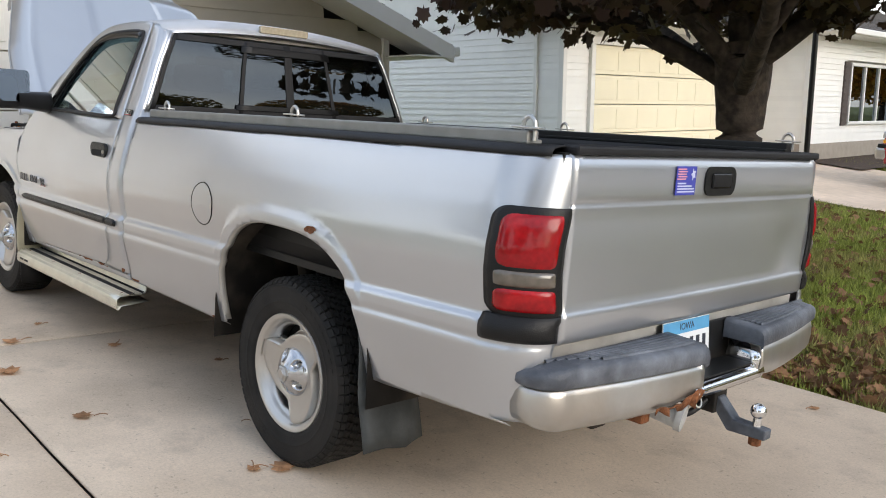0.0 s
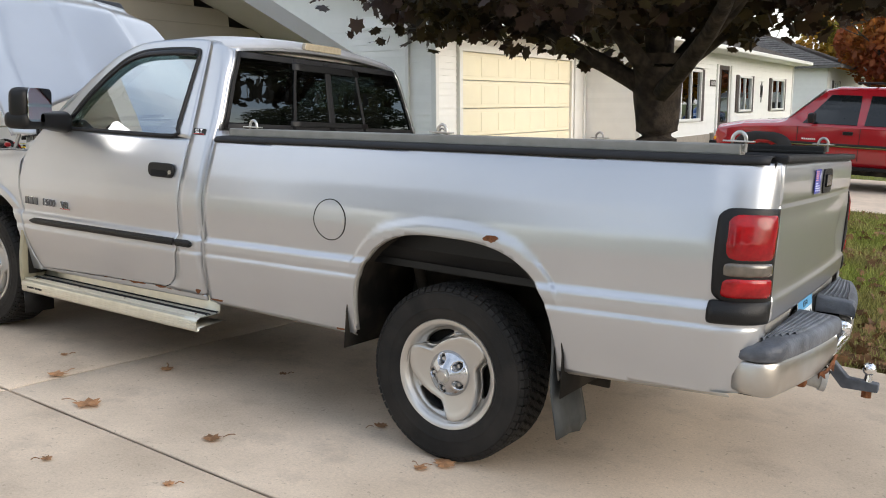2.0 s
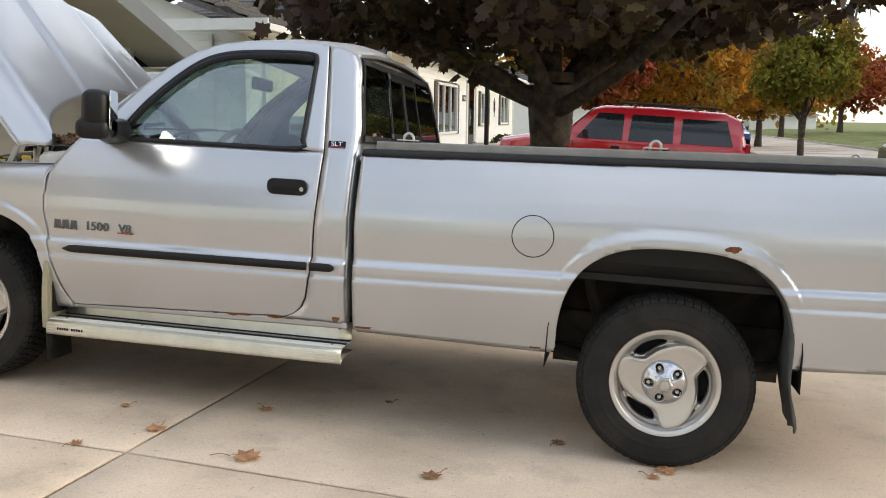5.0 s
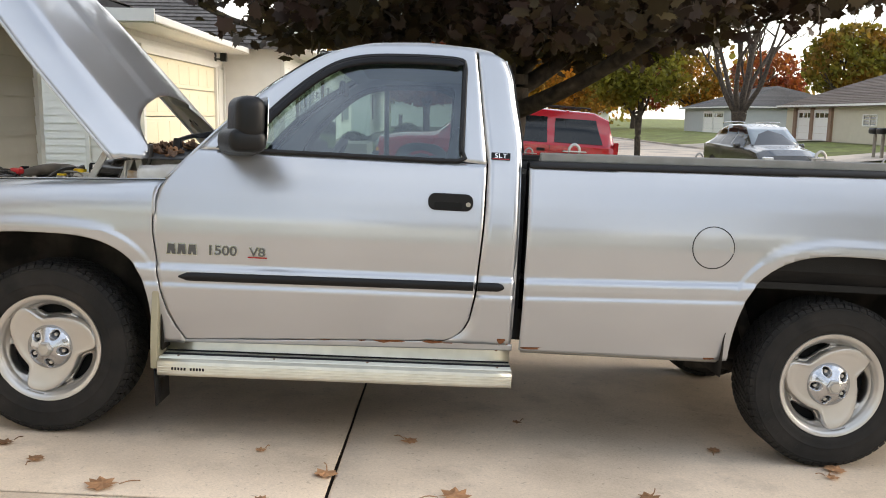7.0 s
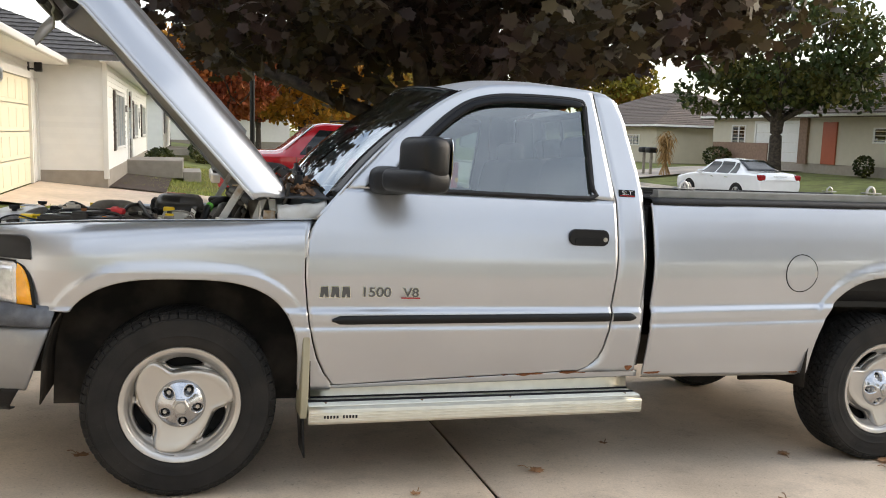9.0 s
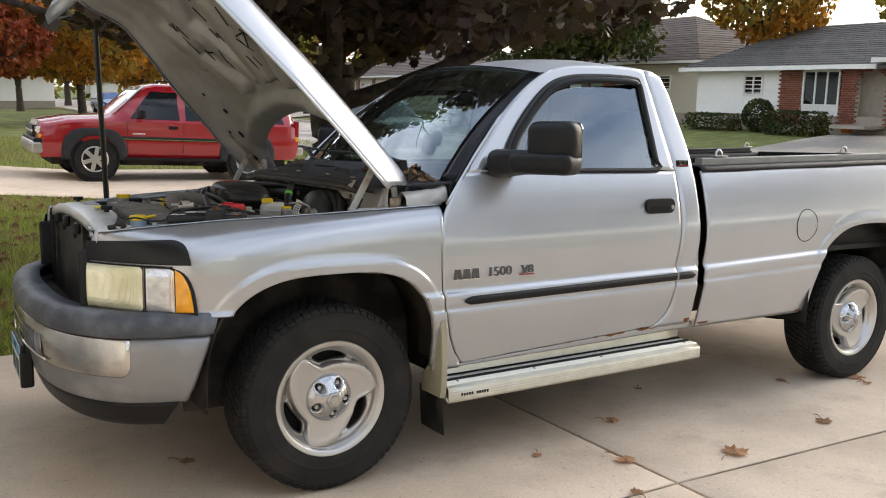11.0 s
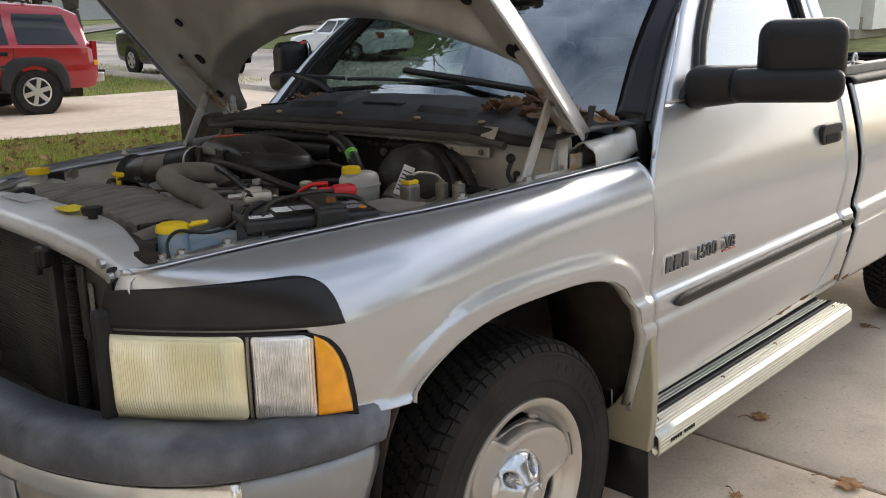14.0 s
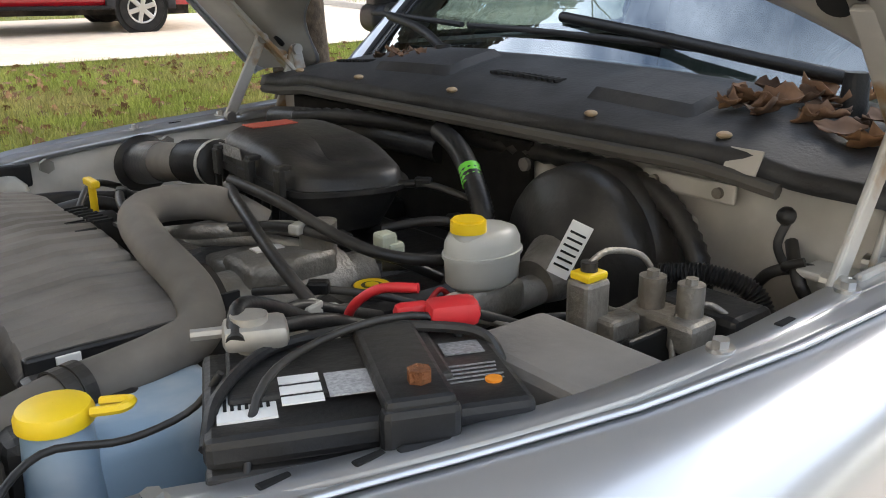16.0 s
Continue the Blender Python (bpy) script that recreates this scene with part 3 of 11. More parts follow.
def truck_side(s):
    side = "driver" if s < 0 else "passenger"
    # bed side with its rounded rear corner
    xs = columns(BED_X0, COR) + corner_columns()
    panel("bed_side", s, xs, bed_low, rail_z, side_rows(0.46, 1.33), bed_plan)
    lip("wheel_lip", s, ARCHES[1], 0.50, 0.48)
    # lower flange along the bed's bottom edge
    for x0, x1 in ((2.04, 2.93), (3.93, 4.55)):
        g = [[(x, s * (half_width(x, bed_low(x)) - 0.005 - d), bed_low(x) + 0.001 - e) for d, e in ((0, 0), (0.03, 0.018))] for x in np.linspace(x0, x1, 13)]
        sheet("pinch_flange", g, SILVER_DULL, truck, thick=0.002)
    # door: lower skin, its columns following the front and rear edges
    def dl(x):
        return interp(x, [(0.60, 0.452), (1.66, 0.498)])

    def door_plan(x, z):
        if x < 0.70:
            f = interp(z, DOOR_F)
            x = f + (x - 0.464) * (0.70 - f) / (0.70 - 0.464)
        elif x > 1.58:
            r = interp(z, DOOR_R) - 0.002
            x = 1.58 + (x - 1.58) * (r - 1.58) / (1.845 - 1.58)
        return x, half_width(x, z)
    xs = list(np.linspace(0.464, 0.70, 14)) + list(np.linspace(0.72, 1.56, 36)) + list(np.linspace(1.58, 1.845, 18))
    door = panel("door", s, xs, dl, lambda x: BELT, sorted(side_rows(0.44, 1.262) + list(np.linspace(0.4405, 0.62, 26))), door_plan)
    # door frame and pillar round the window
    n = 90
    outer = polyline([(0.63, 1.262)] + curve2(A_LINE[2:10] + [(1.74, 1.7665)], 60) + [(1.783, 1.757), (1.802, 1.62), (1.8445, 1.27), (1.8455, 1.262)], n)
    inner = polyline(curve2(WINDOW, 90), n)
    g = [[(o[0] + (i[0] - o[0]) * f, s * half_width(o[0] + (i[0] - o[0]) * f, o[1] + (i[1] - o[1]) * f), o[1] + (i[1] - o[1]) * f) for o, i in zip(outer, inner)] for f in (0, 0.25, 0.5, 0.75, 1)]
    sheet("door_frame", g, SILVER, door, thick=0.02, out=(0, s, 0))
    # rubber window seal
    bm = bmesh.new()
    loop = curve2(WINDOW, 70) + [(1.5, 1.268), (1.2, 1.268), (0.9, 1.268), (0.800, 1.270)]
    tube(bm, [(x, s * (half_width(x, z) + 0.001), z) for x, z in loop], 0.012, n=150, seg=6)
    part("window_seal", bm, BLACK_TRIM, door, smooth=True)
    # glass with its slight inset
    bot = [(x, 1.268) for x in np.linspace(0.800, 1.736, 24)]
    topc = []
    wl = curve2(WINDOW, 200)
    for x, _ in bot:
        zz = [z for a, z in wl if abs(a - x) < 0.012]
        topc.append((x, max(zz) if zz else 1.28))
    g = [[(x, s * (half_width(x, z0 + (z1 - z0) * f) - 0.012), z0 + (z1 - z0) * f) for (x, z0), (_, z1) in zip(bot, topc)] for f in np.linspace(0, 1, 10)]
    gl = sheet("side_window", g, CAR_GLASS, door, "clear greenish side window", out=(0, s, 0))
    gl.visible_shadow = False
    # smoked rain visor along the window's front and top edge
    vis = [p for p in curve2(WINDOW[:-2], 90) if p[1] > 1.30]
    g = [[] for _ in range(5)]
    for k, (x, z) in enumerate(vis):
        xa, za = vis[max(k - 2, 0)]
        xb, zb2 = vis[min(k + 2, len(vis) - 1)]
        d = math.hypot(xb - xa, zb2 - za)
        nx, nz = (zb2 - za) / d, -(xb - xa) / d
        wid = 0.036 * smoothstep(0, 8, k + 1) * smoothstep(len(vis) + 1, len(vis) - 7, k)
        for row, (q, out_) in zip(g, ((-0.14, 0.002), (0.05, 0.012), (0.35, 0.018), (0.7, 0.017), (1.0, 0.012))):
            xx, zz = x + nx * wid * q, z + nz * wid * q
            row.append((xx, s * (half_width(xx, zz) + out_), zz))
    sheet("rain_visor", g, BLACK_GLOSS, door, "glossy black rain visor", thick=0.003, out=(0, s, 0))
    # black corner patch that carries the mirror
    bm = bmesh.new()
    prism(bm, [(0.70, 1.272), (0.80, 1.272), (0.835, 1.335), (0.82, 1.355), (0.755, 1.325)], 0.02 * s, "y", s * 0.872)
    part("mirror_sail", bm, BLACK_PLASTIC, door)
    # cab corner behind the door
    rows = []
    for z in side_rows(0.49, 1.752, 60):
        x0 = interp(z, DOOR_R) + 0.006 - 0.005 * smoothstep(1.26, 1.36, z)
        w0 = half_width(1.9, z)
        top = smoothstep(1.55, 1.76, z)
        xr = back_x(z) - 0.002
        rad = 0.034 + 0.012 * top
        line = [(x0, half_width(x0, z))]
        for f in (0.3, 0.6, 1.0):
            xx = x0 + (xr - rad - x0) * f
            line.append((xx, half_width(xx, z)))
        for k in range(1, 9):
            a = math.pi / 2 * k / 8
            line.append((xr - rad + rad * math.sin(a), w0 - rad + rad * math.cos(a)))
        line.append((xr, w0 - rad - 0.035))
        rows.append([(x, s * y, min(z, interp(x, [(1.78, 1.754), (1.845, 1.752), (1.88, 1.740), (1.925, 1.716)]))) for x, y in line])
    sheet("cab_corner", rows, SILVER, truck, thick=0.012, out=(0, s, 0))
    # sill under the door
    g = []
    for x in np.linspace(0.48, 2.0, 50):
        lo = interp(x, [(0.45, 0.430), (2.0, 0.466)])
        hi = dl(min(max(x, 0.60), 1.66)) - 0.006
        if x > 1.70:
            hi = 0.492
        g.append([(x, s * (half_width(x, max(z, 0.45)) - 0.004 - 0.35 * max(0, 0.45 - z)), z) for z in np.linspace(lo, hi, 6)])
    sheet("rocker_panel", g, SILVER, truck, thick=0.01, out=(0, s, 0))
    # front fender: the flank
    def flo(x):
        if x > 0.40:
            return interp(x, [(0.40, 0.44), (0.56, 0.42)])
        return interp(x, [(-0.600, 0.937), (-0.590, 0.915), (-0.575, 0.85), (-0.557, 0.775), (-0.548, 0.758), (-0.46, 0.755)])
    xs = sorted(set(columns(-0.60, 0.590, 0.02)) | {-0.595, -0.59, -0.585, -0.575, -0.57, -0.565, -0.557, -0.552, -0.548, -0.54})
    gl_ = []
    for x in xs:
        lo = flo(x)
        az = arch_z(x, ARCHES[0])
        if az is not None:
            lo = max(lo, az, 0.755 if x < -0.2 else 0.0)
        elif x > 0.4:
            lo = 0.43
        col = []
        zt = interp(x, FENDER_TOP)
        yin = -interp(x, INNER_EDGE)
        nf = 1 - smoothstep(-0.60, 0.30, x)
        zs = interp(x, [(-0.60, 0.937), (-0.40, 0.966)])
        # the flank's rear edge follows the door
        for z in side_rows(0.43, 0.97, 34):
            zz = min(max(z, lo), max(zs, lo))
            xx = min(x, interp(zz, DOOR_F) - 0.006)
            y = half_width(xx, zz) if xx > -0.20 else half_width(xx, zz) - 0.957 + float(np.interp(-xx, [-a for a, _ in NOSE_PLAN], [b for _, b in NOSE_PLAN]))
            col.append((xx, s * y, zz))
        p0 = Vector(col[-1])
        for k in range(1, 17):
            t = k / 16
            xx = min(x, interp(min(p0.z + (zt - p0.z) * t, 1.13), DOOR_F) - 0.006)
            p2 = Vector((xx, s * yin, zt))
            p1 = Vector((xx, p0.y * 1.005, p0.z + (zt - p0.z) * 0.95)).lerp(Vector((p0.x * 0.7 + p2.x * 0.3, p0.y * 0.85 + p2.y * 0.15, p2.z * 0.97 + 0.03 * p0.z)), nf)
            q = p0 * (1 - t) ** 2 + p1 * 2 * t * (1 - t) + p2 * t * t
            col.append((xx, q.y, q.z))
        gl_.append(col)
    nose = []
    for k in range(1, 25):
        f = k / 24
        cx, cy = -0.60 + (-0.83 + 0.60) * f, 0
        cy = float(np.interp(-cx, [-a for a, _ in NOSE_PLAN], [b for _, b in NOSE_PLAN]))
        col = [(cx, s * cy, 0.937)] * (len(gl_[0]) - 16)
        p0 = Vector((cx, s * cy, 0.937))
        xin = max(cx + 0.02 * smoothstep(0.0, 0.5, f), -0.81)
        p2 = Vector((xin, s * -interp(xin, INNER_EDGE), interp(xin, FENDER_TOP)))
        for j in range(1, 17):
            t = j / 16
            p1 = Vector((p0.x * 0.7 + p2.x * 0.3, p0.y * 0.85 + p2.y * 0.15, p2.z * 0.97 + 0.03 * p0.z))
            col.append(tuple(p0 * (1 - t) ** 2 + p1 * 2 * t * (1 - t) + p2 * t * t))
        nose.append(col)
    sheet("fender", nose[::-1] + gl_, SILVER, truck, thick=0.012, out=(0, s, 0))
    lip("fender_lip", s, ARCHES[0], 0.46, 0.755)


for s in (-1, 1):
    truck_side(s)


# ---- wheels ----
def wheel(x, s):
    """A tyre with tread blocks on a three-slot alloy wheel."""
    m = Matrix.Translation((x, s * 0.785, 0.376)) @ (Matrix.Rotation(radians(90), 4, "X") if s < 0 else Matrix.Rotation(radians(-90), 4, "X"))
    w = new("wheel")
    w.parent = truck
    w.matrix_local = m
    R, H = 0.372, 0.122
    bm = bmesh.new()
    prof = [(0.215, -H * 0.80), (0.25, -H * 0.92), (0.30, -H), (0.335, -H * 0.97), (0.356, -H * 0.86), (R - 0.008, -H * 0.70), (R - 0.008, H * 0.70), (0.358, H * 0.86),
            (0.346, H * 0.95), (0.340, H * 0.985), (0.333, H * 0.975), (0.315, H * 1.0), (0.300, H * 1.005), (0.285, H * 0.99), (0.280, H * 1.005), (0.275, H * 0.985), (0.262, H * 0.97), (0.252, H * 0.965), (0.243, H * 0.94), (0.230, H * 0.86), (0.215, H * 0.80)]
    lathe(bm, prof, 84)
    part("tyre", bm, TYRE, w, smooth=True, sharp=32)
    # tread blocks in five staggered rows, and shoulder lugs
    vs_t, fs_t = [], []

    def block(t, sx, sy, sz):
        st = len(vs_t)
        for dx in (-0.5, 0.5):
            for dy in (-0.5, 0.5):
                for dz in (-0.5, 0.5):
                    k = 0.86 if dx > 0 else 1.0
                    vs_t.append(tuple(t @ Vector((dx * sx, dy * sy * k, dz * sz * k))))
        fs_t.extend(tuple(st + i for i in q) for q in ((4, 6, 7, 5), (0, 1, 3, 2), (0, 4, 5, 1), (2, 3, 7, 6), (0, 2, 6, 4), (1, 5, 7, 3)))
    for row, (z, wd) in enumerate(((-0.074, 0.033), (-0.037, 0.034), (0.0, 0.034), (0.037, 0.034), (0.074, 0.033))):
        for k in range(64):
            a = 2 * math.pi * (k + 0.5 * (row % 2)) / 64
            for half_ in (-1, 1):
                block(Matrix.Rotation(a, 4, "Z") @ Matrix.Translation((R - 0.0045, half_ * 0.004, z + half_ * wd * 0.25)) @ Matrix.Rotation(radians(22 if row in (1, 3) else -16), 4, "X"), 0.011, 0.0305, wd * 0.52)
    for zs in (-1, 1):
        for k in range(64):
            a = 2 * math.pi * k / 64
            sip = 0.0325 if k % 2 else 0.0335
            block(Matrix.Rotation(a, 4, "Z") @ Matrix.Translation((R - 0.0085, 0, zs * 0.0965)) @ Matrix.Rotation(radians(-22 * zs), 4, "Y"), 0.011, sip, 0.017)
            block(Matrix.Rotation(a, 4, "Z") @ Matrix.Translation((R - 0.0195, 0, zs * 0.1095)) @ Matrix.Rotation(radians(-52 * zs), 4, "Y"), 0.010, sip - 0.001, 0.020)
    tagged(mesh_part("tread", vs_t, fs_t, TYRE, w, smooth=False), kind="stuff")
    # raised side lettering, unreadable: short bars round the sidewall
    for start in (0.3, 3.4):
        for k in range(9):
            a = start + k * 0.11
            t = Matrix.Rotation(a, 4, "Z") @ Matrix.Translation((0.308, 0, H * 1.0 + 0.0002))
            bm = bmesh.new()
            box(bm, (0, 0, 0), (0.022, 0.018, 0.002), 0, t)
            part("sidewall_bar", bm, TYRE, w)
    # alloy disc: its rings follow the three blades and the slots under them
    na = 360
    spin = radians(90 if x < 1 else 0)
    verts, faces = [], []

    def sector(a):
        """Angle past the step of one of the three blades, turning clockwise, from 0 to 120 degrees."""
        return math.degrees((spin + radians(34) + (a if s > 0 else -a)) % (2 * math.pi / 3))

    def blade_edge(d):
        """Radius of the raised face at angle d past a step."""
        return sum(w_ * interp((d + o) % 120, [(0, 0.199), (4, 0.180), (8, 0.156), (12, 0.138), (17, 0.128), (22, 0.124), (35, 0.126), (55, 0.139), (72, 0.156), (88, 0.182), (100, 0.196), (112, 0.203), (117, 0.203), (120, 0.199)])
                   for o, w_ in ((-2, 0.15), (-1, 0.2), (0, 0.3), (1, 0.2), (2, 0.15)))

    open_at = []
    for k in range(na):
        a = 2 * math.pi * k / na
        d = sector(a)
        edge = blade_edge(d)
        lo = edge + 0.010
        mid, half = (lo + 0.190) / 2, max(0.003, (0.190 - lo) / 2)
        u = abs((d - 38) / 27)
        reach = half * (1 - u ** 2.6) ** (1 / 2.6) if u < 1 else 0.0
        open_at.append(reach)
        cut = min(max(mid, edge + 0.009), 0.206)
        radii_ = list(np.linspace(0.05, edge - 0.007, 9)) + list(np.linspace(edge - 0.005, edge + 0.004, 7)) + [max(edge + 0.005, cut - reach - 0.005), max(edge + 0.0055, cut - reach)]
        top = min(cut + reach, 0.207)
        radii_ += [top, min(top + 0.004, 0.2075)] + list(np.linspace(min(top + 0.005, 0.208), 0.212, 10))
        for j, r in enumerate(radii_):
            face = 1 - smoothstep(edge - 0.006, edge + 0.005, r)
            zf = interp(r, [(0.05, 0.070), (0.10, 0.072), (0.16, 0.079), (0.20, 0.085), (0.212, 0.092)]) + 0.003 * smoothstep(edge - 0.022, edge - 0.006, r)
            zr = interp(r, [(0.05, 0.045), (0.15, 0.047), (0.185, 0.054), (0.200, 0.070), (0.207, 0.086), (0.212, 0.092)])
            z = zr + (zf - zr) * face
            if reach > 0.002 and j in (17, 18):
                z -= 0.010
            verts.append((r * math.cos(a), r * math.sin(a), z))
    nr = len(verts) // na
    verts = [verts[k * nr + j] for j in range(nr) for k in range(na)]
    for i in range(nr - 1):
        for k in range(na):
            if i == 17 and open_at[k] > 0 and open_at[(k + 1) % na] > 0:
                continue
            faces.append((i * na + k, i * na + (k + 1) % na, (i + 1) * na + (k + 1) % na, (i + 1) * na + k))
    # outer lip
    base = (nr - 1) * na
    lip = [(0.215, 0.098), (0.220, 0.104), (0.227, 0.105), (0.230, 0.099), (0.217, 0.084), (0.205, 0.02), (0.205, -0.1)]
    for r, z in lip:
        st = len(verts)
        for k in range(na):
            a = 2 * math.pi * k / na
            verts.append((r * math.cos(a), r * math.sin(a), z))
        for k in range(na):
            faces.append((base + k, base + (k + 1) % na, st + (k + 1) % na, st + k))
        base = st
    mesh_part("rim", verts, faces, ALLOY, w, thick=0.008, sharp=50)
    # brake drum behind the slots, near-black so its colour carries the slots' shade
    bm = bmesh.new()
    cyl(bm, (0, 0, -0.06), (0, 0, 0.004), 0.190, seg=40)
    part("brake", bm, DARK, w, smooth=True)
    # domed hub cap with five scooped lug recesses round a boss
    nr2, na2 = 26, 120
    lug = radians(62 if x < 1 else 40)
    cv, cf = [], []
    for i in range(nr2):
        r = 0.0005 + 0.1015 * i / (nr2 - 1)
        for k in range(na2):
            a = 2 * math.pi * k / na2
            z = interp(r, [(0.0, 0.132), (0.030, 0.129), (0.036, 0.125), (0.050, 0.118), (0.075, 0.104), (0.090, 0.092), (0.099, 0.076), (0.102, 0.058)])
            d = min(((a - lug - j * 2 * math.pi / 5 + math.pi) % (2 * math.pi) - math.pi for j in range(5)), key=abs)
            q = ((r - 0.066) / 0.021) ** 2 + (r * d / 0.018) ** 2
            z -= 0.030 * (1 - smoothstep(0.45, 1.1, q))
            cv.append((r * math.cos(a), r * math.sin(a), z))
    for i in range(nr2 - 1):
        for k in range(na2):
            cf.append((i * na2 + k, i * na2 + (k + 1) % na2, (i + 1) * na2 + (k + 1) % na2, (i + 1) * na2 + k))
    cap = mesh_part("hub_cap", cv, cf, HUB_CHROME, w, "chrome hub cap")
    for k in range(5):
        a = 2 * math.pi * k / 5 + lug
        bm = bmesh.new()
        cyl(bm, (0.066 * math.cos(a), 0.066 * math.sin(a), 0.060), (0.066 * math.cos(a), 0.066 * math.sin(a), 0.0835), 0.0155, seg=16)
        part("lug_well", bm, DARK, cap)
        bm = bmesh.new()
        cyl(bm, (0.066 * math.cos(a), 0.066 * math.sin(a), 0.07), (0.066 * math.cos(a), 0.066 * math.sin(a), 0.094), 0.0095, 0.008, seg=6)
        part("lug_nut", bm, CHROME_WORN, cap)
    bm = bmesh.new()
    lathe(bm, [(0.034, 0.128), (0.033, 0.136), (0.029, 0.139), (0.0275, 0.137), (0.024, 0.137), (0.022, 0.1395), (0.0005, 0.141)], 6)
    lathe(bm, [(0.020, 0.140), (0.018, 0.1435), (0.0005, 0.144)], 24)
    part("centre_boss", bm, CHROME_WORN, cap, "worn embossed centre disc", smooth=True)
    bm = bmesh.new()
    cyl(bm, (0.165, 0.115, 0.06), (0.170, 0.118, 0.094), 0.004, seg=8)
    part("valve", bm, DARK, w)
    return w


for s in (-1, 1):
    wheel(0.0, s)
    wheel(WB, s)

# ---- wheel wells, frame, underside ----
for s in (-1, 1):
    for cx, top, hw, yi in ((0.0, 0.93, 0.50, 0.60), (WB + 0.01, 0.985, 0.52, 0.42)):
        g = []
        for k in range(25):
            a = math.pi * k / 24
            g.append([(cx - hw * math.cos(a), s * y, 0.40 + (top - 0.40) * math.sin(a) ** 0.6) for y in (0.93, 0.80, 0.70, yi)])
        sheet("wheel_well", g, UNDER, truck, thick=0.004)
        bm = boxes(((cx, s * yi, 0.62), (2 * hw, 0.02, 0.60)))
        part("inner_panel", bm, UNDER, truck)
for s in (-1, 1):
    bm = boxes(((1.95, s * 0.42, 0.50), (5.2, 0.08, 0.16), 0.01))
    part("frame_rail", bm, UNDER, truck)
bm = bmesh.new()
cyl(bm, (WB, -0.75, 0.376), (WB, 0.75, 0.376), 0.045)
bmesh.ops.create_uvsphere(bm, u_segments=16, v_segments=10, radius=0.14, matrix=Matrix.Translation((WB, 0, 0.376)))
part("rear_axle", bm, UNDER, truck, smooth=True)
bm = bmesh.new()
cyl(bm, (0, -0.75, 0.376), (0, 0.75, 0.376), 0.05)
part("front_axle", bm, UNDER, truck, smooth=True)
for s in (-1, 1):
    tubes("leaf_spring", UNDER, truck, ([(2.75, s * 0.52, 0.44), (WB, s * 0.52, 0.33), (4.1, s * 0.52, 0.46)], 0.03))
    tubes("shock_absorber", UNDER, truck, ([(3.18, s * 0.60, 0.40), (3.05, s * 0.60, 0.78)], 0.028))
part("floor_pan", boxes(((1.25, 0, 0.47), (1.5, 1.6, 0.05))), UNDER, truck)
part("fuel_tank", boxes(((2.45, -0.12, 0.52), (0.9, 0.42, 0.26), 0.05)), UNDER, truck)
tubes("exhaust", UNDER, truck, ([(0.6, 0.25, 0.38), (2.0, 0.3, 0.36), (3.0, 0.3, 0.42), (3.5, 0.45, 0.5), (4.2, 0.6, 0.42)], 0.032))
# near-black blocks behind the doors and cab, added to shade the panel gaps
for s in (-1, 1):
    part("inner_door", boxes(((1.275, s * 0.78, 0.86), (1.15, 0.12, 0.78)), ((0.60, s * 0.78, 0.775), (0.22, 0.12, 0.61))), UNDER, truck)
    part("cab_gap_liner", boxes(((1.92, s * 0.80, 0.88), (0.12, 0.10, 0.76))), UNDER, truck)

# near-black fill put in as the shade between cab and bed
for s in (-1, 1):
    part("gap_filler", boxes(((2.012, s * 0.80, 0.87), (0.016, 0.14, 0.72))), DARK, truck)

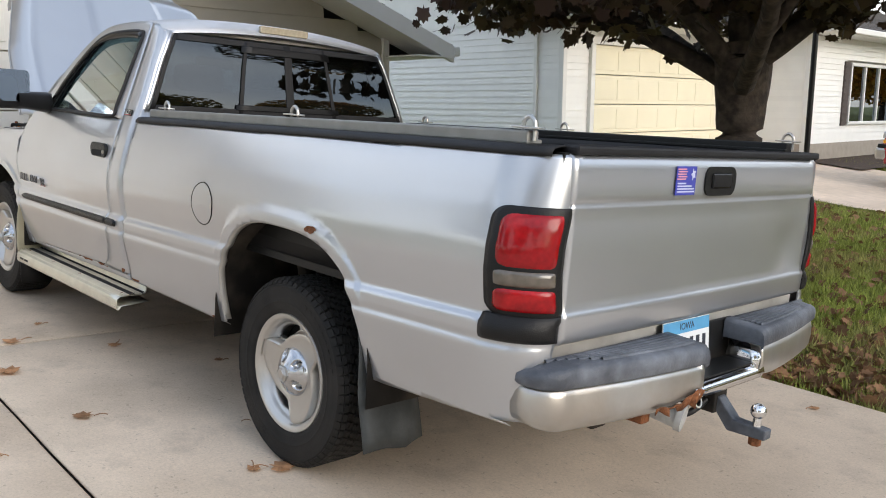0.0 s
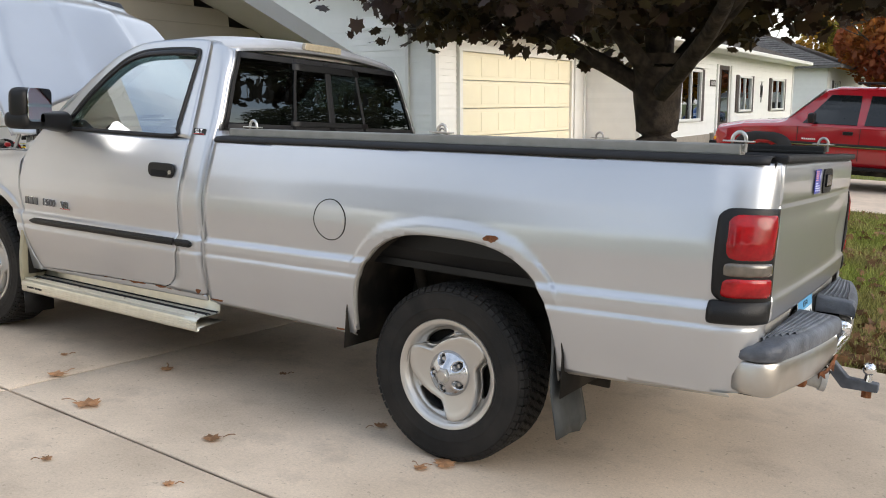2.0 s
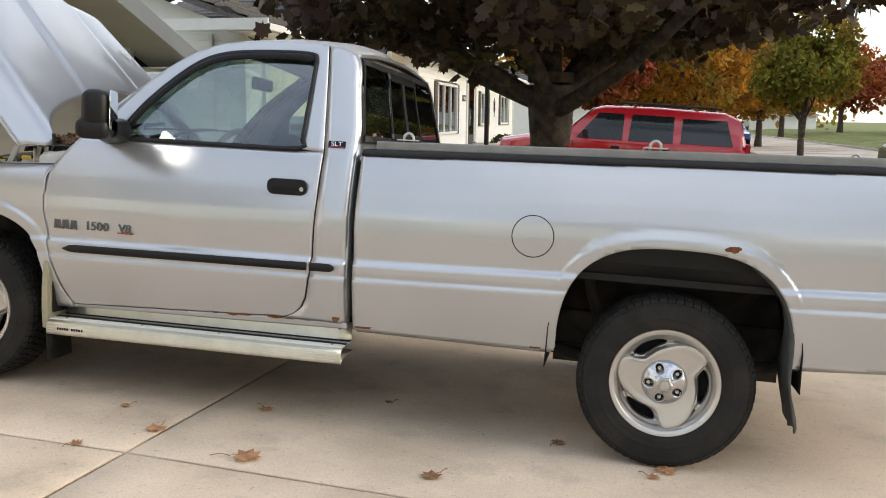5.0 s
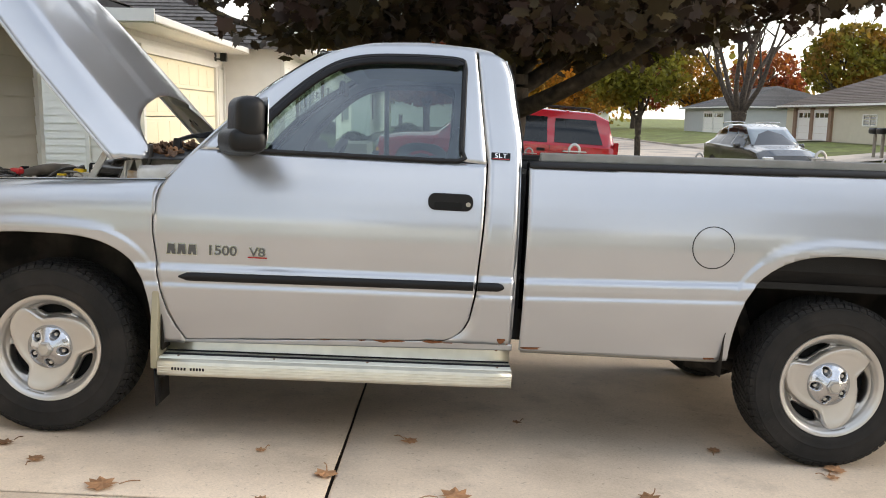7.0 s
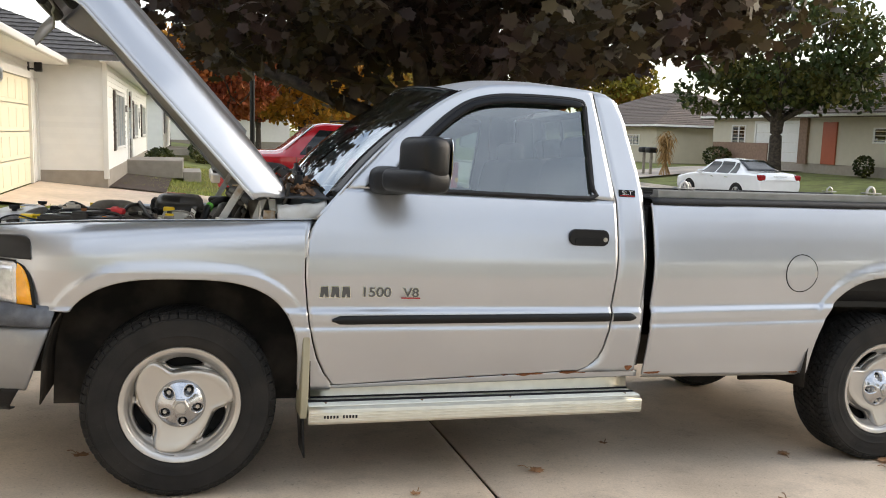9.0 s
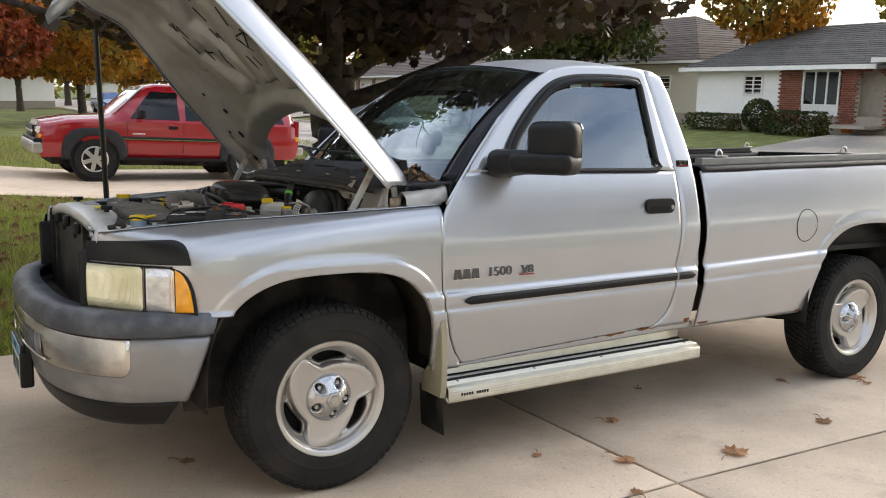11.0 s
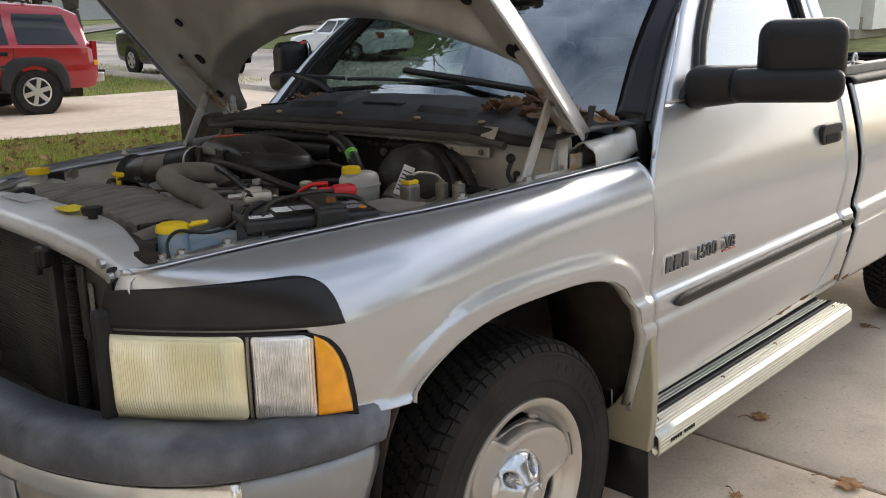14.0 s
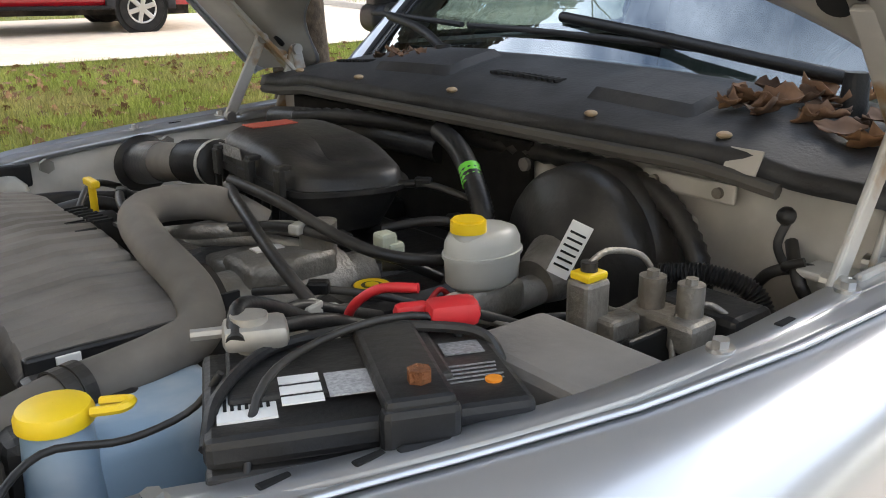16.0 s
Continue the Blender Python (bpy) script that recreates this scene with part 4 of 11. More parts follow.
# ---- bed ----
part("bed_floor", boxes(((3.33, 0, 0.80), (2.58, 1.66, 0.03))), BLACK_PLASTIC, truck)
part("bed_front_wall", boxes(((2.055, 0, 1.02), (0.04, 1.66, 0.46), 0.012)), BLACK_PLASTIC, truck)
for s in (-1, 1):
    g = [[(x, s * (0.80 + d), z) for x in np.linspace(2.05, 4.59, 60)] for d, z in ((0.03, 0.80), (0.0, 1.0), (-0.004, 1.22), (0.01, 1.27))]
    sheet("bed_inner_wall", g, BLACK_PLASTIC, truck, thick=0.01)
    part("wheel_hump", boxes(((WB, s * 0.70, 0.90), (0.95, 0.24, 0.22), 0.05)), BLACK_PLASTIC, truck)
    # plastic rail cap, rounded over the bed's top edge
    g = []
    for x in np.linspace(2.03, 4.60, 60):
        zr = rail_z(x)
        w = bed_plan(min(x, 4.57), zr)[1]
        g.append([(x, s * y, z) for y, z in ((w + 0.005, zr - 0.006), (w + 0.005, zr + 0.006), (w - 0.006, zr + 0.016), (w - 0.03, zr + 0.020), (0.80, zr + 0.022), (0.778, zr + 0.014), (0.776, zr - 0.05))])
    sheet("rail_cap", g, BLACK_TRIM, truck, "black plastic bed rail cap", thick=0.004, out=(0, s, 0))
    # bolted rack rail on top
    bm = bmesh.new()
    z0, z1 = rail_z(2.1) + 0.022, rail_z(4.5) + 0.022
    m = Matrix.Translation((3.29, s * 0.822, (z0 + z1) / 2 + 0.020)) @ Matrix.Rotation(-math.atan2(z1 - z0, 2.4), 4, "Y")
    box(bm, (0, 0, 0), (2.42, 0.052, 0.040), 0.006, m)
    box(bm, (0, s * -0.03, -0.012), (2.42, 0.02, 0.012), 0.002, m)
    part("rack_rail", bm, mat("galvanised", (0.25, 0.248, 0.235), 0.5, 0.4, vary=0.15, vscale=12) if s < 0 else BLACK_METAL, truck, "dull galvanised rack rail" if s < 0 else "black rack rail")
    for x in (2.225, 3.30, 4.487):
        zr = rail_z(x) + 0.034
        bm = bmesh.new()
        box(bm, (x, s * 0.832, zr + 0.036), (0.10, 0.036, 0.006), 0.002)
        tube(bm, [(x - 0.022, s * 0.828, zr), (x - 0.022, s * 0.828, zr + 0.045), (x - 0.012, s * 0.828, zr + 0.062), (x, s * 0.828, zr + 0.067), (x + 0.012, s * 0.828, zr + 0.062), (x + 0.022, s * 0.828, zr + 0.045), (x + 0.022, s * 0.828, zr)], 0.0065, n=30, seg=8)
        part("tie_down_loop", bm, CHROME_WORN, truck, "bright metal tie-down loop", smooth=True)

# ---- tailgate ----
GX = 4.630
g = []
for y in np.linspace(-0.792, 0.792, 60):
    bow = 0.012 * (1 - (y / 0.78) ** 2)
    dent = 0.022 * math.exp(-((y - 0.62) / 0.10) ** 2)
    line = []
    for z, dx in ((0.768, -0.02), (0.780, 0.0), (0.795, 0.006), (0.840, 0.008), (0.852, 0.0095), (0.860, 0.0095), (0.867, 0.006), (0.876, 0.002), (0.90, 0.001), (0.98, 0.002), (1.05, 0.004), (1.12, 0.004), (1.170, 0.002),
                  (1.178, 0.004), (1.184, -0.002), (1.192, 0.002), (1.21, 0.004), (1.28, 0.004), (1.312, 0.0), (1.325, -0.010), (1.330, -0.03)):
        d = dent * math.exp(-((z - 0.99) / 0.07) ** 2)
        line.append((GX + dx + bow - d, y, z))
    g.append(line)
gate = sheet("tailgate", g, SILVER, truck, "silver tailgate with a small dent", thick=0.03, out=(1, 0, 0))
# near-black strips that stand for the shade in the gate's side gaps
for s in (-1, 1):
    part("gate_gap", boxes(((4.596, s * 0.802, 1.05), (0.03, 0.024, 0.56))), DARK, gate)
part("gate_cap", boxes(((4.612, 0, 1.340), (0.065, 1.58, 0.026), 0.008)), BLACK_TRIM, gate)
part("gate_inner", boxes(((4.580, 0, 1.07), (0.04, 1.54, 0.50))), BLACK_PLASTIC, gate)
bm = bmesh.new()
prism(bm, round_rect(0.0, 1.248, 0.205, 0.098, 0.035), 0.014, "x", GX + 0.008)
han = part("gate_handle", bm, BLACK_PLASTIC, gate, "black plastic handle in a recess")
part("handle_flap", boxes(((GX + 0.024, 0.0, 1.250), (0.010, 0.13, 0.052), 0.006)), BLACK_GLOSS, han)
bm = bmesh.new()
prism(bm, [(-0.285, 1.205), (-0.165, 1.205), (-0.165, 1.298), (-0.285, 1.298)], 0.0015, "x", GX + 0.019)
st = part("sticker", bm, mat("blue_sticker", (0.05, 0.06, 0.36), 0.4, vary=0.05), gate, "blue sticker with a flag and a star")
bm = bmesh.new()
for k in range(5):
    box(bm, (GX + 0.0214, -0.255 + 0.006 * (k % 2), 1.289 - k * 0.008), (0.001, 0.052, 0.004), m=None)
part("sticker_stripes", bm, mat("pink_print", (0.75, 0.32, 0.34), 0.5), st)
bm = bmesh.new()
prism(bm, [(-0.185 + (0.016 if k % 2 else 0.008) * math.cos(k * math.pi / 5), 1.272 + (0.020 if k % 2 else 0.010) * math.sin(k * math.pi / 5)) for k in range(10)], 0.001, "x", GX + 0.021)
part("sticker_star", bm, mat("pale_print", (0.55, 0.58, 0.75), 0.5), st)
for k, wdt in enumerate((0.05, 0.085, 0.100, 0.104)):
    part("sticker_line", boxes(((GX + 0.0212, -0.275 + wdt / 2, 1.243 - 0.009 * k), (0.001, wdt, 0.0045))), mat("pale_print", (0.55, 0.58, 0.75), 0.5), st)

# ---- tail lamps ----
def tail_lamp(s):
    """A lamp that wraps the bed's rear corner: black housing, red, smoked and red lenses."""
    def skin(name, u0, u1, z0, z1, out, material, parent, label="", n=14, nz=8, rr=0.02):
        rows = []
        for k in range(nz):
            f = 0.5 - 0.5 * math.cos(math.pi * k / (nz - 1))
            z = z0 + (z1 - z0) * f
            edge = min(f, 1 - f) * (z1 - z0)
            ins = rr * (1 - math.sqrt(max(0, 1 - (1 - min(1, edge / rr)) ** 2))) if rr else 0
            puff = math.sin(math.pi * f) ** 0.5
            row = []
            for j in range(n):
                u = u0 + 4.2 * ins + (u1 - u0 - 5.2 * ins) * j / (n - 1)
                puf = min(1.0, 3 * math.sin(math.pi * j / (n - 1)))
                ang = math.pi / 2 * min(1.0, max(0.0, u))
                x = COR + (BED_X1 - COR) * math.sin(ang) + (u if u < 0 else 0) * 0.2
                w = half_width(COR, z) - 0.155 * (1 - math.cos(ang))
                nx, ny = math.sin(ang), math.cos(ang)
                o = out * (0.35 + 0.65 * puf * min(1, puff * 1.2))
                row.append((x + nx * o, s * (w + ny * o), z))
            rows.append(row)
        return sheet(name, rows, material, parent, label, thick=0.004, out=(0, s, 0))
    lamp = skin("tail_lamp", 0.12, 0.995, 0.860, 1.176, 0.014, BLACK_PLASTIC, truck, "tail lamp with red and smoked lenses in a black housing", rr=0.042, nz=26)
    skin("lower_guard", 0.10, 0.995, 0.787, 0.866, 0.016, BLACK_PLASTIC, lamp, "black plastic corner guard", rr=0.010)
    skin("red_lens_upper", 0.21, 0.90, 1.000, 1.156, 0.022, RED_LENS, lamp, "red brake lens", rr=0.030, nz=24)
    skin("reversing_lens", 0.20, 0.90, 0.948, 0.9985, 0.021, SMOKE_LENS, lamp, "smoked reversing lens", rr=0.0)
    skin("red_lens_lower", 0.20, 0.90, 0.876, 0.9465, 0.021, RED_LENS, lamp, "red lower lens", rr=0.018, nz=16)


for s in (-1, 1):
    tail_lamp(s)

# ---- rear bumper with step pads and hitch ----
def rear_face_x(y):
    return 4.785 - 0.13 * (abs(y) / 0.95) ** 2


def bumper_plan(n=26):
    """The rear bumper's outer line from beside its step to the rounded end: x, y, outward normal, how far round the end."""
    out = []
    for y in np.linspace(0.20, 0.790, n):
        out.append((rear_face_x(y), y, 1.0, 0.1 * y, 0.0))
    xc = rear_face_x(0.790) - 0.085
    for k in range(1, 12):
        a = radians(90 * k / 11)
        out.append((xc + 0.085 * math.cos(a), 0.790 + 0.098 * math.sin(a), math.cos(a), math.sin(a), k / 11))
    out.append((4.555, 0.887, 0.0, 1.0, 1.0))
    return out


rb = new("rear_bumper")
rb.parent = truck
tagged(rb, "worn chrome step bumper with ribbed pads")
for s in (-1, 1):
    g = []
    for x, y, nx, ny, f in bumper_plan():
        lift = 1.10 - 0.12 * f - 0.16 * smoothstep(0.42, 0.20, y)
        g.append([(x + nx * o, s * (y + ny * o), 0.668 - (0.668 - z) * lift) for o, z in ((-0.05, 0.670), (-0.012, 0.668), (-0.002, 0.660), (0.003, 0.645), (0.005, 0.61), (0.001, 0.575), (-0.008, 0.556), (-0.026, 0.542), (-0.06, 0.537))])
    sheet("bumper_face", g, CHROME_WORN, rb, "dented chrome bumper face", thick=0.004, out=(0, s, 0))
    fx_ = rear_face_x
    g = []
    for x, y, nx, ny, f in bumper_plan():
        top = 0.735 - 0.016 * f
        back = max(4.632, x - 0.15)
        g.append([(x + nx * o, s * (y + ny * o), z) for o, z in ((0.002, 0.667), (0.010, 0.676), (0.012, 0.700), (0.008, top - 0.014), (-0.004, top - 0.003), (-0.018, top))] + [(min(back, x - 0.02), s * (y - ny * 0.03), top + 0.006), (min(back, x - 0.02), s * (y - ny * 0.03), 0.672)])
    e = [[(p[0], p[1] - s * 0.012, p[2] - 0.012) for p in g[0]]]
    pad = sheet("step_pad", [[(q[0], q[1], 0.672) for q in e[0]]] + e + g, BUMPER_RUBBER, rb, "weathered grey-blue rubber step pad", sharp=50, out=(0, 0, 1))
    for k in range(6):
        g = [[(4.652 + 0.019 * k + (fx_(y) - fx_(0.27)) * (0.25 + 0.12 * k) + dx, s * y, 0.7385 + dz) for dx, dz in ((-0.005, -0.004), (-0.003, 0.004), (0.003, 0.004), (0.005, -0.004))] for y in np.linspace(0.23, 0.84 - 0.035 * k, 14)]
        sheet("pad_rib", g, BUMPER_RUBBER, pad, out=(0, 0, 1))
    part("bumper_bracket", boxes(((4.60, s * 0.40, 0.60), (0.16, 0.05, 0.10))), UNDER, rb)
    g = [[(4.65 + 0.13 * f, s * (0.220 - 0.035 * f2), 0.672 - 0.090 * f2) for f in (0, 0.33, 0.66, 1)] for f2 in (0, 0.5, 1)]
    sheet("well_side", g, CHROME, rb, thick=0.004)
# torn, rusted lower edge beside the step, with a loose wiring socket under it
rng = random.Random(12)
up_e = [(-0.44 + 0.02 * k, 0.556 + 0.03 * smoothstep(5, 11, k) + rng.uniform(-0.006, 0.008)) for k in range(13)]
lo_e = [(y, 0.535 + 0.012 * math.sin(k * 1.7)) for k, (y, _) in enumerate(up_e)]
rows = [[(rear_face_x(y) + 0.008 + rng.uniform(0, 0.006), y, z) for y, z in up_e], [(rear_face_x(y) - 0.004 + rng.uniform(0, 0.02), y, z) for y, z in lo_e]]
sheet("torn_edge", rows, RUST, rb, "torn rusty lower edge of the bumper", thick=0.003, out=(1, 0, 0))
rows = [[(4.752, -0.228 + 0.005 * math.sin(k * 2.0), 0.575 + 0.012 * k), (4.768, -0.214 + 0.006 * math.sin(k * 2.6), 0.575 + 0.012 * k)] for k in range(7)]
sheet("torn_corner", rows, RUST, rb, "torn rusty corner of the bumper", thick=0.003, out=(1, 0, 0))
g = [[(rear_face_x(0) + dx, y, z) for dx, z in ((-0.14, 0.598), (-0.03, 0.594), (-0.006, 0.588), (0.0, 0.570), (-0.01, 0.548), (-0.05, 0.540))] for y in np.linspace(-0.235, 0.235, 10)]
sheet("bumper_well", g, CHROME, rb, thick=0.004)
part("well_floor", boxes(((4.70, 0, 0.600), (0.11, 0.42, 0.006))), BLACK_METAL, rb)
part("plate_panel", boxes(((4.622, 0.0, 0.665), (0.012, 0.50, 0.15), 0.004)), BLACK_METAL, rb)
PLATE_W = mat("plate_white", (0.72, 0.74, 0.75), 0.45, vary=0.03)
PLATE_B = mat("plate_blue", (0.10, 0.32, 0.55), 0.45, vary=0.1, vscale=20)
PLATE_T = mat("plate_dark", (0.03, 0.035, 0.05), 0.5)


def number_plate(m, name_label):
    """A licence plate, its number drawn as bars."""
    p = new("license_plate")
    p.parent = truck
    p.matrix_local = m
    p["label"] = name_label
    part("plate_sheet", boxes(((0, 0, 0), (0.305, 0.152, 0.003), 0.001)), PLATE_W, p)
    part("plate_band", boxes(((0, 0.052, 0.0022), (0.300, 0.044, 0.001))), PLATE_B, p)
    writing("plate_state", "IOWA", 0.034, Matrix.Translation((0, 0.052, 0.003)), PLATE_T, p, 0.0004)
    for k in range(6):
        part("plate_bar", boxes(((-0.105 + 0.042 * k + (0.01 if k > 2 else -0.004), -0.024, 0.0024), (0.022, 0.070, 0.001))), PLATE_T, p)


number_plate(Matrix.Translation((4.634, -0.075, 0.693)) @ Matrix.Rotation(radians(90), 4, "Z") @ Matrix.Rotation(radians(84), 4, "X"), "white and blue plate")
# receiver hitch and ball
hitch = new("tow_hitch")
hitch.parent = truck
bm = boxes(((4.60, 0, 0.498), (0.30, 0.085, 0.085), 0.006))
part("receiver", bm, UNDER, hitch)
bm = bmesh.new()
prism(bm, [(4.66, 0.515), (4.755, 0.515), (4.815, 0.452), (4.930, 0.447), (4.930, 0.412), (4.795, 0.407), (4.735, 0.475), (4.66, 0.475)], 0.05, "y", -0.025, 0.005)
part("ball_mount", bm, BUMPER_RUBBER, hitch, "dark drop ball mount")
bm = bmesh.new()
bmesh.ops.create_uvsphere(bm, u_segments=24, v_segments=14, radius=0.027, matrix=Matrix.Translation((4.888, 0, 0.500)))
cyl(bm, (4.888, 0, 0.444), (4.888, 0, 0.478), 0.017, 0.013)
part("hitch_ball", bm, CHROME, hitch, "steel hitch ball", smooth=True)
bm = bmesh.new()
cyl(bm, (4.888, 0, 0.382), (4.888, 0, 0.410), 0.021, seg=6)
part("hitch_nut", bm, RUST, hitch, "rusty nut")
tubes("trailer_wiring", BLACK_PLASTIC, truck, ([(4.55, -0.20, 0.50), (4.64, -0.16, 0.45), (4.70, -0.12, 0.46), (4.72, -0.05, 0.50)], 0.012))
bm = bmesh.new()
cyl(bm, (4.66, -0.30, 0.505), (4.75, -0.27, 0.492), 0.032, 0.040, seg=14)
cyl(bm, (4.745, -0.272, 0.493), (4.765, -0.266, 0.490), 0.046, seg=14)
part("wiring_socket", bm, mat("grey_socket", (0.34, 0.34, 0.33), 0.5, vary=0.25, vscale=30), truck, "grey plastic trailer wiring socket", smooth=True)
tubes("loose_wire", CHROME_WORN, truck, ([(4.74, -0.21, 0.55), (4.77, -0.19, 0.515), (4.765, -0.165, 0.53), (4.74, -0.16, 0.56)], 0.003))
part("bumper_strut", boxes(((4.62, -0.42, 0.515), (0.20, 0.05, 0.05), 0.008)), RUST, truck)
# rear sheet metal between gate and bumper
part("rear_valance", boxes(((4.575, 0, 0.715), (0.06, 1.58, 0.115), 0.01)), SILVER_DULL, truck)

# ---- mud flaps ----
for s in (-1, 1):
    g = []
    cx, hw, z0, h, p = ARCHES[1]
    for k in range(17):
        f = k / 16
        z = 0.90 - 0.665 * f
        edge = cx + hw * (1 - min(1.0, max(0.0, z - z0) / h) ** p) ** (1 / p)
        ww = 0.03 + 0.235 * smoothstep(0.1, 0.6, f)
        g.append([(edge - 0.014 + 0.05 * smoothstep(0.5, 0.2, z) + 0.008 * math.sin(5 * f + 2.2 * v), s * (0.945 - 0.02 * f - ww * v / 6), z + 0.01 * math.sin(1.3 * v) * f) for v in range(7)])
    sheet("rear_mud_flap", g, FLAP, truck, "scuffed grey-black rubber mud flap", thick=0.008)
    g = [[(0.478 + 0.012 * f, s * y, 0.345 - 0.185 * f) for y in (0.765, 0.86, 0.948)] for f in (0, 0.5, 1)]
    sheet("front_mud_flap", g, BLACK_PLASTIC, truck, "black mud flap", thick=0.006)

# ---- running board ----
for s in (-1, 1):
    rbd = new("running_board")
    rbd.parent = truck
    tagged(rbd, "ribbed aluminium running board with rusty screws")
    xs2 = (0.495, 2.0)

    def zb(x, z):
        return z + 0.010 * (x - 0.5)
    prof = [(0.800, 0.462), (0.816, 0.462), (0.818, 0.390), (0.824, 0.378), (0.835, 0.374), (0.90, 0.373), (0.9495, 0.372), (0.955, 0.380), (0.968, 0.374), (0.972, 0.362), (0.972, 0.322), (0.964, 0.312), (0.95, 0.310), (0.95, 0.318), (0.80, 0.330)]
    g = [[(x, s * y, zb(x, z) - (0.012 if y > 0.95 else 0)) for y, z in prof] for x in np.linspace(xs2[0], xs2[1], 14)]
    sheet("board_tread", g, ALU, rbd, thick=0.003, sharp=30, out=(0, s, 0))
    def board_strip(name, y, z, w, h, material, label=""):
        """A raised strip along the board, following its rise."""
        rows = [[(x, s * (y + a), zb(x, z) + b - (0.012 if y > 0.95 else 0)) for a, b in ((-w / 2, -0.002), (-w / 2 + 0.001, h), (w / 2 - 0.001, h), (w / 2, -0.002))] for x in (xs2[0] + 0.002, 1.0, 1.5, xs2[1] - 0.002)]
        sheet(name, rows, material, rbd, label, out=(0, 0, 1))
    for k in range(9):
        if k not in (3, 4):
            board_strip("rib", 0.842 + 0.0135 * k, 0.3735, 0.005, 0.005, ALU)
    board_strip("grip_strip", 0.8885, 0.3735, 0.022, 0.007, BLACK_TRIM, "black rubber grip strip")
    board_strip("grip_strip", 0.829, 0.376, 0.012, 0.006, BLACK_TRIM, "black rubber grip strip")
    for k in range(4):
        rows = [[(x, s * (0.9735 + o), zb(x, 0.350 - 0.011 * k + dz)) for dz, o in ((-0.002, -0.001), (0, 0.002), (0.002, -0.001))] for x in (xs2[0] + 0.002, xs2[1] - 0.002)]
        sheet("edge_bead", rows, ALU, rbd, out=(0, s, 0))
    for x in (0.57, 0.98, 1.38, 1.94):
        bm = bmesh.new()
        cyl(bm, (x, s * 0.808, zb(x, 0.435)), (x, s * 0.822, zb(x, 0.435)), 0.008, seg=8)
        part("rusty_screw", bm, RUST, rbd)
        bm = bmesh.new()
        cyl(bm, (x, s * 0.92, zb(x, 0.371)), (x, s * 0.92, zb(x, 0.379)), 0.006, seg=8)
        part("tread_screw", bm, RUST, rbd)
    for k in range(11):
        if k == 5:
            continue
        part("maker_bar", boxes(((0.56 + 0.013 * k, s * 0.9745, 0.334), (0.008, 0.002, 0.012))), BLACK_TRIM, rbd)
    # pale stone guard at the board's front
    bm = bmesh.new()
    prism(bm, [(s * y, z) for y, z in ((0.800, 0.325), (0.957, 0.325), (0.966, 0.42), (0.966, 0.52), (0.960, 0.60), (0.950, 0.675), (0.936, 0.66), (0.915, 0.58), (0.885, 0.50), (0.845, 0.44), (0.805, 0.40))], 0.030, "x", 0.462, 0.005)
    part("stone_guard", bm, TAN, rbd, "tan plastic stone guard")

# ---- rust spots and small badges ----
for x, z, r in ((3.636, 0.976, 0.022), (3.652, 0.980, 0.012), (3.618, 0.972, 0.012)):
    bm = bmesh.new()
    n = 9
    rng = random.Random(int(x * 1000))
    prism(bm, [(x + 1.6 * r * math.cos(2 * math.pi * k / n) * rng.uniform(0.6, 1.2), z + 0.7 * r * math.sin(2 * math.pi * k / n) * rng.uniform(0.6, 1.2)) for k in range(n)], 0.003, "y", -half_width(x, z) - 0.0025)
    part("rust_spot", bm, RUST, truck, "rust spot on the wheel arch")
rng = random.Random(4)
for k in range(14):
    x = 0.62 + k * 0.1 + rng.uniform(-0.04, 0.04)
    z = 0.468 + 0.02 * (x - 0.6)
    bm = bmesh.new()
    w, h = rng.uniform(0.012, 0.06), rng.uniform(0.004, 0.010)
    prism(bm, [(x + w * math.cos(2 * math.pi * j / 8) * rng.uniform(0.6, 1.2), z + h * math.sin(2 * math.pi * j / 8) * rng.uniform(0.6, 1.2)) for j in range(8)], 0.003, "y", -half_width(x, z) + 0.002)
    part("rust_spot", bm, RUST, truck, "rust along the sill")
for x, z, ww, hh in ((1.95, 0.515, 0.02, 0.018), (2.08, 0.483, 0.05, 0.006), (2.86, 0.474, 0.03, 0.006)):
    bm = bmesh.new()
    prism(bm, [(x + ww * math.cos(2 * math.pi * j / 9) * rng.uniform(0.6, 1.2), z + hh * math.sin(2 * math.pi * j / 9) * rng.uniform(0.6, 1.2)) for j in range(9)], 0.003, "y", -half_width(x, z) - 0.001)
    part("rust_spot", bm, RUST, truck, "rust on the lower edge")

# fuel door: a disc in a dark ring
bm = bmesh.new()
FX, FZ = 2.823, 0.963
ring = [(FX + 0.089 * math.cos(2 * math.pi * k / 48), FZ + 0.089 * math.sin(2 * math.pi * k / 48)) for k in range(48)]
tube(bm, [(x, -half_width(x, z) - 0.0005, z) for x, z in ring + ring[:1]], 0.0022, n=145, seg=5)
fd = part("fuel_door", bm, DARK, truck, "round fuel door")
bm = bmesh.new()
rows = [[(FX + r * math.cos(2 * math.pi * k / 40), -half_width(FX + r * math.cos(2 * math.pi * k / 40), FZ + r * math.sin(2 * math.pi * k / 40)) - 0.0015, FZ + r * math.sin(2 * math.pi * k / 40)) for k in range(41)] for r in (0.001, 0.03, 0.06, 0.086)]
sheet("fuel_flap", rows, SILVER, fd)
bm = bmesh.new()
prism(bm, [(FX + 0.086, FZ - 0.020), (FX + 0.071, FZ - 0.010), (FX + 0.071, FZ + 0.006), (FX + 0.086, FZ + 0.014)], 0.006, "y", -half_width(FX + 0.08, FZ) - 0.003)
part("finger_notch", bm, SILVER_DULL, fd)

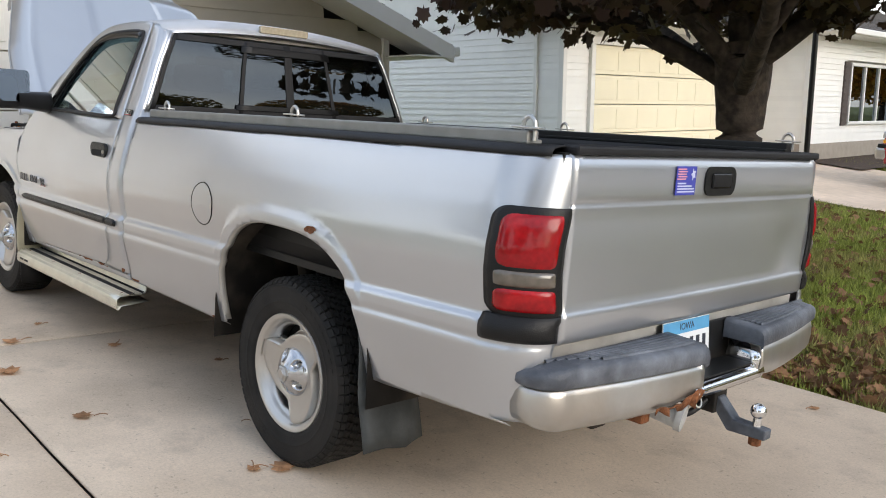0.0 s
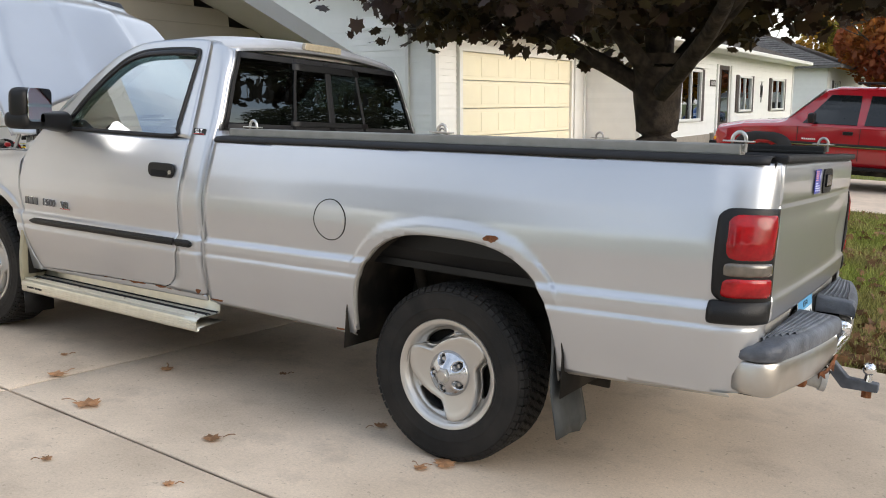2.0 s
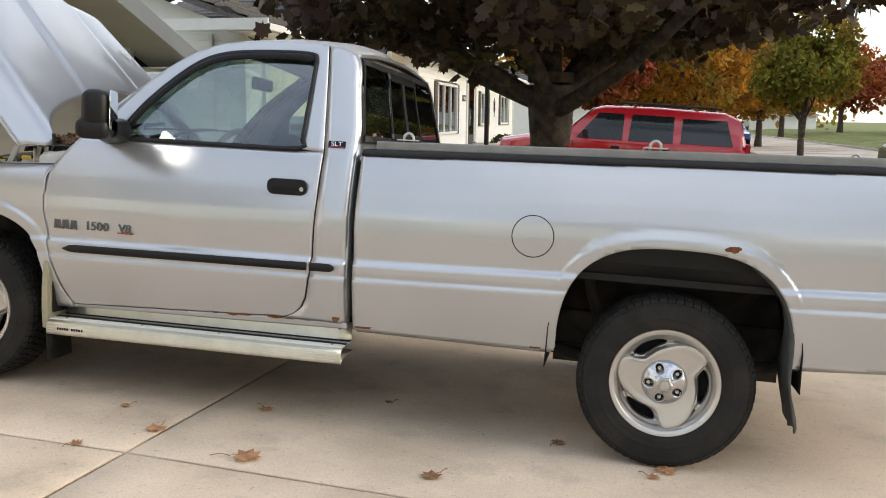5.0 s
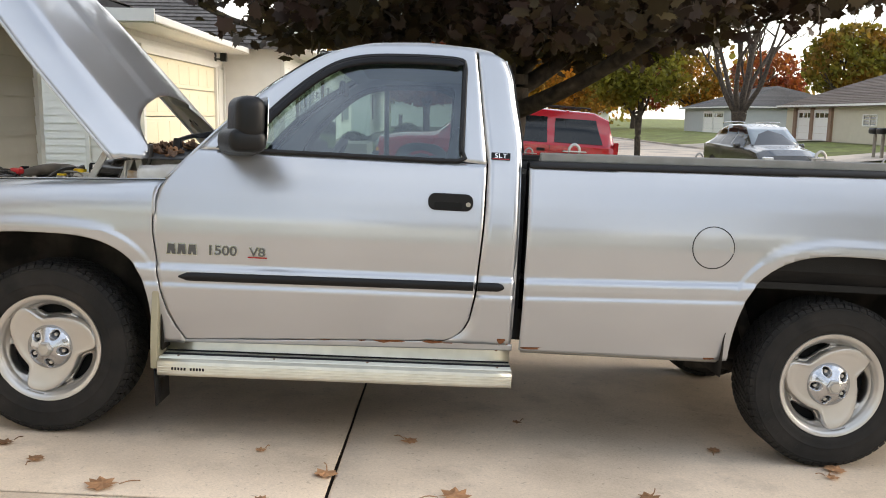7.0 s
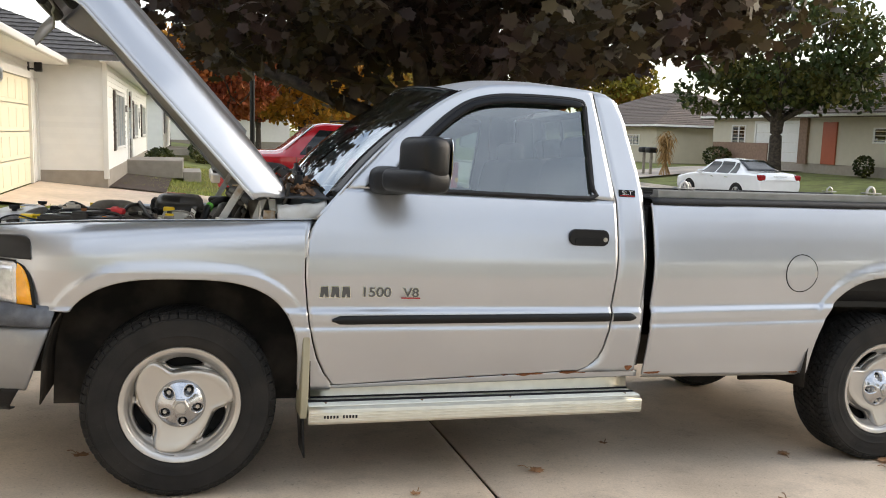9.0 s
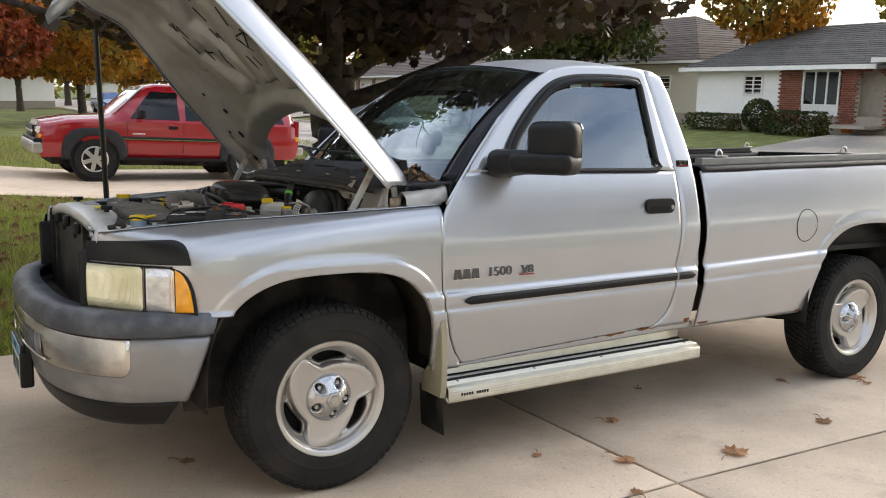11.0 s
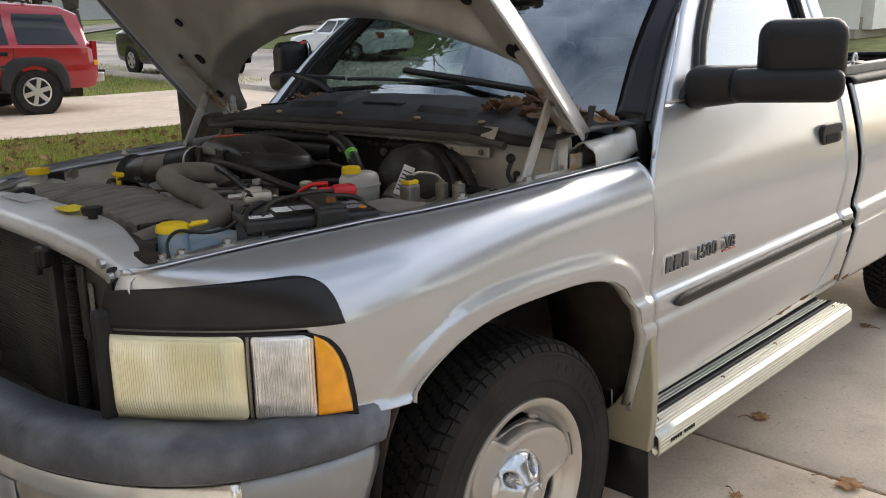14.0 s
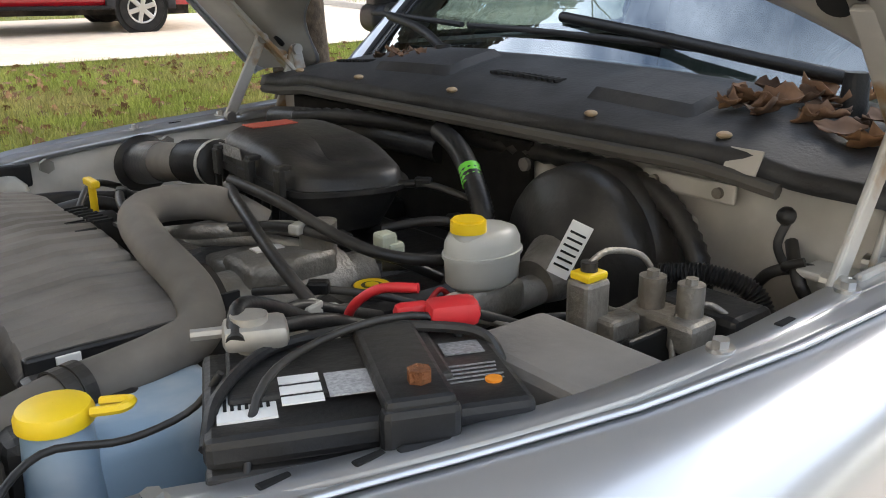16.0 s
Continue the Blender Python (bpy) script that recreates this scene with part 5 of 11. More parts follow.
for s in (-1, 1):
    # door handle
    bm = bmesh.new()
    prism(bm, round_rect(1.700, 1.098, 0.190, 0.072, 0.030), s * 0.020, "y", s * (half_width(1.7, 1.09) - 0.006), 0.004)
    dh_ = part("door_handle", bm, BLACK_PLASTIC, truck, "black plastic door handle")
    bm = bmesh.new()
    prism(bm, round_rect(1.690, 1.083, 0.120, 0.030, 0.012), s * 0.003, "y", s * (half_width(1.7, 1.09) + 0.013))
    part("handle_recess", bm, DARK, dh_)
    bm = bmesh.new()
    cyl(bm, (1.774, s * half_width(1.7, 1.09), 1.091), (1.774, s * (half_width(1.7, 1.09) + 0.019), 1.091), 0.010, seg=14)
    part("lock", bm, CHROME_WORN, dh_)
    # rub strip along the door and cab corner
    for x0, x1 in ((0.575, 1.815), (1.832, 1.945)):
        rows = []
        for x in np.linspace(x0, x1, 40):
            e = min(1.0, (x - x0) / 0.05) if x0 < 1 else min(1.0, (x1 - x) / 0.035)
            h = 0.019 * math.sqrt(max(0.04, 1 - (1 - e) ** 2))
            zc = interp(x, [(0.55, 0.727), (1.95, 0.748)])
            rows.append([(x, s * (half_width(x, zc + h * a) + b), zc + h * a) for a, b in ((-1, 0.001), (-0.8, 0.012), (0, 0.015), (0.8, 0.012), (1, 0.001))])
        sheet("rub_strip", rows, BLACK_PLASTIC, truck, "black plastic rub strip", out=(0, s, 0))
    if s < 0:
        BADGE = mat("badge_metal", (0.10, 0.10, 0.105), 0.3, 0.6, vary=0.1, vscale=40)
        rot = Matrix.Rotation(radians(90), 4, "X")
        yb = -half_width(0.7, 0.845)
        for txt, x, sz, name in (("1500", 0.752, 0.060, "badge_model"), ("V8", 0.900, 0.056, "badge_engine")):
            put = Matrix.Translation((x, yb - 0.006, 0.843)) @ rot @ Matrix.Diagonal((1.10, 0.95, 1, 1))
            writing(name, txt, sz * 0.97, put, BADGE, truck, 0.005, bold=0.0006)
            writing("badge_rim", txt, sz * 0.97, Matrix.Translation((0, 0.003, 0)) @ put, CHROME, truck, 0.004, bold=0.0030)
        # the maker's word beside it, as three plain blocks
        for k in range(3):
            bx = 0.540 + 0.044 * k
            for name, grow, out_, mtl in (("badge_rim", 0.003, 0.007, CHROME), ("badge_block", 0.0, 0.011, BADGE)):
                bm = bmesh.new()
                prism(bm, [(bx - 0.017 - grow, 0.822 - grow), (bx - 0.005 + grow, 0.822 - grow), (bx, 0.838 - grow), (bx + 0.006 - grow, 0.822 - grow), (bx + 0.018 + grow, 0.822 - grow), (bx + 0.013 + grow, 0.864 + grow), (bx - 0.013 - grow, 0.864 + grow)], -out_, "y", yb)
                part(name, bm, mtl, truck)
        part("badge_underline", boxes(((0.900, yb - 0.004, 0.8215), (0.080, 0.004, 0.006))), RED_PAINT, truck)
        yl = -half_width(1.905, 1.30)
        mm = Matrix.Translation((1.905, yl - 0.004, 1.300)) @ Matrix.Rotation(radians(-12), 4, "X")
        bm = bmesh.new()
        box(bm, (0, 0, 0), (0.082, 0.006, 0.032), 0.002, mm)
        tr_ = part("trim_badge", bm, BLACK_GLOSS, truck, "small black badge with bright letters")
        writing("badge_letters", "SLT", 0.028, mm @ Matrix.Translation((0, -0.004, 0.001)) @ rot @ Matrix.Diagonal((1.25, 1, 1, 1)), CHROME, tr_, 0.001)
        bm = bmesh.new()
        box(bm, (0, -0.003, -0.012), (0.072, 0.003, 0.004), 0, mm)
        part("badge_red_line", bm, RED_PAINT, tr_)

# ---- towing mirrors ----
for s in (-1, 1):
    mir = new("door_mirror")
    mir.parent = truck
    tagged(mir, "large black folding door mirror")
    g = []
    for f, cx, hx, hz, zc in ((-0.02, 0.80, 0.050, 0.030, 1.300), (0.0, 0.80, 0.080, 0.052, 1.300), (0.08, 0.80, 0.088, 0.060, 1.302), (0.35, 0.815, 0.080, 0.055, 1.305), (0.7, 0.845, 0.072, 0.050, 1.310), (1.0, 0.872, 0.066, 0.044, 1.312)):
        y = 0.885 + 0.20 * f
        g.append([(cx + hx * math.copysign(abs(math.cos(a)) ** 0.6, math.cos(a)), s * y, zc + hz * math.copysign(abs(math.sin(a)) ** 0.6, math.sin(a))) for a in [2 * math.pi * k / 24 for k in range(25)]])
    sheet("mirror_arm", g, BLACK_PLASTIC, mir, out=(0, s, 0))
    toe = Matrix.Translation((0.875, s * 1.135, 0)) @ Matrix.Rotation(-s * radians(24), 4, "Z") @ Matrix.Translation((-0.875, -s * 1.135, 0))
    bm = bmesh.new()
    box(bm, (0.875, s * 1.140, 1.392), (0.118, 0.222, 0.172), 0.045, toe, 4)
    head = part("mirror_head", bm, BLACK_PLASTIC, mir, smooth=True, sharp=60)
    bm = bmesh.new()
    box(bm, (0.866, s * 1.103, 1.306), (0.146, 0.290, 0.092), 0.036, toe, 4)
    part("mirror_base", bm, BLACK_PLASTIC, head, smooth=True, sharp=60)
    bm = bmesh.new()
    prism(bm, round_rect(s * 1.135, 1.390, 0.200, 0.175, 0.03), 0.003, "x", 0.9375)
    bmesh.ops.transform(bm, matrix=toe, verts=bm.verts)
    part("mirror_glass", bm, MIRROR, head, "mirror glass")


# ---- cab roof, windscreen, back window, interior ----
def roof_edge_z(x):
    return interp(x, [(1.10, 1.690), (1.20, 1.733), (1.32, 1.757), (1.55, 1.770), (1.78, 1.765), (1.90, 1.752), (1.93, 1.742)])


def header(v):
    """The windscreen's top edge; v runs from -1 to 1 across."""
    x = 1.155 - 0.115 * (1 - v * v)
    return Vector((x, v * half_width(1.175, 1.722) * 0.985, 1.706 + 0.068 * (1 - v * v)))


def cowl_line(v):
    """The windscreen's bottom edge."""
    return Vector((0.42 + 0.17 * v * v, v * 0.845, 1.230 - 0.020 * v * v))


vs_ = [math.sin(math.pi / 2 * k) for k in np.linspace(-1, 1, 41)]
g = []
for v in vs_:
    h = header(v)
    col = []
    xr = 1.922 - 0.006 * v * v
    for f in np.linspace(0, 1, 26):
        x = h.x + (xr - h.x) * f
        ez = roof_edge_z(max(x, 1.175))
        ye = half_width(x, ez) * 0.992
        z = ez + (0.070 * (1 - f) + 0.062 * f) * (1 - abs(v) ** 2.4) * (0.75 + 0.25 * math.sin(math.pi * f))
        z = h.z + (z - h.z) * smoothstep(-0.06, 0.16, f) if f else h.z
        z -= 0.030 * smoothstep(0.90, 1.0, f)
        y = h.y + (v * ye - h.y) * smoothstep(0, 0.3, f)
        col.append((x, y, z))
    g.append(col)
sheet("roof", g, SILVER_LIFTED, truck, "silver cab roof", thick=0.02, out=(0, 0, 1))
g = [[tuple(cowl_line(v).lerp(header(v), f) + Vector((-0.045 * math.sin(math.pi * f), 0, 0.012 * math.sin(math.pi * f)))) for f in np.linspace(0, 1, 12)] for v in np.linspace(-0.975, 0.975, 31)]
ws = sheet("windscreen", g, SCREEN_GLASS, truck, "curved windscreen glass", out=(-1, 0, 1))
ws.visible_shadow = False
for s in (-1, 1):
    g = [[tuple(cowl_line(s * v).lerp(header(s * v), f) + Vector((-0.045 * math.sin(math.pi * f) - 0.004, 0, 0.012 * math.sin(math.pi * f) + 0.004))) for f in np.linspace(0, 1, 14)] for v in (0.905, 0.94, 0.98, 1.015)]
    sheet("windscreen_border", g, BLACK_GLOSS, truck, thick=0.003)
    # pillar face between the border and the door frame
    g = []
    for f in np.linspace(0, 1, 16):
        a = cowl_line(s * 1.01).lerp(header(s * 1.0), f) + Vector((-0.045 * math.sin(math.pi * f) + 0.012, 0, 0.012 * math.sin(math.pi * f) - 0.008))
        px, pz = curve2(A_LINE[:8], 16)[int(round(f * 15))]
        b = Vector((px, s * half_width(px, pz), pz))
        g.append([tuple(a), tuple(a.lerp(b, 0.5) + Vector((-0.006, s * 0.010, 0.006))), tuple(b)])
    sheet("pillar_face", g, SILVER, truck, thick=0.012, out=(0, s, 0))
    bm = bmesh.new()
    tube(bm, [tuple(cowl_line(s * 1.008).lerp(header(s * 1.0), f) + Vector((-0.045 * math.sin(math.pi * f) - 0.004, 0, 0.012 * math.sin(math.pi * f) + 0.005))) for f in np.linspace(0.0, 1, 12)], 0.009, n=40, seg=8)
    part("screen_moulding", bm, BLACK_TRIM, truck, smooth=True)
g = [[tuple(cowl_line(v).lerp(header(v), f) + Vector((-0.045 * math.sin(math.pi * f) - 0.004, 0, 0.012 * math.sin(math.pi * f) + 0.004))) for v in np.linspace(-0.93, 0.93, 21)] for f in (0.982, 1.0)]
sheet("windscreen_top_border", g, BLACK_GLOSS, truck, thick=0.003)


def back_half(z):
    return half_width(1.9, z) - 0.040 - 0.012 * smoothstep(1.55, 1.76, z)


WZ0, WZ1 = 1.322, 1.706
for z0, z1, name in ((0.52, WZ0, "back_panel"), (WZ1, 1.722, "back_header")):
    g = [[(back_x(z), v * (back_half(z) + 0.02), z + (0.045 * (1 - v * v) if z > 1.7 else 0)) for v in np.linspace(-1, 1, 25)] for z in np.linspace(z0, z1, 8)]
    sheet(name, g, SILVER, truck, thick=0.012, out=(1, 0, 0))
for s in (-1, 1):
    g = [[(back_x(z) + 0.001, s * (back_half(z) - d), z) for d in (-0.012, 0.002, 0.016)] for z in np.linspace(WZ0 - 0.01, WZ1 + 0.01, 10)]
    sheet("back_pillar", g, SILVER, truck, thick=0.01, out=(0, s, 0))
bw = new("back_window")
bw.parent = truck
tagged(bw, "tinted sliding back window in a black frame")


def back_strip(name, a0, a1, z0, z1, out, material, label=""):
    g = [[(back_x(z) + out, (a0 + (a1 - a0) * f) * (back_half(z) - 0.012), z) for f in np.linspace(0, 1, 9)] for z in np.linspace(z0, z1, 8)]
    return sheet(name, g, material, bw, label, thick=0.004, out=(1, 0, 0))


for a0, a1 in ((-0.98, -0.38), (-0.38, -0.02), (0.02, 0.38), (0.38, 0.98)):
    pane = back_strip("pane", a0, a1, WZ0 + 0.012, WZ1 - 0.012, 0.004 if abs(a0 + a1) > 0.6 else 0.008, DARK_GLASS, "dark tinted pane")
    pane.visible_shadow = False
    pane.modifiers.clear()
back_strip("frame_bottom", -1.0, 1.0, WZ0 - 0.005, WZ0 + 0.026, 0.010, BLACK_TRIM)
back_strip("frame_top", -1.0, 1.0, WZ1 - 0.026, WZ1 + 0.005, 0.010, BLACK_TRIM)
back_strip("slider_top", -0.42, 0.42, WZ1 - 0.060, WZ1 - 0.02, 0.014, BLACK_PLASTIC)
back_strip("slider_bottom", -0.42, 0.42, WZ0 + 0.02, WZ0 + 0.050, 0.014, BLACK_PLASTIC)
for a, w in ((-0.988, 0.014), (0.988, 0.014), (-0.38, 0.014), (0.38, 0.014), (0.0, 0.022), (0.03, 0.012)):
    back_strip("frame_bar", a - w, a + w, WZ0, WZ1, 0.012, BLACK_TRIM)
# high brake light
bm = bmesh.new()
prism(bm, round_rect(0.0, 1.784, 0.31, 0.040, 0.010), 0.026, "x", 1.905, 0.004)
part("high_brake_light", bm, mat("cargo_lamp", (0.42, 0.36, 0.26), 0.2, vary=0.15, vscale=60, coat=1.0), truck, "clouded cargo and brake light")

CLOTH = mat("grey_cloth", (0.115, 0.115, 0.118), 0.9, vary=0.2, vscale=60, bump=0.3, bscale=300)
DASH = mat("dash_plastic", (0.055, 0.058, 0.065), 0.6, vary=0.12, vscale=30)
seat = new("bench_seat")
seat.parent = truck
part("seat_cushion", boxes(((1.40, 0, 0.86), (0.52, 1.40, 0.18), 0.05)), CLOTH, seat)
for yc in (-0.47, 0.0, 0.47):
    bm = bmesh.new()
    box(bm, (0, 0, 0.30), (0.16, 0.44, 0.58), 0.06, Matrix.Translation((1.70, yc, 0.88)) @ Matrix.Rotation(radians(12), 4, "Y"), 3)
    part("backrest", bm, CLOTH, seat, smooth=True)
    if yc:
        bm = bmesh.new()
        box(bm, (0, 0, 0), (0.09, 0.27, 0.15), 0.035, Matrix.Translation((1.845, yc, 1.49)), 3)
        part("headrest", bm, CLOTH, seat, smooth=True)
bm = bmesh.new()
box(bm, (0.78, 0, 1.08), (0.42, 1.52, 0.24), 0.06)
part("dashboard", bm, DASH, truck, smooth=True)
bm = bmesh.new()
swm = Matrix.Translation((1.10, -0.38, 1.17)) @ Matrix.Rotation(radians(-62), 4, "Y")
circle = [swm @ Vector((0.19 * math.cos(2 * math.pi * k / 24), 0.19 * math.sin(2 * math.pi * k / 24), 0)) for k in range(25)]
tube(bm, circle, 0.016, n=73, seg=8)
box(bm, (0, 0, -0.01), (0.12, 0.16, 0.05), 0.02, swm)
box(bm, (0, 0, -0.005), (0.03, 0.34, 0.02), 0.005, swm)
part("steering_wheel", bm, DASH, truck, smooth=True)
bm = bmesh.new()
box(bm, (1.14, 0.0, 1.61), (0.03, 0.25, 0.07), 0.015)
part("rear_view_mirror", bm, BLACK_PLASTIC, truck)
part("headliner", boxes(((1.55, 0, 1.735), (0.66, 1.28, 0.02))), mat("headliner", (0.42, 0.40, 0.36), 0.9, vary=0.05), truck)
part("cab_floor", boxes(((1.2, 0, 0.62), (1.4, 1.5, 0.03))), DASH, truck)

# ---- cowl, wipers ----
COWL = mat("faded_cowl_plastic", (0.030, 0.030, 0.031), 0.55, spec=0.3, vary=0.2, vscale=25, bump=0.12, bscale=160, second=(0.050, 0.050, 0.052), sscale=5)
def cowl_pt(v, f):
    """Point of the crowned cowl cover: v across from -1 to 1, f from its front edge to the glass."""
    fx, rx = 0.205 + 0.035 * v * v, 0.480 + 0.165 * v * v
    low = smoothstep(0.72, 0.86, abs(v))
    zf, zr = 1.224 - 0.010 * v * v - 0.016 * low, 1.288 - 0.062 * v * v - 0.014 * low
    return (fx + (rx - fx) * f, v * (0.80 + 0.04 * f), zf + (zr - zf) * f + 0.010 * math.sin(math.pi * f))


def cowl_at(x, y):
    """Height of the cowl cover above x, y."""
    v = max(-1.0, min(1.0, y / 0.82))
    fx, rx = 0.205 + 0.035 * v * v, 0.480 + 0.165 * v * v
    return cowl_pt(v, max(0.0, min(1.0, (x - fx) / (rx - fx))))[2]


g = [[cowl_pt(v, -0.02) for v in np.linspace(-1, 1, 49)]]
g[0] = [(x, y, z - 0.022) for x, y, z in g[0]]
for f in (0, 0.03, 0.1, 0.2, 0.3, 0.45, 0.6, 0.75, 0.9, 1.0):
    g.append([cowl_pt(v, f) for v in np.linspace(-1, 1, 49)])
cowl = sheet("cowl_cover", g, COWL, truck, "faded black plastic cowl cover", thick=0.006, out=(0, 0, 1))
# raised screens with slits, and the step beside the leaves
for y0, n, x in ((-0.44, 11, 0.345), (-0.16, 12, 0.330), (0.12, 14, 0.325), (0.46, 9, 0.345)):
    for k in range(n):
        y = y0 + 0.015 * k
        part("cowl_slit", boxes(((x, y, cowl_at(x, y) + 0.002), (0.030, 0.006, 0.006), 0.001)), DARK, cowl)
for y0, y1 in ((-0.47, -0.26), (0.10, 0.36)):
    rows = [[(x, y, cowl_at(x, y) + (0.016 if 0.295 < x < 0.43 and y0 + 0.005 < y < y1 - 0.005 else -0.004)) for y in (y0, y0 + 0.012, y0 + 0.06, (y0 + y1) / 2, y1 - 0.06, y1 - 0.012, y1)] for x in (0.285, 0.300, 0.34, 0.40, 0.42, 0.44)]
    sheet("cowl_rise", rows, COWL, cowl, out=(0, 0, 1), sharp=40)
for x, y in ((0.235, 0.34), (0.232, 0.02), (0.235, -0.32), (0.25, -0.55), (0.25, 0.62)):
    bm = bmesh.new()
    bmesh.ops.create_uvsphere(bm, u_segments=10, v_segments=6, radius=0.011, matrix=Matrix.Translation((x, y, cowl_at(x, y) + 0.004)) @ Matrix.Diagonal((1, 1, 0.5, 1)))
    part("cowl_clip", bm, mat("tan_clip", (0.35, 0.26, 0.16), 0.6), cowl, smooth=True)
bm = bmesh.new()
tube(bm, [(cowl_pt(v, 0)[0] - 0.010, cowl_pt(v, 0)[1], cowl_pt(v, 0)[2] - 0.030) for v in np.linspace(-0.82, 0.96, 13)], 0.011, n=60, seg=8)
part("cowl_seal", bm, mat("seal_rubber", (0.075, 0.07, 0.062), 0.7, vary=0.2), cowl, smooth=True)
for pts, bl in (([(0.44, -0.62, 1.235), (0.44, -0.45, 1.255), (0.47, -0.25, 1.275), (0.50, 0.02, 1.30)], [(0.47, -0.42, 1.258), (0.475, 0.08, 1.272), (0.49, 0.30, 1.272)]),
                ([(0.40, 0.28, 1.225), (0.43, 0.40, 1.262), (0.47, 0.58, 1.285)], [(0.47, 0.30, 1.275), (0.50, 0.60, 1.285), (0.54, 0.76, 1.285)])):
    pts = [(a + 0.02, b, c + 0.058) for a, b, c in pts]
    bl = [(a + 0.02, b, c + 0.058) for a, b, c in bl]
    wp = tubes("wiper", BLACK_PLASTIC, truck, (pts, 0.011), label="black windscreen wiper", seg=8)
    tubes("wiper_blade", BLACK_TRIM, wp, (bl, 0.007), seg=6)
    bm = bmesh.new()
    cyl(bm, (pts[0][0], pts[0][1], pts[0][2] - 0.05), (pts[0][0], pts[0][1], pts[0][2] + 0.012), 0.022, 0.017)
    part("wiper_pivot", bm, BLACK_PLASTIC, wp, smooth=True)

# ---- firewall and engine bay walls ----
COWL_PAINT = mat("dirty_silver_paint", (0.56, 0.55, 0.52), 0.5, 0.25, vary=0.12, vscale=9, second=(0.40, 0.37, 0.32), sscale=9)
BAY = mat("bay_paint", (0.54, 0.52, 0.475), 0.5, 0.15, vary=0.12, vscale=9, bump=0.1, bscale=30, second=(0.36, 0.34, 0.30), sscale=4)
g = [[(0.292 - 0.04 * (1 - abs(v)) + 0.006 * math.sin(9 * v) * (1 if z < 1.1 else 0), v * (0.56 + 0.24 * smoothstep(0.93, 0.97, z)), z + max(0.0, (z - 1.10) / 0.09) * (0.016 - 0.012 * v * v)) for v in np.linspace(-1, 1, 41)] for z in list(np.linspace(0.60, 0.93, 4)) + list(np.linspace(0.95, 1.190, 9))]
sheet("firewall", g, BAY, truck, "painted steel firewall", thick=0.006)
for s in (-1, 1):
    # inner wing panels
    g = []
    for x in np.linspace(-0.70, 0.36, 30):
        yi = -interp(x, INNER_EDGE) - interp(x, FLANGE) + 0.042
        zt = interp(x, FENDER_TOP)
        g.append([(x, s * (yi - d * (1 if z < 1.0 else 0) - dd), z) for d, dd, z in ((0.0, 0.0, zt - 0.004), (0.0, 0.03, zt - 0.012), (0.0, 0.055, zt - 0.05), (0.02, 0.06, 0.965), (0.04, 0.14, 0.950), (0.05, 0.24, 0.60))])
    sheet("inner_wing", g, BAY if s > 0 else SILVER_DULL, truck, thick=0.005)
    # top flange with bolts and slots
    g = []
    for x in np.linspace(-0.80, 0.50, 34):
        yi = -interp(x, INNER_EDGE)
        zt = interp(x, FENDER_TOP)
        g.append([(x, s * (yi + a), zt + b) for a, b in ((0.014, 0.002), (0.008, 0.004), (0.004, -0.003), (-0.010, -0.006), (-0.016, -0.002), (-interp(x, FLANGE) * 0.5, -0.003), (0.006 - interp(x, FLANGE), -0.004), (-interp(x, FLANGE), -0.02))])
    sheet("wing_flange", g, SILVER, truck, thick=0.003, out=(0, s, 0))
    for x in (-0.726, -0.69, -0.602, -0.10, 0.12, 0.498):
        yi = -interp(x, INNER_EDGE) - interp(x, FLANGE) * 0.62
        zt = interp(x, FENDER_TOP) - 0.002
        bm = bmesh.new()
        cyl(bm, (x, s * yi, zt), (x, s * yi, zt + 0.005), 0.014, seg=16)
        cyl(bm, (x, s * yi, zt + 0.004), (x, s * yi, zt + 0.013), 0.009, seg=6)
        part("flange_bolt", bm, CHROME_WORN, truck)
    for x in (-0.52, -0.45, 0.0):
        yi = -interp(x, INNER_EDGE) - interp(x, FLANGE) * 0.6
        bm = boxes(((x, s * yi, interp(x, FENDER_TOP) - 0.001), (0.030, 0.010, 0.004), 0.002))
        part("flange_slot", bm, DARK, truck)
# painted cowl sides behind the hinges
for s in (-1, 1):
    prof = curve2([(0.700, 1.00), (0.745, 1.10), (0.775, 1.165), (0.805, 1.178), (0.832, 1.160), (0.845, 1.112)], 16)
    g = []
    for x in np.linspace(0.355, 0.555, 18):
        g.append([])
        for y, z in prof:
            q = noise.noise(Vector((x * 30, y * 30, z * 30))) * 0.011
            g[-1].append((x, s * (y + q), z + q + 0.04 * (x - 0.3) + 0.02 * smoothstep(0.48, 0.56, x)))
    sheet("cowl_side", g, COWL_PAINT, truck, "dirty dented painted cowl side", thick=0.004, out=(0, s, 1))
    part("cowl_end_seal", boxes(((0.590, s * 0.795, 1.150), (0.06, 0.085, 0.15), 0.015)), BLACK_TRIM, truck, "black foam seal at the cowl end")
    part("hinge_shelf", boxes(((0.30, s * 0.74, 1.075), (0.16, 0.10, 0.012), 0.004)), COWL_PAINT, truck)
# dark engine bay floor
part("bay_floor", boxes(((-0.22, 0, 0.58), (1.1, 1.2, 0.02))), UNDER, truck)

def core_rise(y):
    """How far the upper core support arches up at y."""
    return 0.040 * (1 - (abs(y) / 0.64) ** 2) - 0.014 * smoothstep(0.45, 0.64, abs(y))


CORE = mat("core_support_paint", (0.60, 0.61, 0.63), 0.36, 0.25, vary=0.10, vscale=7, bump=0.08, bscale=25, second=(0.46, 0.45, 0.43), sscale=5)
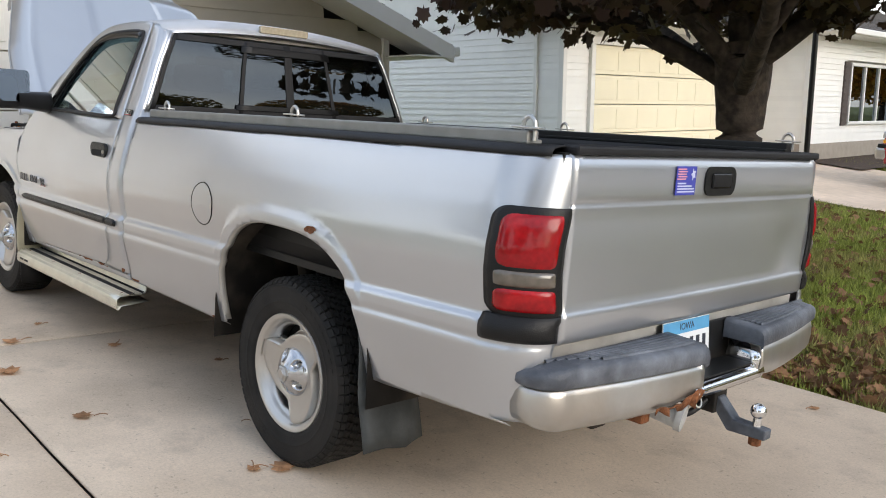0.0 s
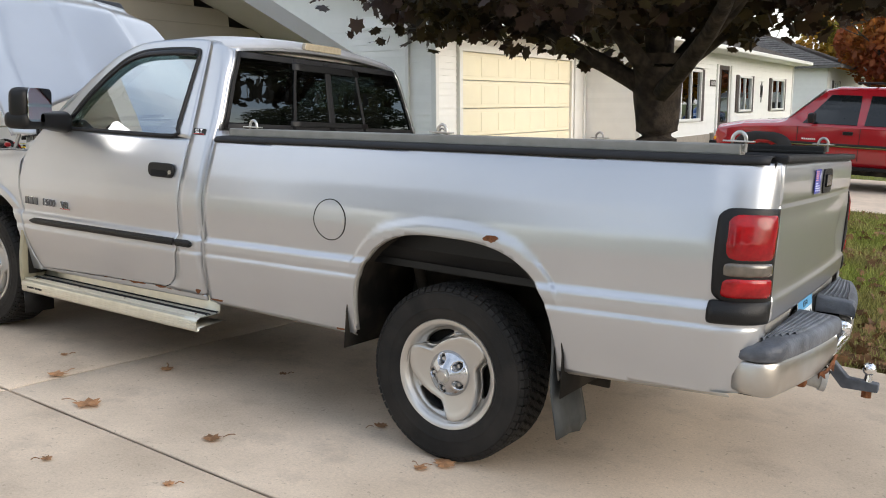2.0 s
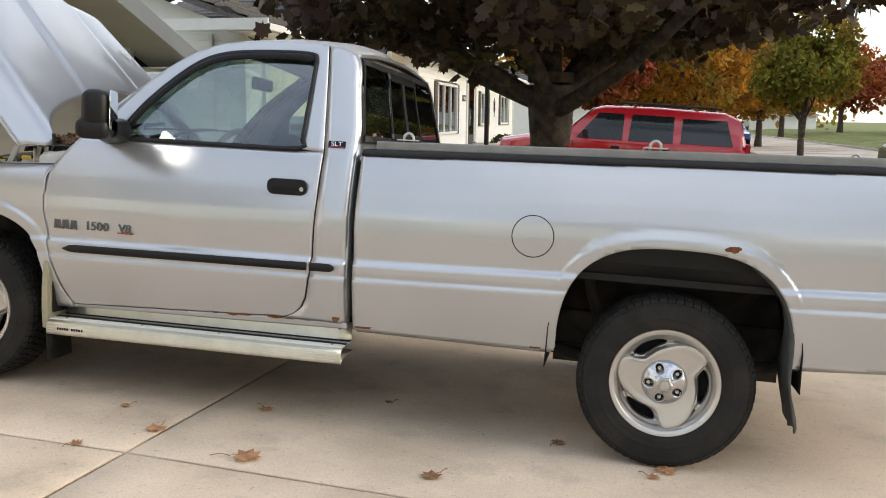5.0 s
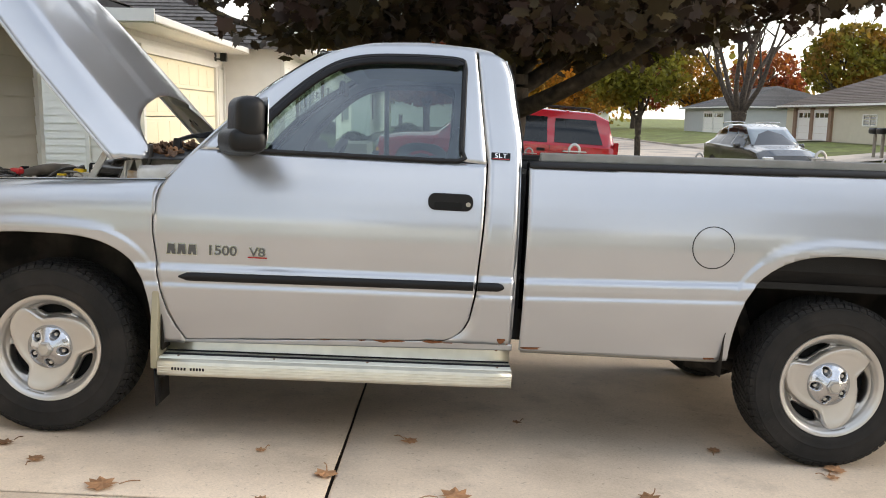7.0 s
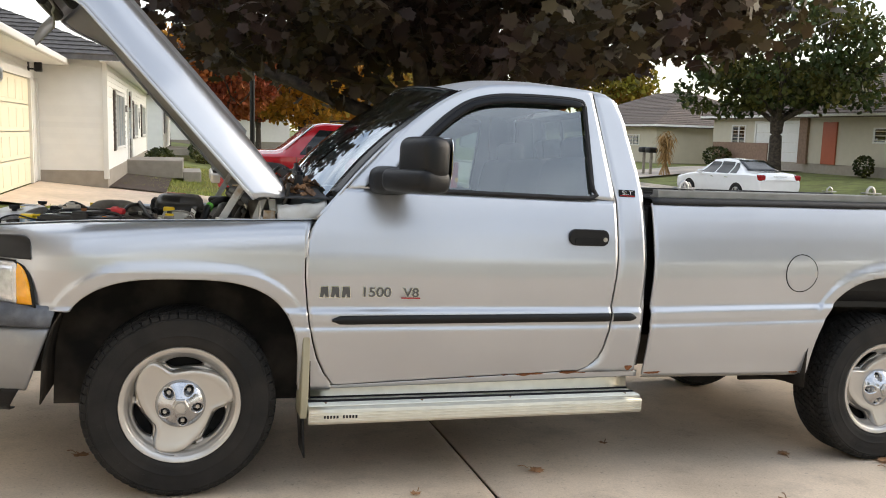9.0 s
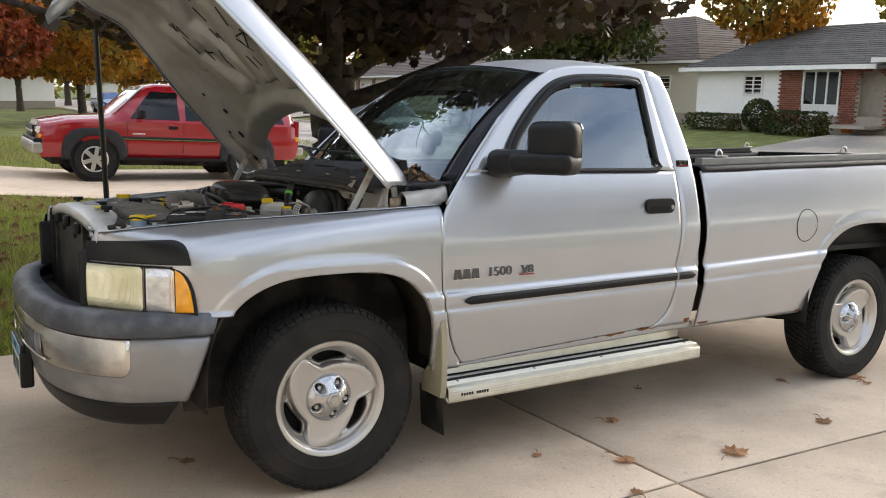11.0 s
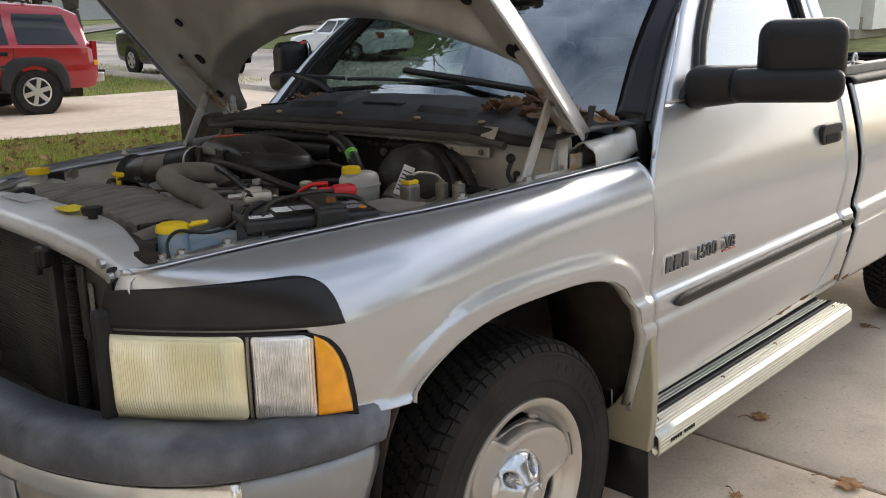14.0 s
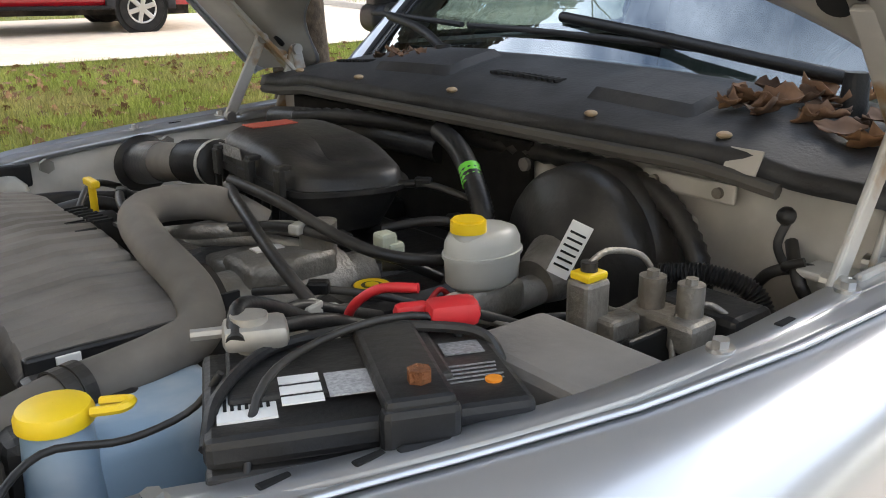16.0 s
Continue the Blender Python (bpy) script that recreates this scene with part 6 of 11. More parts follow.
# ---- front end: core support, radiator, lamps, bumper ----
g = []
for y in np.linspace(-0.64, 0.64, 50):
    c = 1 - (abs(y) / 0.64) ** 3
    x0 = -0.803
    e = smoothstep(0.40, 0.64, abs(y))
    sc = 1 - 0.48 * smoothstep(0.28, 0.62, abs(y))
    g.append([(x0 + dx * (sc if dx > 0.02 else 1), y, z + core_rise(y) * (0.4 if z < 1.0 else 1.0)) for dx, z in ((-0.002, 1.010), (-0.006, 1.026), (-0.003, 1.042), (0.012, 1.052), (0.05, 1.053), (0.075, 1.058), (0.115, 1.057), (0.130, 1.050), (0.134, 1.02))])
cs = sheet("core_support", g, CORE, truck, "dull silver upper core support", thick=0.004, sharp=50, out=(0, 0, 1))
part("warning_label", boxes(((-0.715, -0.21, 1.0655 + core_rise(-0.19)), (0.05, 0.085, 0.002))), mat("yellow_label", (0.72, 0.58, 0.02), 0.5, vary=0.08, vscale=60), cs, "yellow warning label")
part("grey_label", boxes(((-0.715, 0.06, 1.0595 + core_rise(0.06)), (0.055, 0.15, 0.002))), mat("grey_label", (0.42, 0.42, 0.42), 0.5, vary=0.12, vscale=80), cs, "worn printed label")
for y in (-0.30, 0.42):
    bm = bmesh.new()
    zc = core_rise(y)
    cyl(bm, (-0.71, y, 1.052 + zc), (-0.71, y, 1.068 + zc), 0.010)
    cyl(bm, (-0.71, y, 1.066 + zc), (-0.71, y, 1.082 + zc), 0.020, 0.023)
    part("rubber_stop", bm, BLACK_TRIM, cs, "black rubber hood stop", smooth=True)
for y in (-0.30, -0.02, 0.22):
    part("bracket", boxes(((-0.822, y, 1.005 + core_rise(y) * 0.7), (0.024, 0.040, 0.045), 0.008), ((-0.830, y + 0.012, 0.992 + core_rise(y) * 0.7), (0.014, 0.018, 0.05), 0.004)), BLACK_PLASTIC, cs)
for y, z in ((-0.59, 1.03), (-0.56, 1.052)):
    bm = bmesh.new()
    cyl(bm, (-0.822, y, z), (-0.812, y, z), 0.010, seg=12)
    part("support_bolt", bm, CHROME_WORN, cs)
ENG_BLACK = mat("bay_black", (0.014, 0.014, 0.0145), 0.42, spec=0.45, vary=0.3, vscale=14, second=(0.040, 0.037, 0.033), sscale=8, bump=0.12, bscale=90)
COND = mat("condenser_fins", (0.042, 0.040, 0.039), 0.6, 0.3, vary=0.25, vscale=200, second=(0.080, 0.074, 0.066), sscale=5)
cond = new("condenser")
cond.parent = truck
tagged(cond, "dusty black condenser with fins")
part("fin_pack", boxes(((-0.772, 0.13, 0.835), (0.025, 0.78, 0.43))), COND, cond)
for k in range(56):
    part("condenser_tube", boxes(((-0.7855, 0.13, 0.625 + 0.0076 * k), (0.003, 0.76, 0.0030))), COND, cond)
for y in (-0.265, 0.525):
    part("condenser_bar", boxes(((-0.787, y, 0.835), (0.026, 0.022, 0.44), 0.004)), ENG_BLACK, cond)
part("tank_edge", boxes(((-0.7885, 0.15, 0.86), (0.001, 0.006, 0.36))), mat("grey_streak", (0.10, 0.10, 0.10), 0.6, vary=0.5, vscale=40), cond, "pale vertical streak on the fins")
bm = bmesh.new()
tube(bm, [(-0.772, -0.305, 0.62 + 0.01 * k) for k in range(45)], 0.013, n=140, seg=10, ribs=0.004)
part("side_loom", bm, ENG_BLACK, cond, "black corrugated loom beside the condenser", smooth=True, sharp=80)
part("side_baffle", boxes(((-0.765, -0.41, 0.84), (0.012, 0.15, 0.44), 0.005), ((-0.772, -0.36, 0.93), (0.016, 0.03, 0.16), 0.005)), ENG_BLACK, cond)
part("radiator", boxes(((-0.70, 0, 0.83), (0.05, 1.0, 0.46), 0.01)), UNDER, truck)
for s in (-1, 1):
    part("lamp_panel", boxes(((-0.735, s * 0.47, 0.84), (0.05, 0.30, 0.44), 0.01)), UNDER, truck)
    part("side_seal", boxes(((-0.80, s * 0.575, 0.865), (0.03, 0.022, 0.36), 0.008)), BLACK_TRIM, truck)
    part("lamp_can", boxes(((-0.800, s * 0.592, 0.872), (0.125, 0.026, 0.215), 0.012), ((-0.755, s * 0.600, 0.965), (0.06, 0.03, 0.05), 0.008)), BLACK_TRIM, truck, "black side of the lamp housing")
    part("fender_nose", boxes(((-0.79, s * 0.60, 0.99), (0.05, 0.02, 0.08), 0.008)), UNDER, truck)
part("barcode_label", boxes(((-0.7745, -0.400, 0.935), (0.002, 0.020, 0.085))), mat("grey_print_label", (0.16, 0.16, 0.155), 0.6, vary=0.6, vscale=160), truck, "worn printed label")
part("lower_air_dam", boxes(((-0.72, 0, 0.60), (0.16, 1.1, 0.05), 0.02)), UNDER, truck)

nose_in = [(-a, b) for a, b in curve2([(0.42, 0.943), (0.56, 0.902), (0.673, 0.812), (0.76, 0.710), (0.83, 0.605), (0.85, 0.57)], 80)]


def nose_pt(u):
    """Point on the nose's plan curve, u from 0 (side) to 1 (middle)."""
    i = min(int(u * 79), 78)
    f = u * 79 - i
    return (nose_in[i][0] + (nose_in[i + 1][0] - nose_in[i][0]) * f, nose_in[i][1] + (nose_in[i + 1][1] - nose_in[i][1]) * f)


def head_lamp(s):
    def outer(z):
        """Where the lamp's rounded outer end lies along the nose at height z."""
        return interp(z, [(0.76, 0.156), (0.80, 0.160), (0.85, 0.170), (0.88, 0.182), (0.90, 0.196), (0.915, 0.214), (0.926, 0.240), (0.933, 0.275), (0.938, 0.33)])

    def skin(name, u0, u1, z0, z1, out, material, parent, label="", slant1=0.0, n=22, nz=13, flute=0.0, corner=0.0, end=None):
        rows = []
        for j in range(nz):
            f = j / (nz - 1)
            row = []
            for k in range(n):
                h = k / (n - 1)
                lo_u = u0 if end is None else max(u0, outer(z0 + (z1 - z0) * f) + end)
                u = lo_u + (u1 + slant1 * f - lo_u) * h
                x, y = nose_pt(min(max(u, 0), 1))
                x2, y2 = nose_pt(min(max(u + 0.01, 0), 1))
                t = Vector((x2 - x, y2 - y, 0))
                nrm = Vector((-abs(t.y), abs(t.x), 0)).normalized() if t.length else Vector((-1, 0, 0))
                edge = min(1, 5 * f, 5 * (1 - f)) * min(1, 7 * h, 7 * (1 - h))
                o = out * (0.3 + 0.7 * edge) + flute * (k % 2) * edge
                zc = z0 + (z1 - z0) * f
                if corner:
                    arc = min(h, 1 - h) * abs(u1 - u0) * 0.62
                    if arc < corner:
                        cut = corner - math.sqrt(max(0.0, corner ** 2 - (corner - arc) ** 2))
                        zc = min(max(zc, z0 + cut), z1 - cut)
                row.append((x + nrm.x * o, s * (y + nrm.y * o), zc))
            rows.append(row)
        return sheet(name, rows, material, parent, label, thick=0.003, out=(0, s, 0), sharp=8 if flute > 0.001 else None)
    lamp = skin("headlamp", 0.14, 0.885, 0.762, 0.937, 0.002, BLACK_PLASTIC, truck, "headlamp and indicator in a black surround", end=-0.006, n=40, nz=25)
    skin("main_lens", 0.42, 0.835, 0.770, 0.932, 0.018, FOG_LENS, lamp, "fluted yellowed headlamp lens", n=110, flute=0.0016, corner=0.016)
    skin("lamp_divider", 0.408, 0.418, 0.766, 0.930, 0.010, SMOKE_LENS, lamp)
    skin("corner_lens", 0.252, 0.405, 0.772, 0.930, 0.015, CLEAR_LENS, lamp, "clear fluted indicator lens", n=48, nz=19, flute=0.0036, corner=0.008, end=0.008)
    skin("amber_lens", 0.160, 0.251, 0.774, 0.926, 0.015, AMBER_LENS, lamp, "amber side marker lens", n=20, nz=25, flute=0.0008, end=0.008)
    # black protective film above the lamp
    rows = []
    for f in np.linspace(0, 1, 12):
        row = []
        for h in np.linspace(0, 1, 60) ** 1.7:
            u = 0.170 + 0.715 * h + 0.015 * f * (1 - h) ** 4
            cx, cy = nose_pt(u)
            p0 = Vector((cx, s * cy, 0.940))
            xin = max(cx + 0.02, -0.81)
            p2 = Vector((xin, s * -interp(xin, INNER_EDGE), interp(xin, FENDER_TOP)))
            p1 = Vector((p0.x * 0.7 + p2.x * 0.3, p0.y * 0.85 + p2.y * 0.15, p2.z * 0.97 + 0.03 * p0.z))
            reach = 0.46 * (0.50 + 0.50 * math.sqrt(max(0.0, 1 - max(0, 1 - h / 0.13) ** 2)))
            t = max(0.0, f * reach)
            q = p0 * (1 - t) ** 2 + p1 * 2 * t * (1 - t) + p2 * t * t
            out = Vector((q.x + 0.3, q.y - s * 0.3, (q.z - 0.8) * 0.6)).normalized()
            row.append(tuple(q + Vector((-0.003, s * 0.003, 0.0025))))
        rows.append(row)
    sheet("nose_film", rows, BRA, truck, "black vinyl film over the fender's nose", thick=0.0015, out=(0, s, 0))


for s in (-1, 1):
    head_lamp(s)

# front bumper
BUMPER_CHROME = mat("tarnished_chrome", (0.62, 0.605, 0.58), 0.20, 1.0, vary=0.14, vscale=9, second=(0.40, 0.39, 0.37), sscale=5, bump=0.05, bscale=60)
BP = [(p[0], p[1]) for p in smooth_line([(-1.012, 0.0, 0), (-1.005, 0.25, 0), (-0.97, 0.50, 0), (-0.89, 0.70, 0), (-0.77, 0.835, 0), (-0.60, 0.905, 0), (-0.43, 0.925, 0)], 60)]
fb = new("front_bumper")
fb.parent = truck
tagged(fb, "grey-painted and chromed front bumper with a rubber top")


def bp_at(u):
    """Point of the bumper's plan curve at a fractional index."""
    i = min(max(int(u), 0), 58)
    f = u - i
    return BP[i][0] + (BP[i + 1][0] - BP[i][0]) * f, BP[i][1] + (BP[i + 1][1] - BP[i][1]) * f


def bumper_end(z):
    """Index at which the bumper's raked end lies at height z."""
    xe = interp(z, [(0.35, -0.63), (0.404, -0.60), (0.461, -0.553), (0.69, -0.473), (0.77, -0.452)])
    return float(np.interp(xe, [p[0] for p in BP], range(60)))


def bumper_band(name, prof, material, i0=0, i1=59, label="", sides=(-1, 1), thick=0.006, rounded=0.0):
    for s in sides:
        rows = []
        for i in range(i0, i1 + 1):
            row = []
            zlo = min(z for _, z in prof)
            for o, z in prof:
                last = bumper_end(z)
                if rounded:
                    last = 59 - 5.5 * (1 - math.sqrt(max(0.0, 1 - max(0.0, 1 - (z - zlo) / rounded) ** 2)))
                u = i if i < 30 else 30 + (i - 30) * (last - 30) / 29
                x, y = bp_at(u)
                x2, y2 = bp_at(min(u + 0.6, 59))
                x1, y1 = bp_at(max(u - 0.6, 0))
                t = Vector((x2 - x1, y2 - y1, 0)).normalized()
                row.append((x - t.y * o, s * (y + t.x * o), z))
            rows.append(row)
        sheet(name, rows, material, fb, label, thick=thick, out=(-1, s, 0.2))


bumper_band("bumper_cap", [(-0.10, 0.772), (-0.04, 0.775), (-0.008, 0.770), (0.008, 0.752), (0.012, 0.725), (0.008, 0.698), (-0.004, 0.688)], BUMPER_RUBBER, label="weathered dark rubber bumper cap")
bumper_band("bumper_skin", [(-0.018, 0.690), (-0.009, 0.684), (-0.001, 0.668), (0.001, 0.64), (-0.004, 0.56), (-0.014, 0.50), (-0.030, 0.452), (-0.045, 0.440)], BUMPER_GREY, label="grey-painted bumper skin with scuffs")
bumper_band("chrome_wrap", [(-0.013, 0.691), (-0.004, 0.685), (0.0045, 0.668), (0.0065, 0.64), (0.003, 0.60), (0.002, 0.585), (0.001, 0.57), (0.0, 0.56), (-0.001, 0.553), (-0.004, 0.548)], BUMPER_CHROME, 0, 41, label="tarnished chrome facing", rounded=0.05)
bumper_band("bumper_groove", [(0.003, 0.640), (0.009, 0.634), (0.003, 0.628)], CHROME_WORN, 0, 13, thick=0.003)
bumper_band("lower_valance", [(-0.036, 0.446), (-0.040, 0.43), (-0.060, 0.375), (-0.085, 0.352), (-0.12, 0.350)], BLACK_PLASTIC, 0, 57, label="black plastic lower valance")
bumper_band("air_slot", [(0.0085, 0.652), (0.0080, 0.60), (0.0060, 0.572)], BUMPER_RUBBER, 7, 15, thick=0.002)
bumper_band("slot_return", [(0.0090, 0.652), (0.0085, 0.60), (0.0065, 0.572)], BUMPER_GREY, 15, 18, thick=0.002)
bumper_band("slot_lip", [(0.007, 0.572), (0.013, 0.566), (0.006, 0.560)], CHROME, 5, 20, thick=0.003)
part("bumper_beam", boxes(((-0.86, 0, 0.62), (0.10, 1.1, 0.16), 0.02)), UNDER, fb)
part("plate_bracket", boxes(((-1.024, -0.04, 0.475), (0.020, 0.34, 0.17), 0.01), ((-1.014, -0.205, 0.46), (0.05, 0.03, 0.15), 0.01)), BLACK_PLASTIC, fb)
number_plate(Matrix.Translation((-1.037, -0.04, 0.480)) @ Matrix.Rotation(radians(-90), 4, "Z") @ Matrix.Rotation(radians(90), 4, "X"), "white and blue front plate")

# ---- hood, propped open on its hinges ----
HP = radians(47.3)
ha, hn = Vector((-math.cos(HP), 0, math.sin(HP))), Vector((math.sin(HP), 0, math.cos(HP)))
H0 = Vector((0.383, 0, 1.246))
HOOD_W = [(0.0, 0.872), (0.3, 0.855), (0.6, 0.822), (0.9, 0.745), (1.1, 0.690), (1.28, 0.615)]
HLEN = 1.30


def hood_start(y):
    """Where the hood's arched rear edge lies along the hood, at y."""
    q = min(1.0, abs(y) / 0.77)
    return 0.30 * (1 - q ** 1.7) ** 0.5 - 0.026 * smoothstep(0.95, 1.0, q) + 0.075 * smoothstep(0.80, 0.872, abs(y))


def hood_c(a, y):
    """Height of the outer skin over the hood's plane; its sides roll down."""
    w = interp(a, HOOD_W)
    e = abs(y) / w
    c = 0.065 * (1 - e ** 2) + 0.018 * (1 - smoothstep(0.30, 0.36, abs(y) / (0.75 + 0.25 * (1 - a))))
    c -= 0.118 * max(0.0, (e - 0.84) / 0.16) ** 1.8
    c -= 0.10 * smoothstep(1.02, 1.30, a)
    return c


def hood_pt(a, y, dc=0.0):
    p = H0 + ha * a + hn * (hood_c(a, y) + dc)
    return (p.x, y, p.z)


hood = new("hood")
hood.parent = truck
tagged(hood, "raised silver hood with a ribbed inner panel")
cols = sorted({round(float(v), 4) for v in list(np.linspace(-1, 1, 61)) + list(np.linspace(-1, -0.86, 14)) + list(np.linspace(0.86, 1, 14))})
g = []
for v in cols:
    col = []
    for f in np.linspace(0, 1, 40):
        a = HLEN * f
        for _ in range(3):
            y = v * interp(a, HOOD_W)
            a0 = hood_start(y)
            a = a0 + (HLEN - a0) * f
        col.append(hood_pt(a, v * interp(a, HOOD_W)))
    g.append(col)
sheet("outer_skin", g, SILVER, hood, "silver outer hood skin", thick=0.003, out=hn)
INNER = mat("hood_inner_paint", (0.40, 0.39, 0.36), 0.45, 0.25, vary=0.12, vscale=6, second=(0.30, 0.285, 0.25), sscale=4)


def rib_depth(a, y):
    """Pressed ribs and hollows of the inner panel."""
    e = abs(y) / interp(a, HOOD_W)
    edge = max(smoothstep(0.70, 0.80, e), 1 - smoothstep(0.10, 0.17, a - hood_start(y)), smoothstep(1.14, 1.20, a))
    d = 0.0
    for y0, a0, y1, a1 in ((0.0, 0.55, 0.0, 1.2), (0.10, 0.56, 0.48, 1.2), (0.30, 0.52, 0.60, 0.95), (0.05, 1.2, 0.50, 0.70)):
        px, py = a1 - a0, y1 - y0
        t = max(0, min(1, ((a - a0) * px + (abs(y) - y0) * py) / (px * px + py * py)))
        dist = math.hypot(a - a0 - t * px, abs(y) - y0 - t * py)
        d = max(d, 1 - smoothstep(0.035, 0.060, dist))
    return max(edge, d)


g = []
for v in np.linspace(-0.985, 0.985, 110):
    col = []
    for f in np.linspace(0, 1, 90):
        a = HLEN * f
        for _ in range(3):
            a0 = hood_start(v * interp(a, HOOD_W)) + 0.004
            a = a0 + (HLEN - 0.02 - a0) * f
        y = v * interp(a, HOOD_W)
        r = rib_depth(a, y)
        fold = min(1.0, 12 * min(f, 1 - f), 14 * (1 - abs(v)))
        col.append(hood_pt(a, y, -0.006 - (0.012 + 0.038 * r) * fold))
    g.append(col)
sheet("inner_panel", g, INNER, hood, "grey pressed inner hood panel")
rng = random.Random(7)
for k in range(34):
    sgn = -1 if k % 2 else 1
    a = rng.uniform(0.60, 1.15)
    y = sgn * rng.uniform(0.06, 0.55)
    c = hood_c(a, y) - 0.0565 + (0.030 if rib_depth(a, y) < 0.5 else 0)
    m = Matrix.Translation(H0 + ha * a + hn * c + Vector((0, y, 0))) @ Matrix.Rotation(radians(-(90 - 47) - 90), 4, "Y") @ Matrix.Rotation(rng.choice((0.3, -0.3, 0.8, -0.8, 1.5)) * sgn, 4, "Z")
    bm = bmesh.new()
    box(bm, (0, 0, 0), (rng.uniform(0.05, 0.12), 0.008, 0.004), 0.0015, m)
    part("panel_slot", bm, DARK, hood)
HINGE = mat("hinge_steel", (0.42, 0.41, 0.38), 0.5, 0.35, vary=0.15, vscale=14, second=(0.26, 0.17, 0.09), sscale=14, lo=0.52, hi=0.66)
for s in (-1, 1):
    for a, y, r in ((0.10, 0.765, 0.016), (0.26, 0.72, 0.022), (0.42, 0.66, 0.016), (0.30, 0.77, 0.010), (0.55, 0.72, 0.010)):
        c = hood_c(a, y) - 0.056
        p = H0 + ha * a + hn * c + Vector((0, s * y, 0))
        bm = bmesh.new()
        cyl(bm, p - hn * 0.004, p + hn * 0.002, r, seg=18)
        part("panel_hole", bm, DARK, hood)
    # side return of the skin
    g = [[hood_pt(a, s * interp(a, HOOD_W) * 1.0, dc) for dc in (0.0, -0.006, -0.012)] for a in np.linspace(0.05, HLEN, 24)]
    sheet("side_return", g, SILVER, hood, thick=0.003)
    # hinge arms
    hin = new("hood_hinge")
    hin.parent = truck
    tagged(hin, "grey steel hood hinge")
    y = s * 0.785
    part("hinge_plate", boxes(((0.255, s * 0.800, 1.066), (0.20, 0.012, 0.105), 0.006), ((0.325, s * 0.802, 1.105), (0.05, 0.010, 0.10), 0.004)), HINGE, hin)
    part("hinge_foot", boxes(((0.235, s * 0.782, 1.03), (0.24, 0.05, 0.012), 0.004)), HINGE, hin)
    top = H0 + Vector((0, y, 0))
    for p0, p1 in (((0.135, y, 1.105), (0.238, y, 1.292)), ((0.265, y - s * 0.014, 1.095), (0.322, y - s * 0.014, 1.262)), ((0.322, y - s * 0.02, 1.262), (0.345, y - s * 0.02, 1.150)), ((0.305, y, 1.236), (0.238, y, 1.292))):
        d = Vector(p1) - Vector(p0)
        m = Matrix.Translation((Vector(p0) + Vector(p1)) / 2) @ d.to_track_quat("Z", "Y").to_matrix().to_4x4()
        bm = bmesh.new()
        box(bm, (0, 0, 0), (0.010, 0.030, d.length + 0.02), 0.004, m)
        part("hinge_arm", bm, HINGE, hin)
        for q in (p0, p1):
            bm = bmesh.new()
            cyl(bm, Vector(q) - Vector((0, 0.014, 0)), Vector(q) + Vector((0, 0.014, 0)), 0.013, seg=14)
            part("hinge_pin", bm, CHROME_WORN, hin)
    for x, z in ((0.16, 1.10), (0.20, 1.06), (0.29, 1.12), (0.30, 1.06), (0.34, 1.09)):
        bm = bmesh.new()
        cyl(bm, (x, s * 0.793, z), (x, s * 0.785, z), 0.011, seg=6)
        part("hinge_bolt", bm, CHROME_WORN, hin)
    m = Matrix.Translation(top + ha * 0.15 - hn * 0.075) @ Matrix.Rotation(HP - math.pi / 2 + math.pi / 2, 4, "Y")
    bm = bmesh.new()
    box(bm, (0, 0, 0), (0.28, 0.05, 0.010), 0.003, m)
    part("hinge_bracket", bm, HINGE, hin)
# grille shell and nose of the hood
g = []
for v in np.linspace(-1, 1, 31):
    y = v * 0.615
    p = Vector(hood_pt(HLEN, y))
    g.append([tuple(p), tuple(p + ha * 0.035 - hn * 0.03), tuple(p + ha * 0.045 - hn * 0.10), tuple(p + ha * 0.02 - hn * 0.17), tuple(p - ha * 0.02 - hn * 0.19)])
sheet("hood_nose", g, SILVER, hood, thick=0.008, out=ha)
for y in (-0.30, 0.30):
    for k in range(2):
        c = Vector(hood_pt(HLEN, y)) + ha * 0.04 - hn * (0.07 + 0.10 * k)
        bm = bmesh.new()
        m = Matrix.Translation(c) @ Matrix.Rotation(radians(44), 4, "Y")
        box(bm, (0, 0, 0), (0.10, 0.50, 0.06), 0.02, m)
        part("grille_insert", bm, BLACK_PLASTIC, hood)


# ---- engine bay contents ----
ENG_DUST = mat("dusty_plastic", (0.15, 0.138, 0.123), 0.75, spec=0.25, vary=0.2, vscale=10, second=(0.21, 0.194, 0.173), sscale=4, bump=0.15, bscale=80)
HOSE = mat("dusty_hose", (0.105, 0.095, 0.082), 0.8, vary=0.2, vscale=14, second=(0.17, 0.155, 0.135), sscale=6)
CAST = mat("cast_alloy", (0.30, 0.285, 0.26), 0.5, 0.6, vary=0.25, vscale=20, bump=0.3, bscale=120, second=(0.19, 0.17, 0.14), sscale=8)
YELLOW = mat("yellow_plastic", (0.80, 0.55, 0.015), 0.4, vary=0.06, vscale=30)
RED_PL = mat("red_plastic", (0.55, 0.025, 0.03), 0.4, vary=0.1, vscale=30)
TRANS = mat("milky_plastic", (0.44, 0.44, 0.405), 0.35, vary=0.06, vscale=12, second=(0.33, 0.325, 0.29), sscale=6)
BLUE_FLUID = mat("bottle_blue_plastic", (0.46, 0.51, 0.54), 0.35, vary=0.08, vscale=8, second=(0.24, 0.34, 0.44), sscale=5, lo=0.45, hi=0.6)
LABEL_W = mat("white_label", (0.70, 0.70, 0.68), 0.5, vary=0.04)
GREEN_TAPE = mat("green_tape", (0.16, 0.62, 0.06), 0.5)

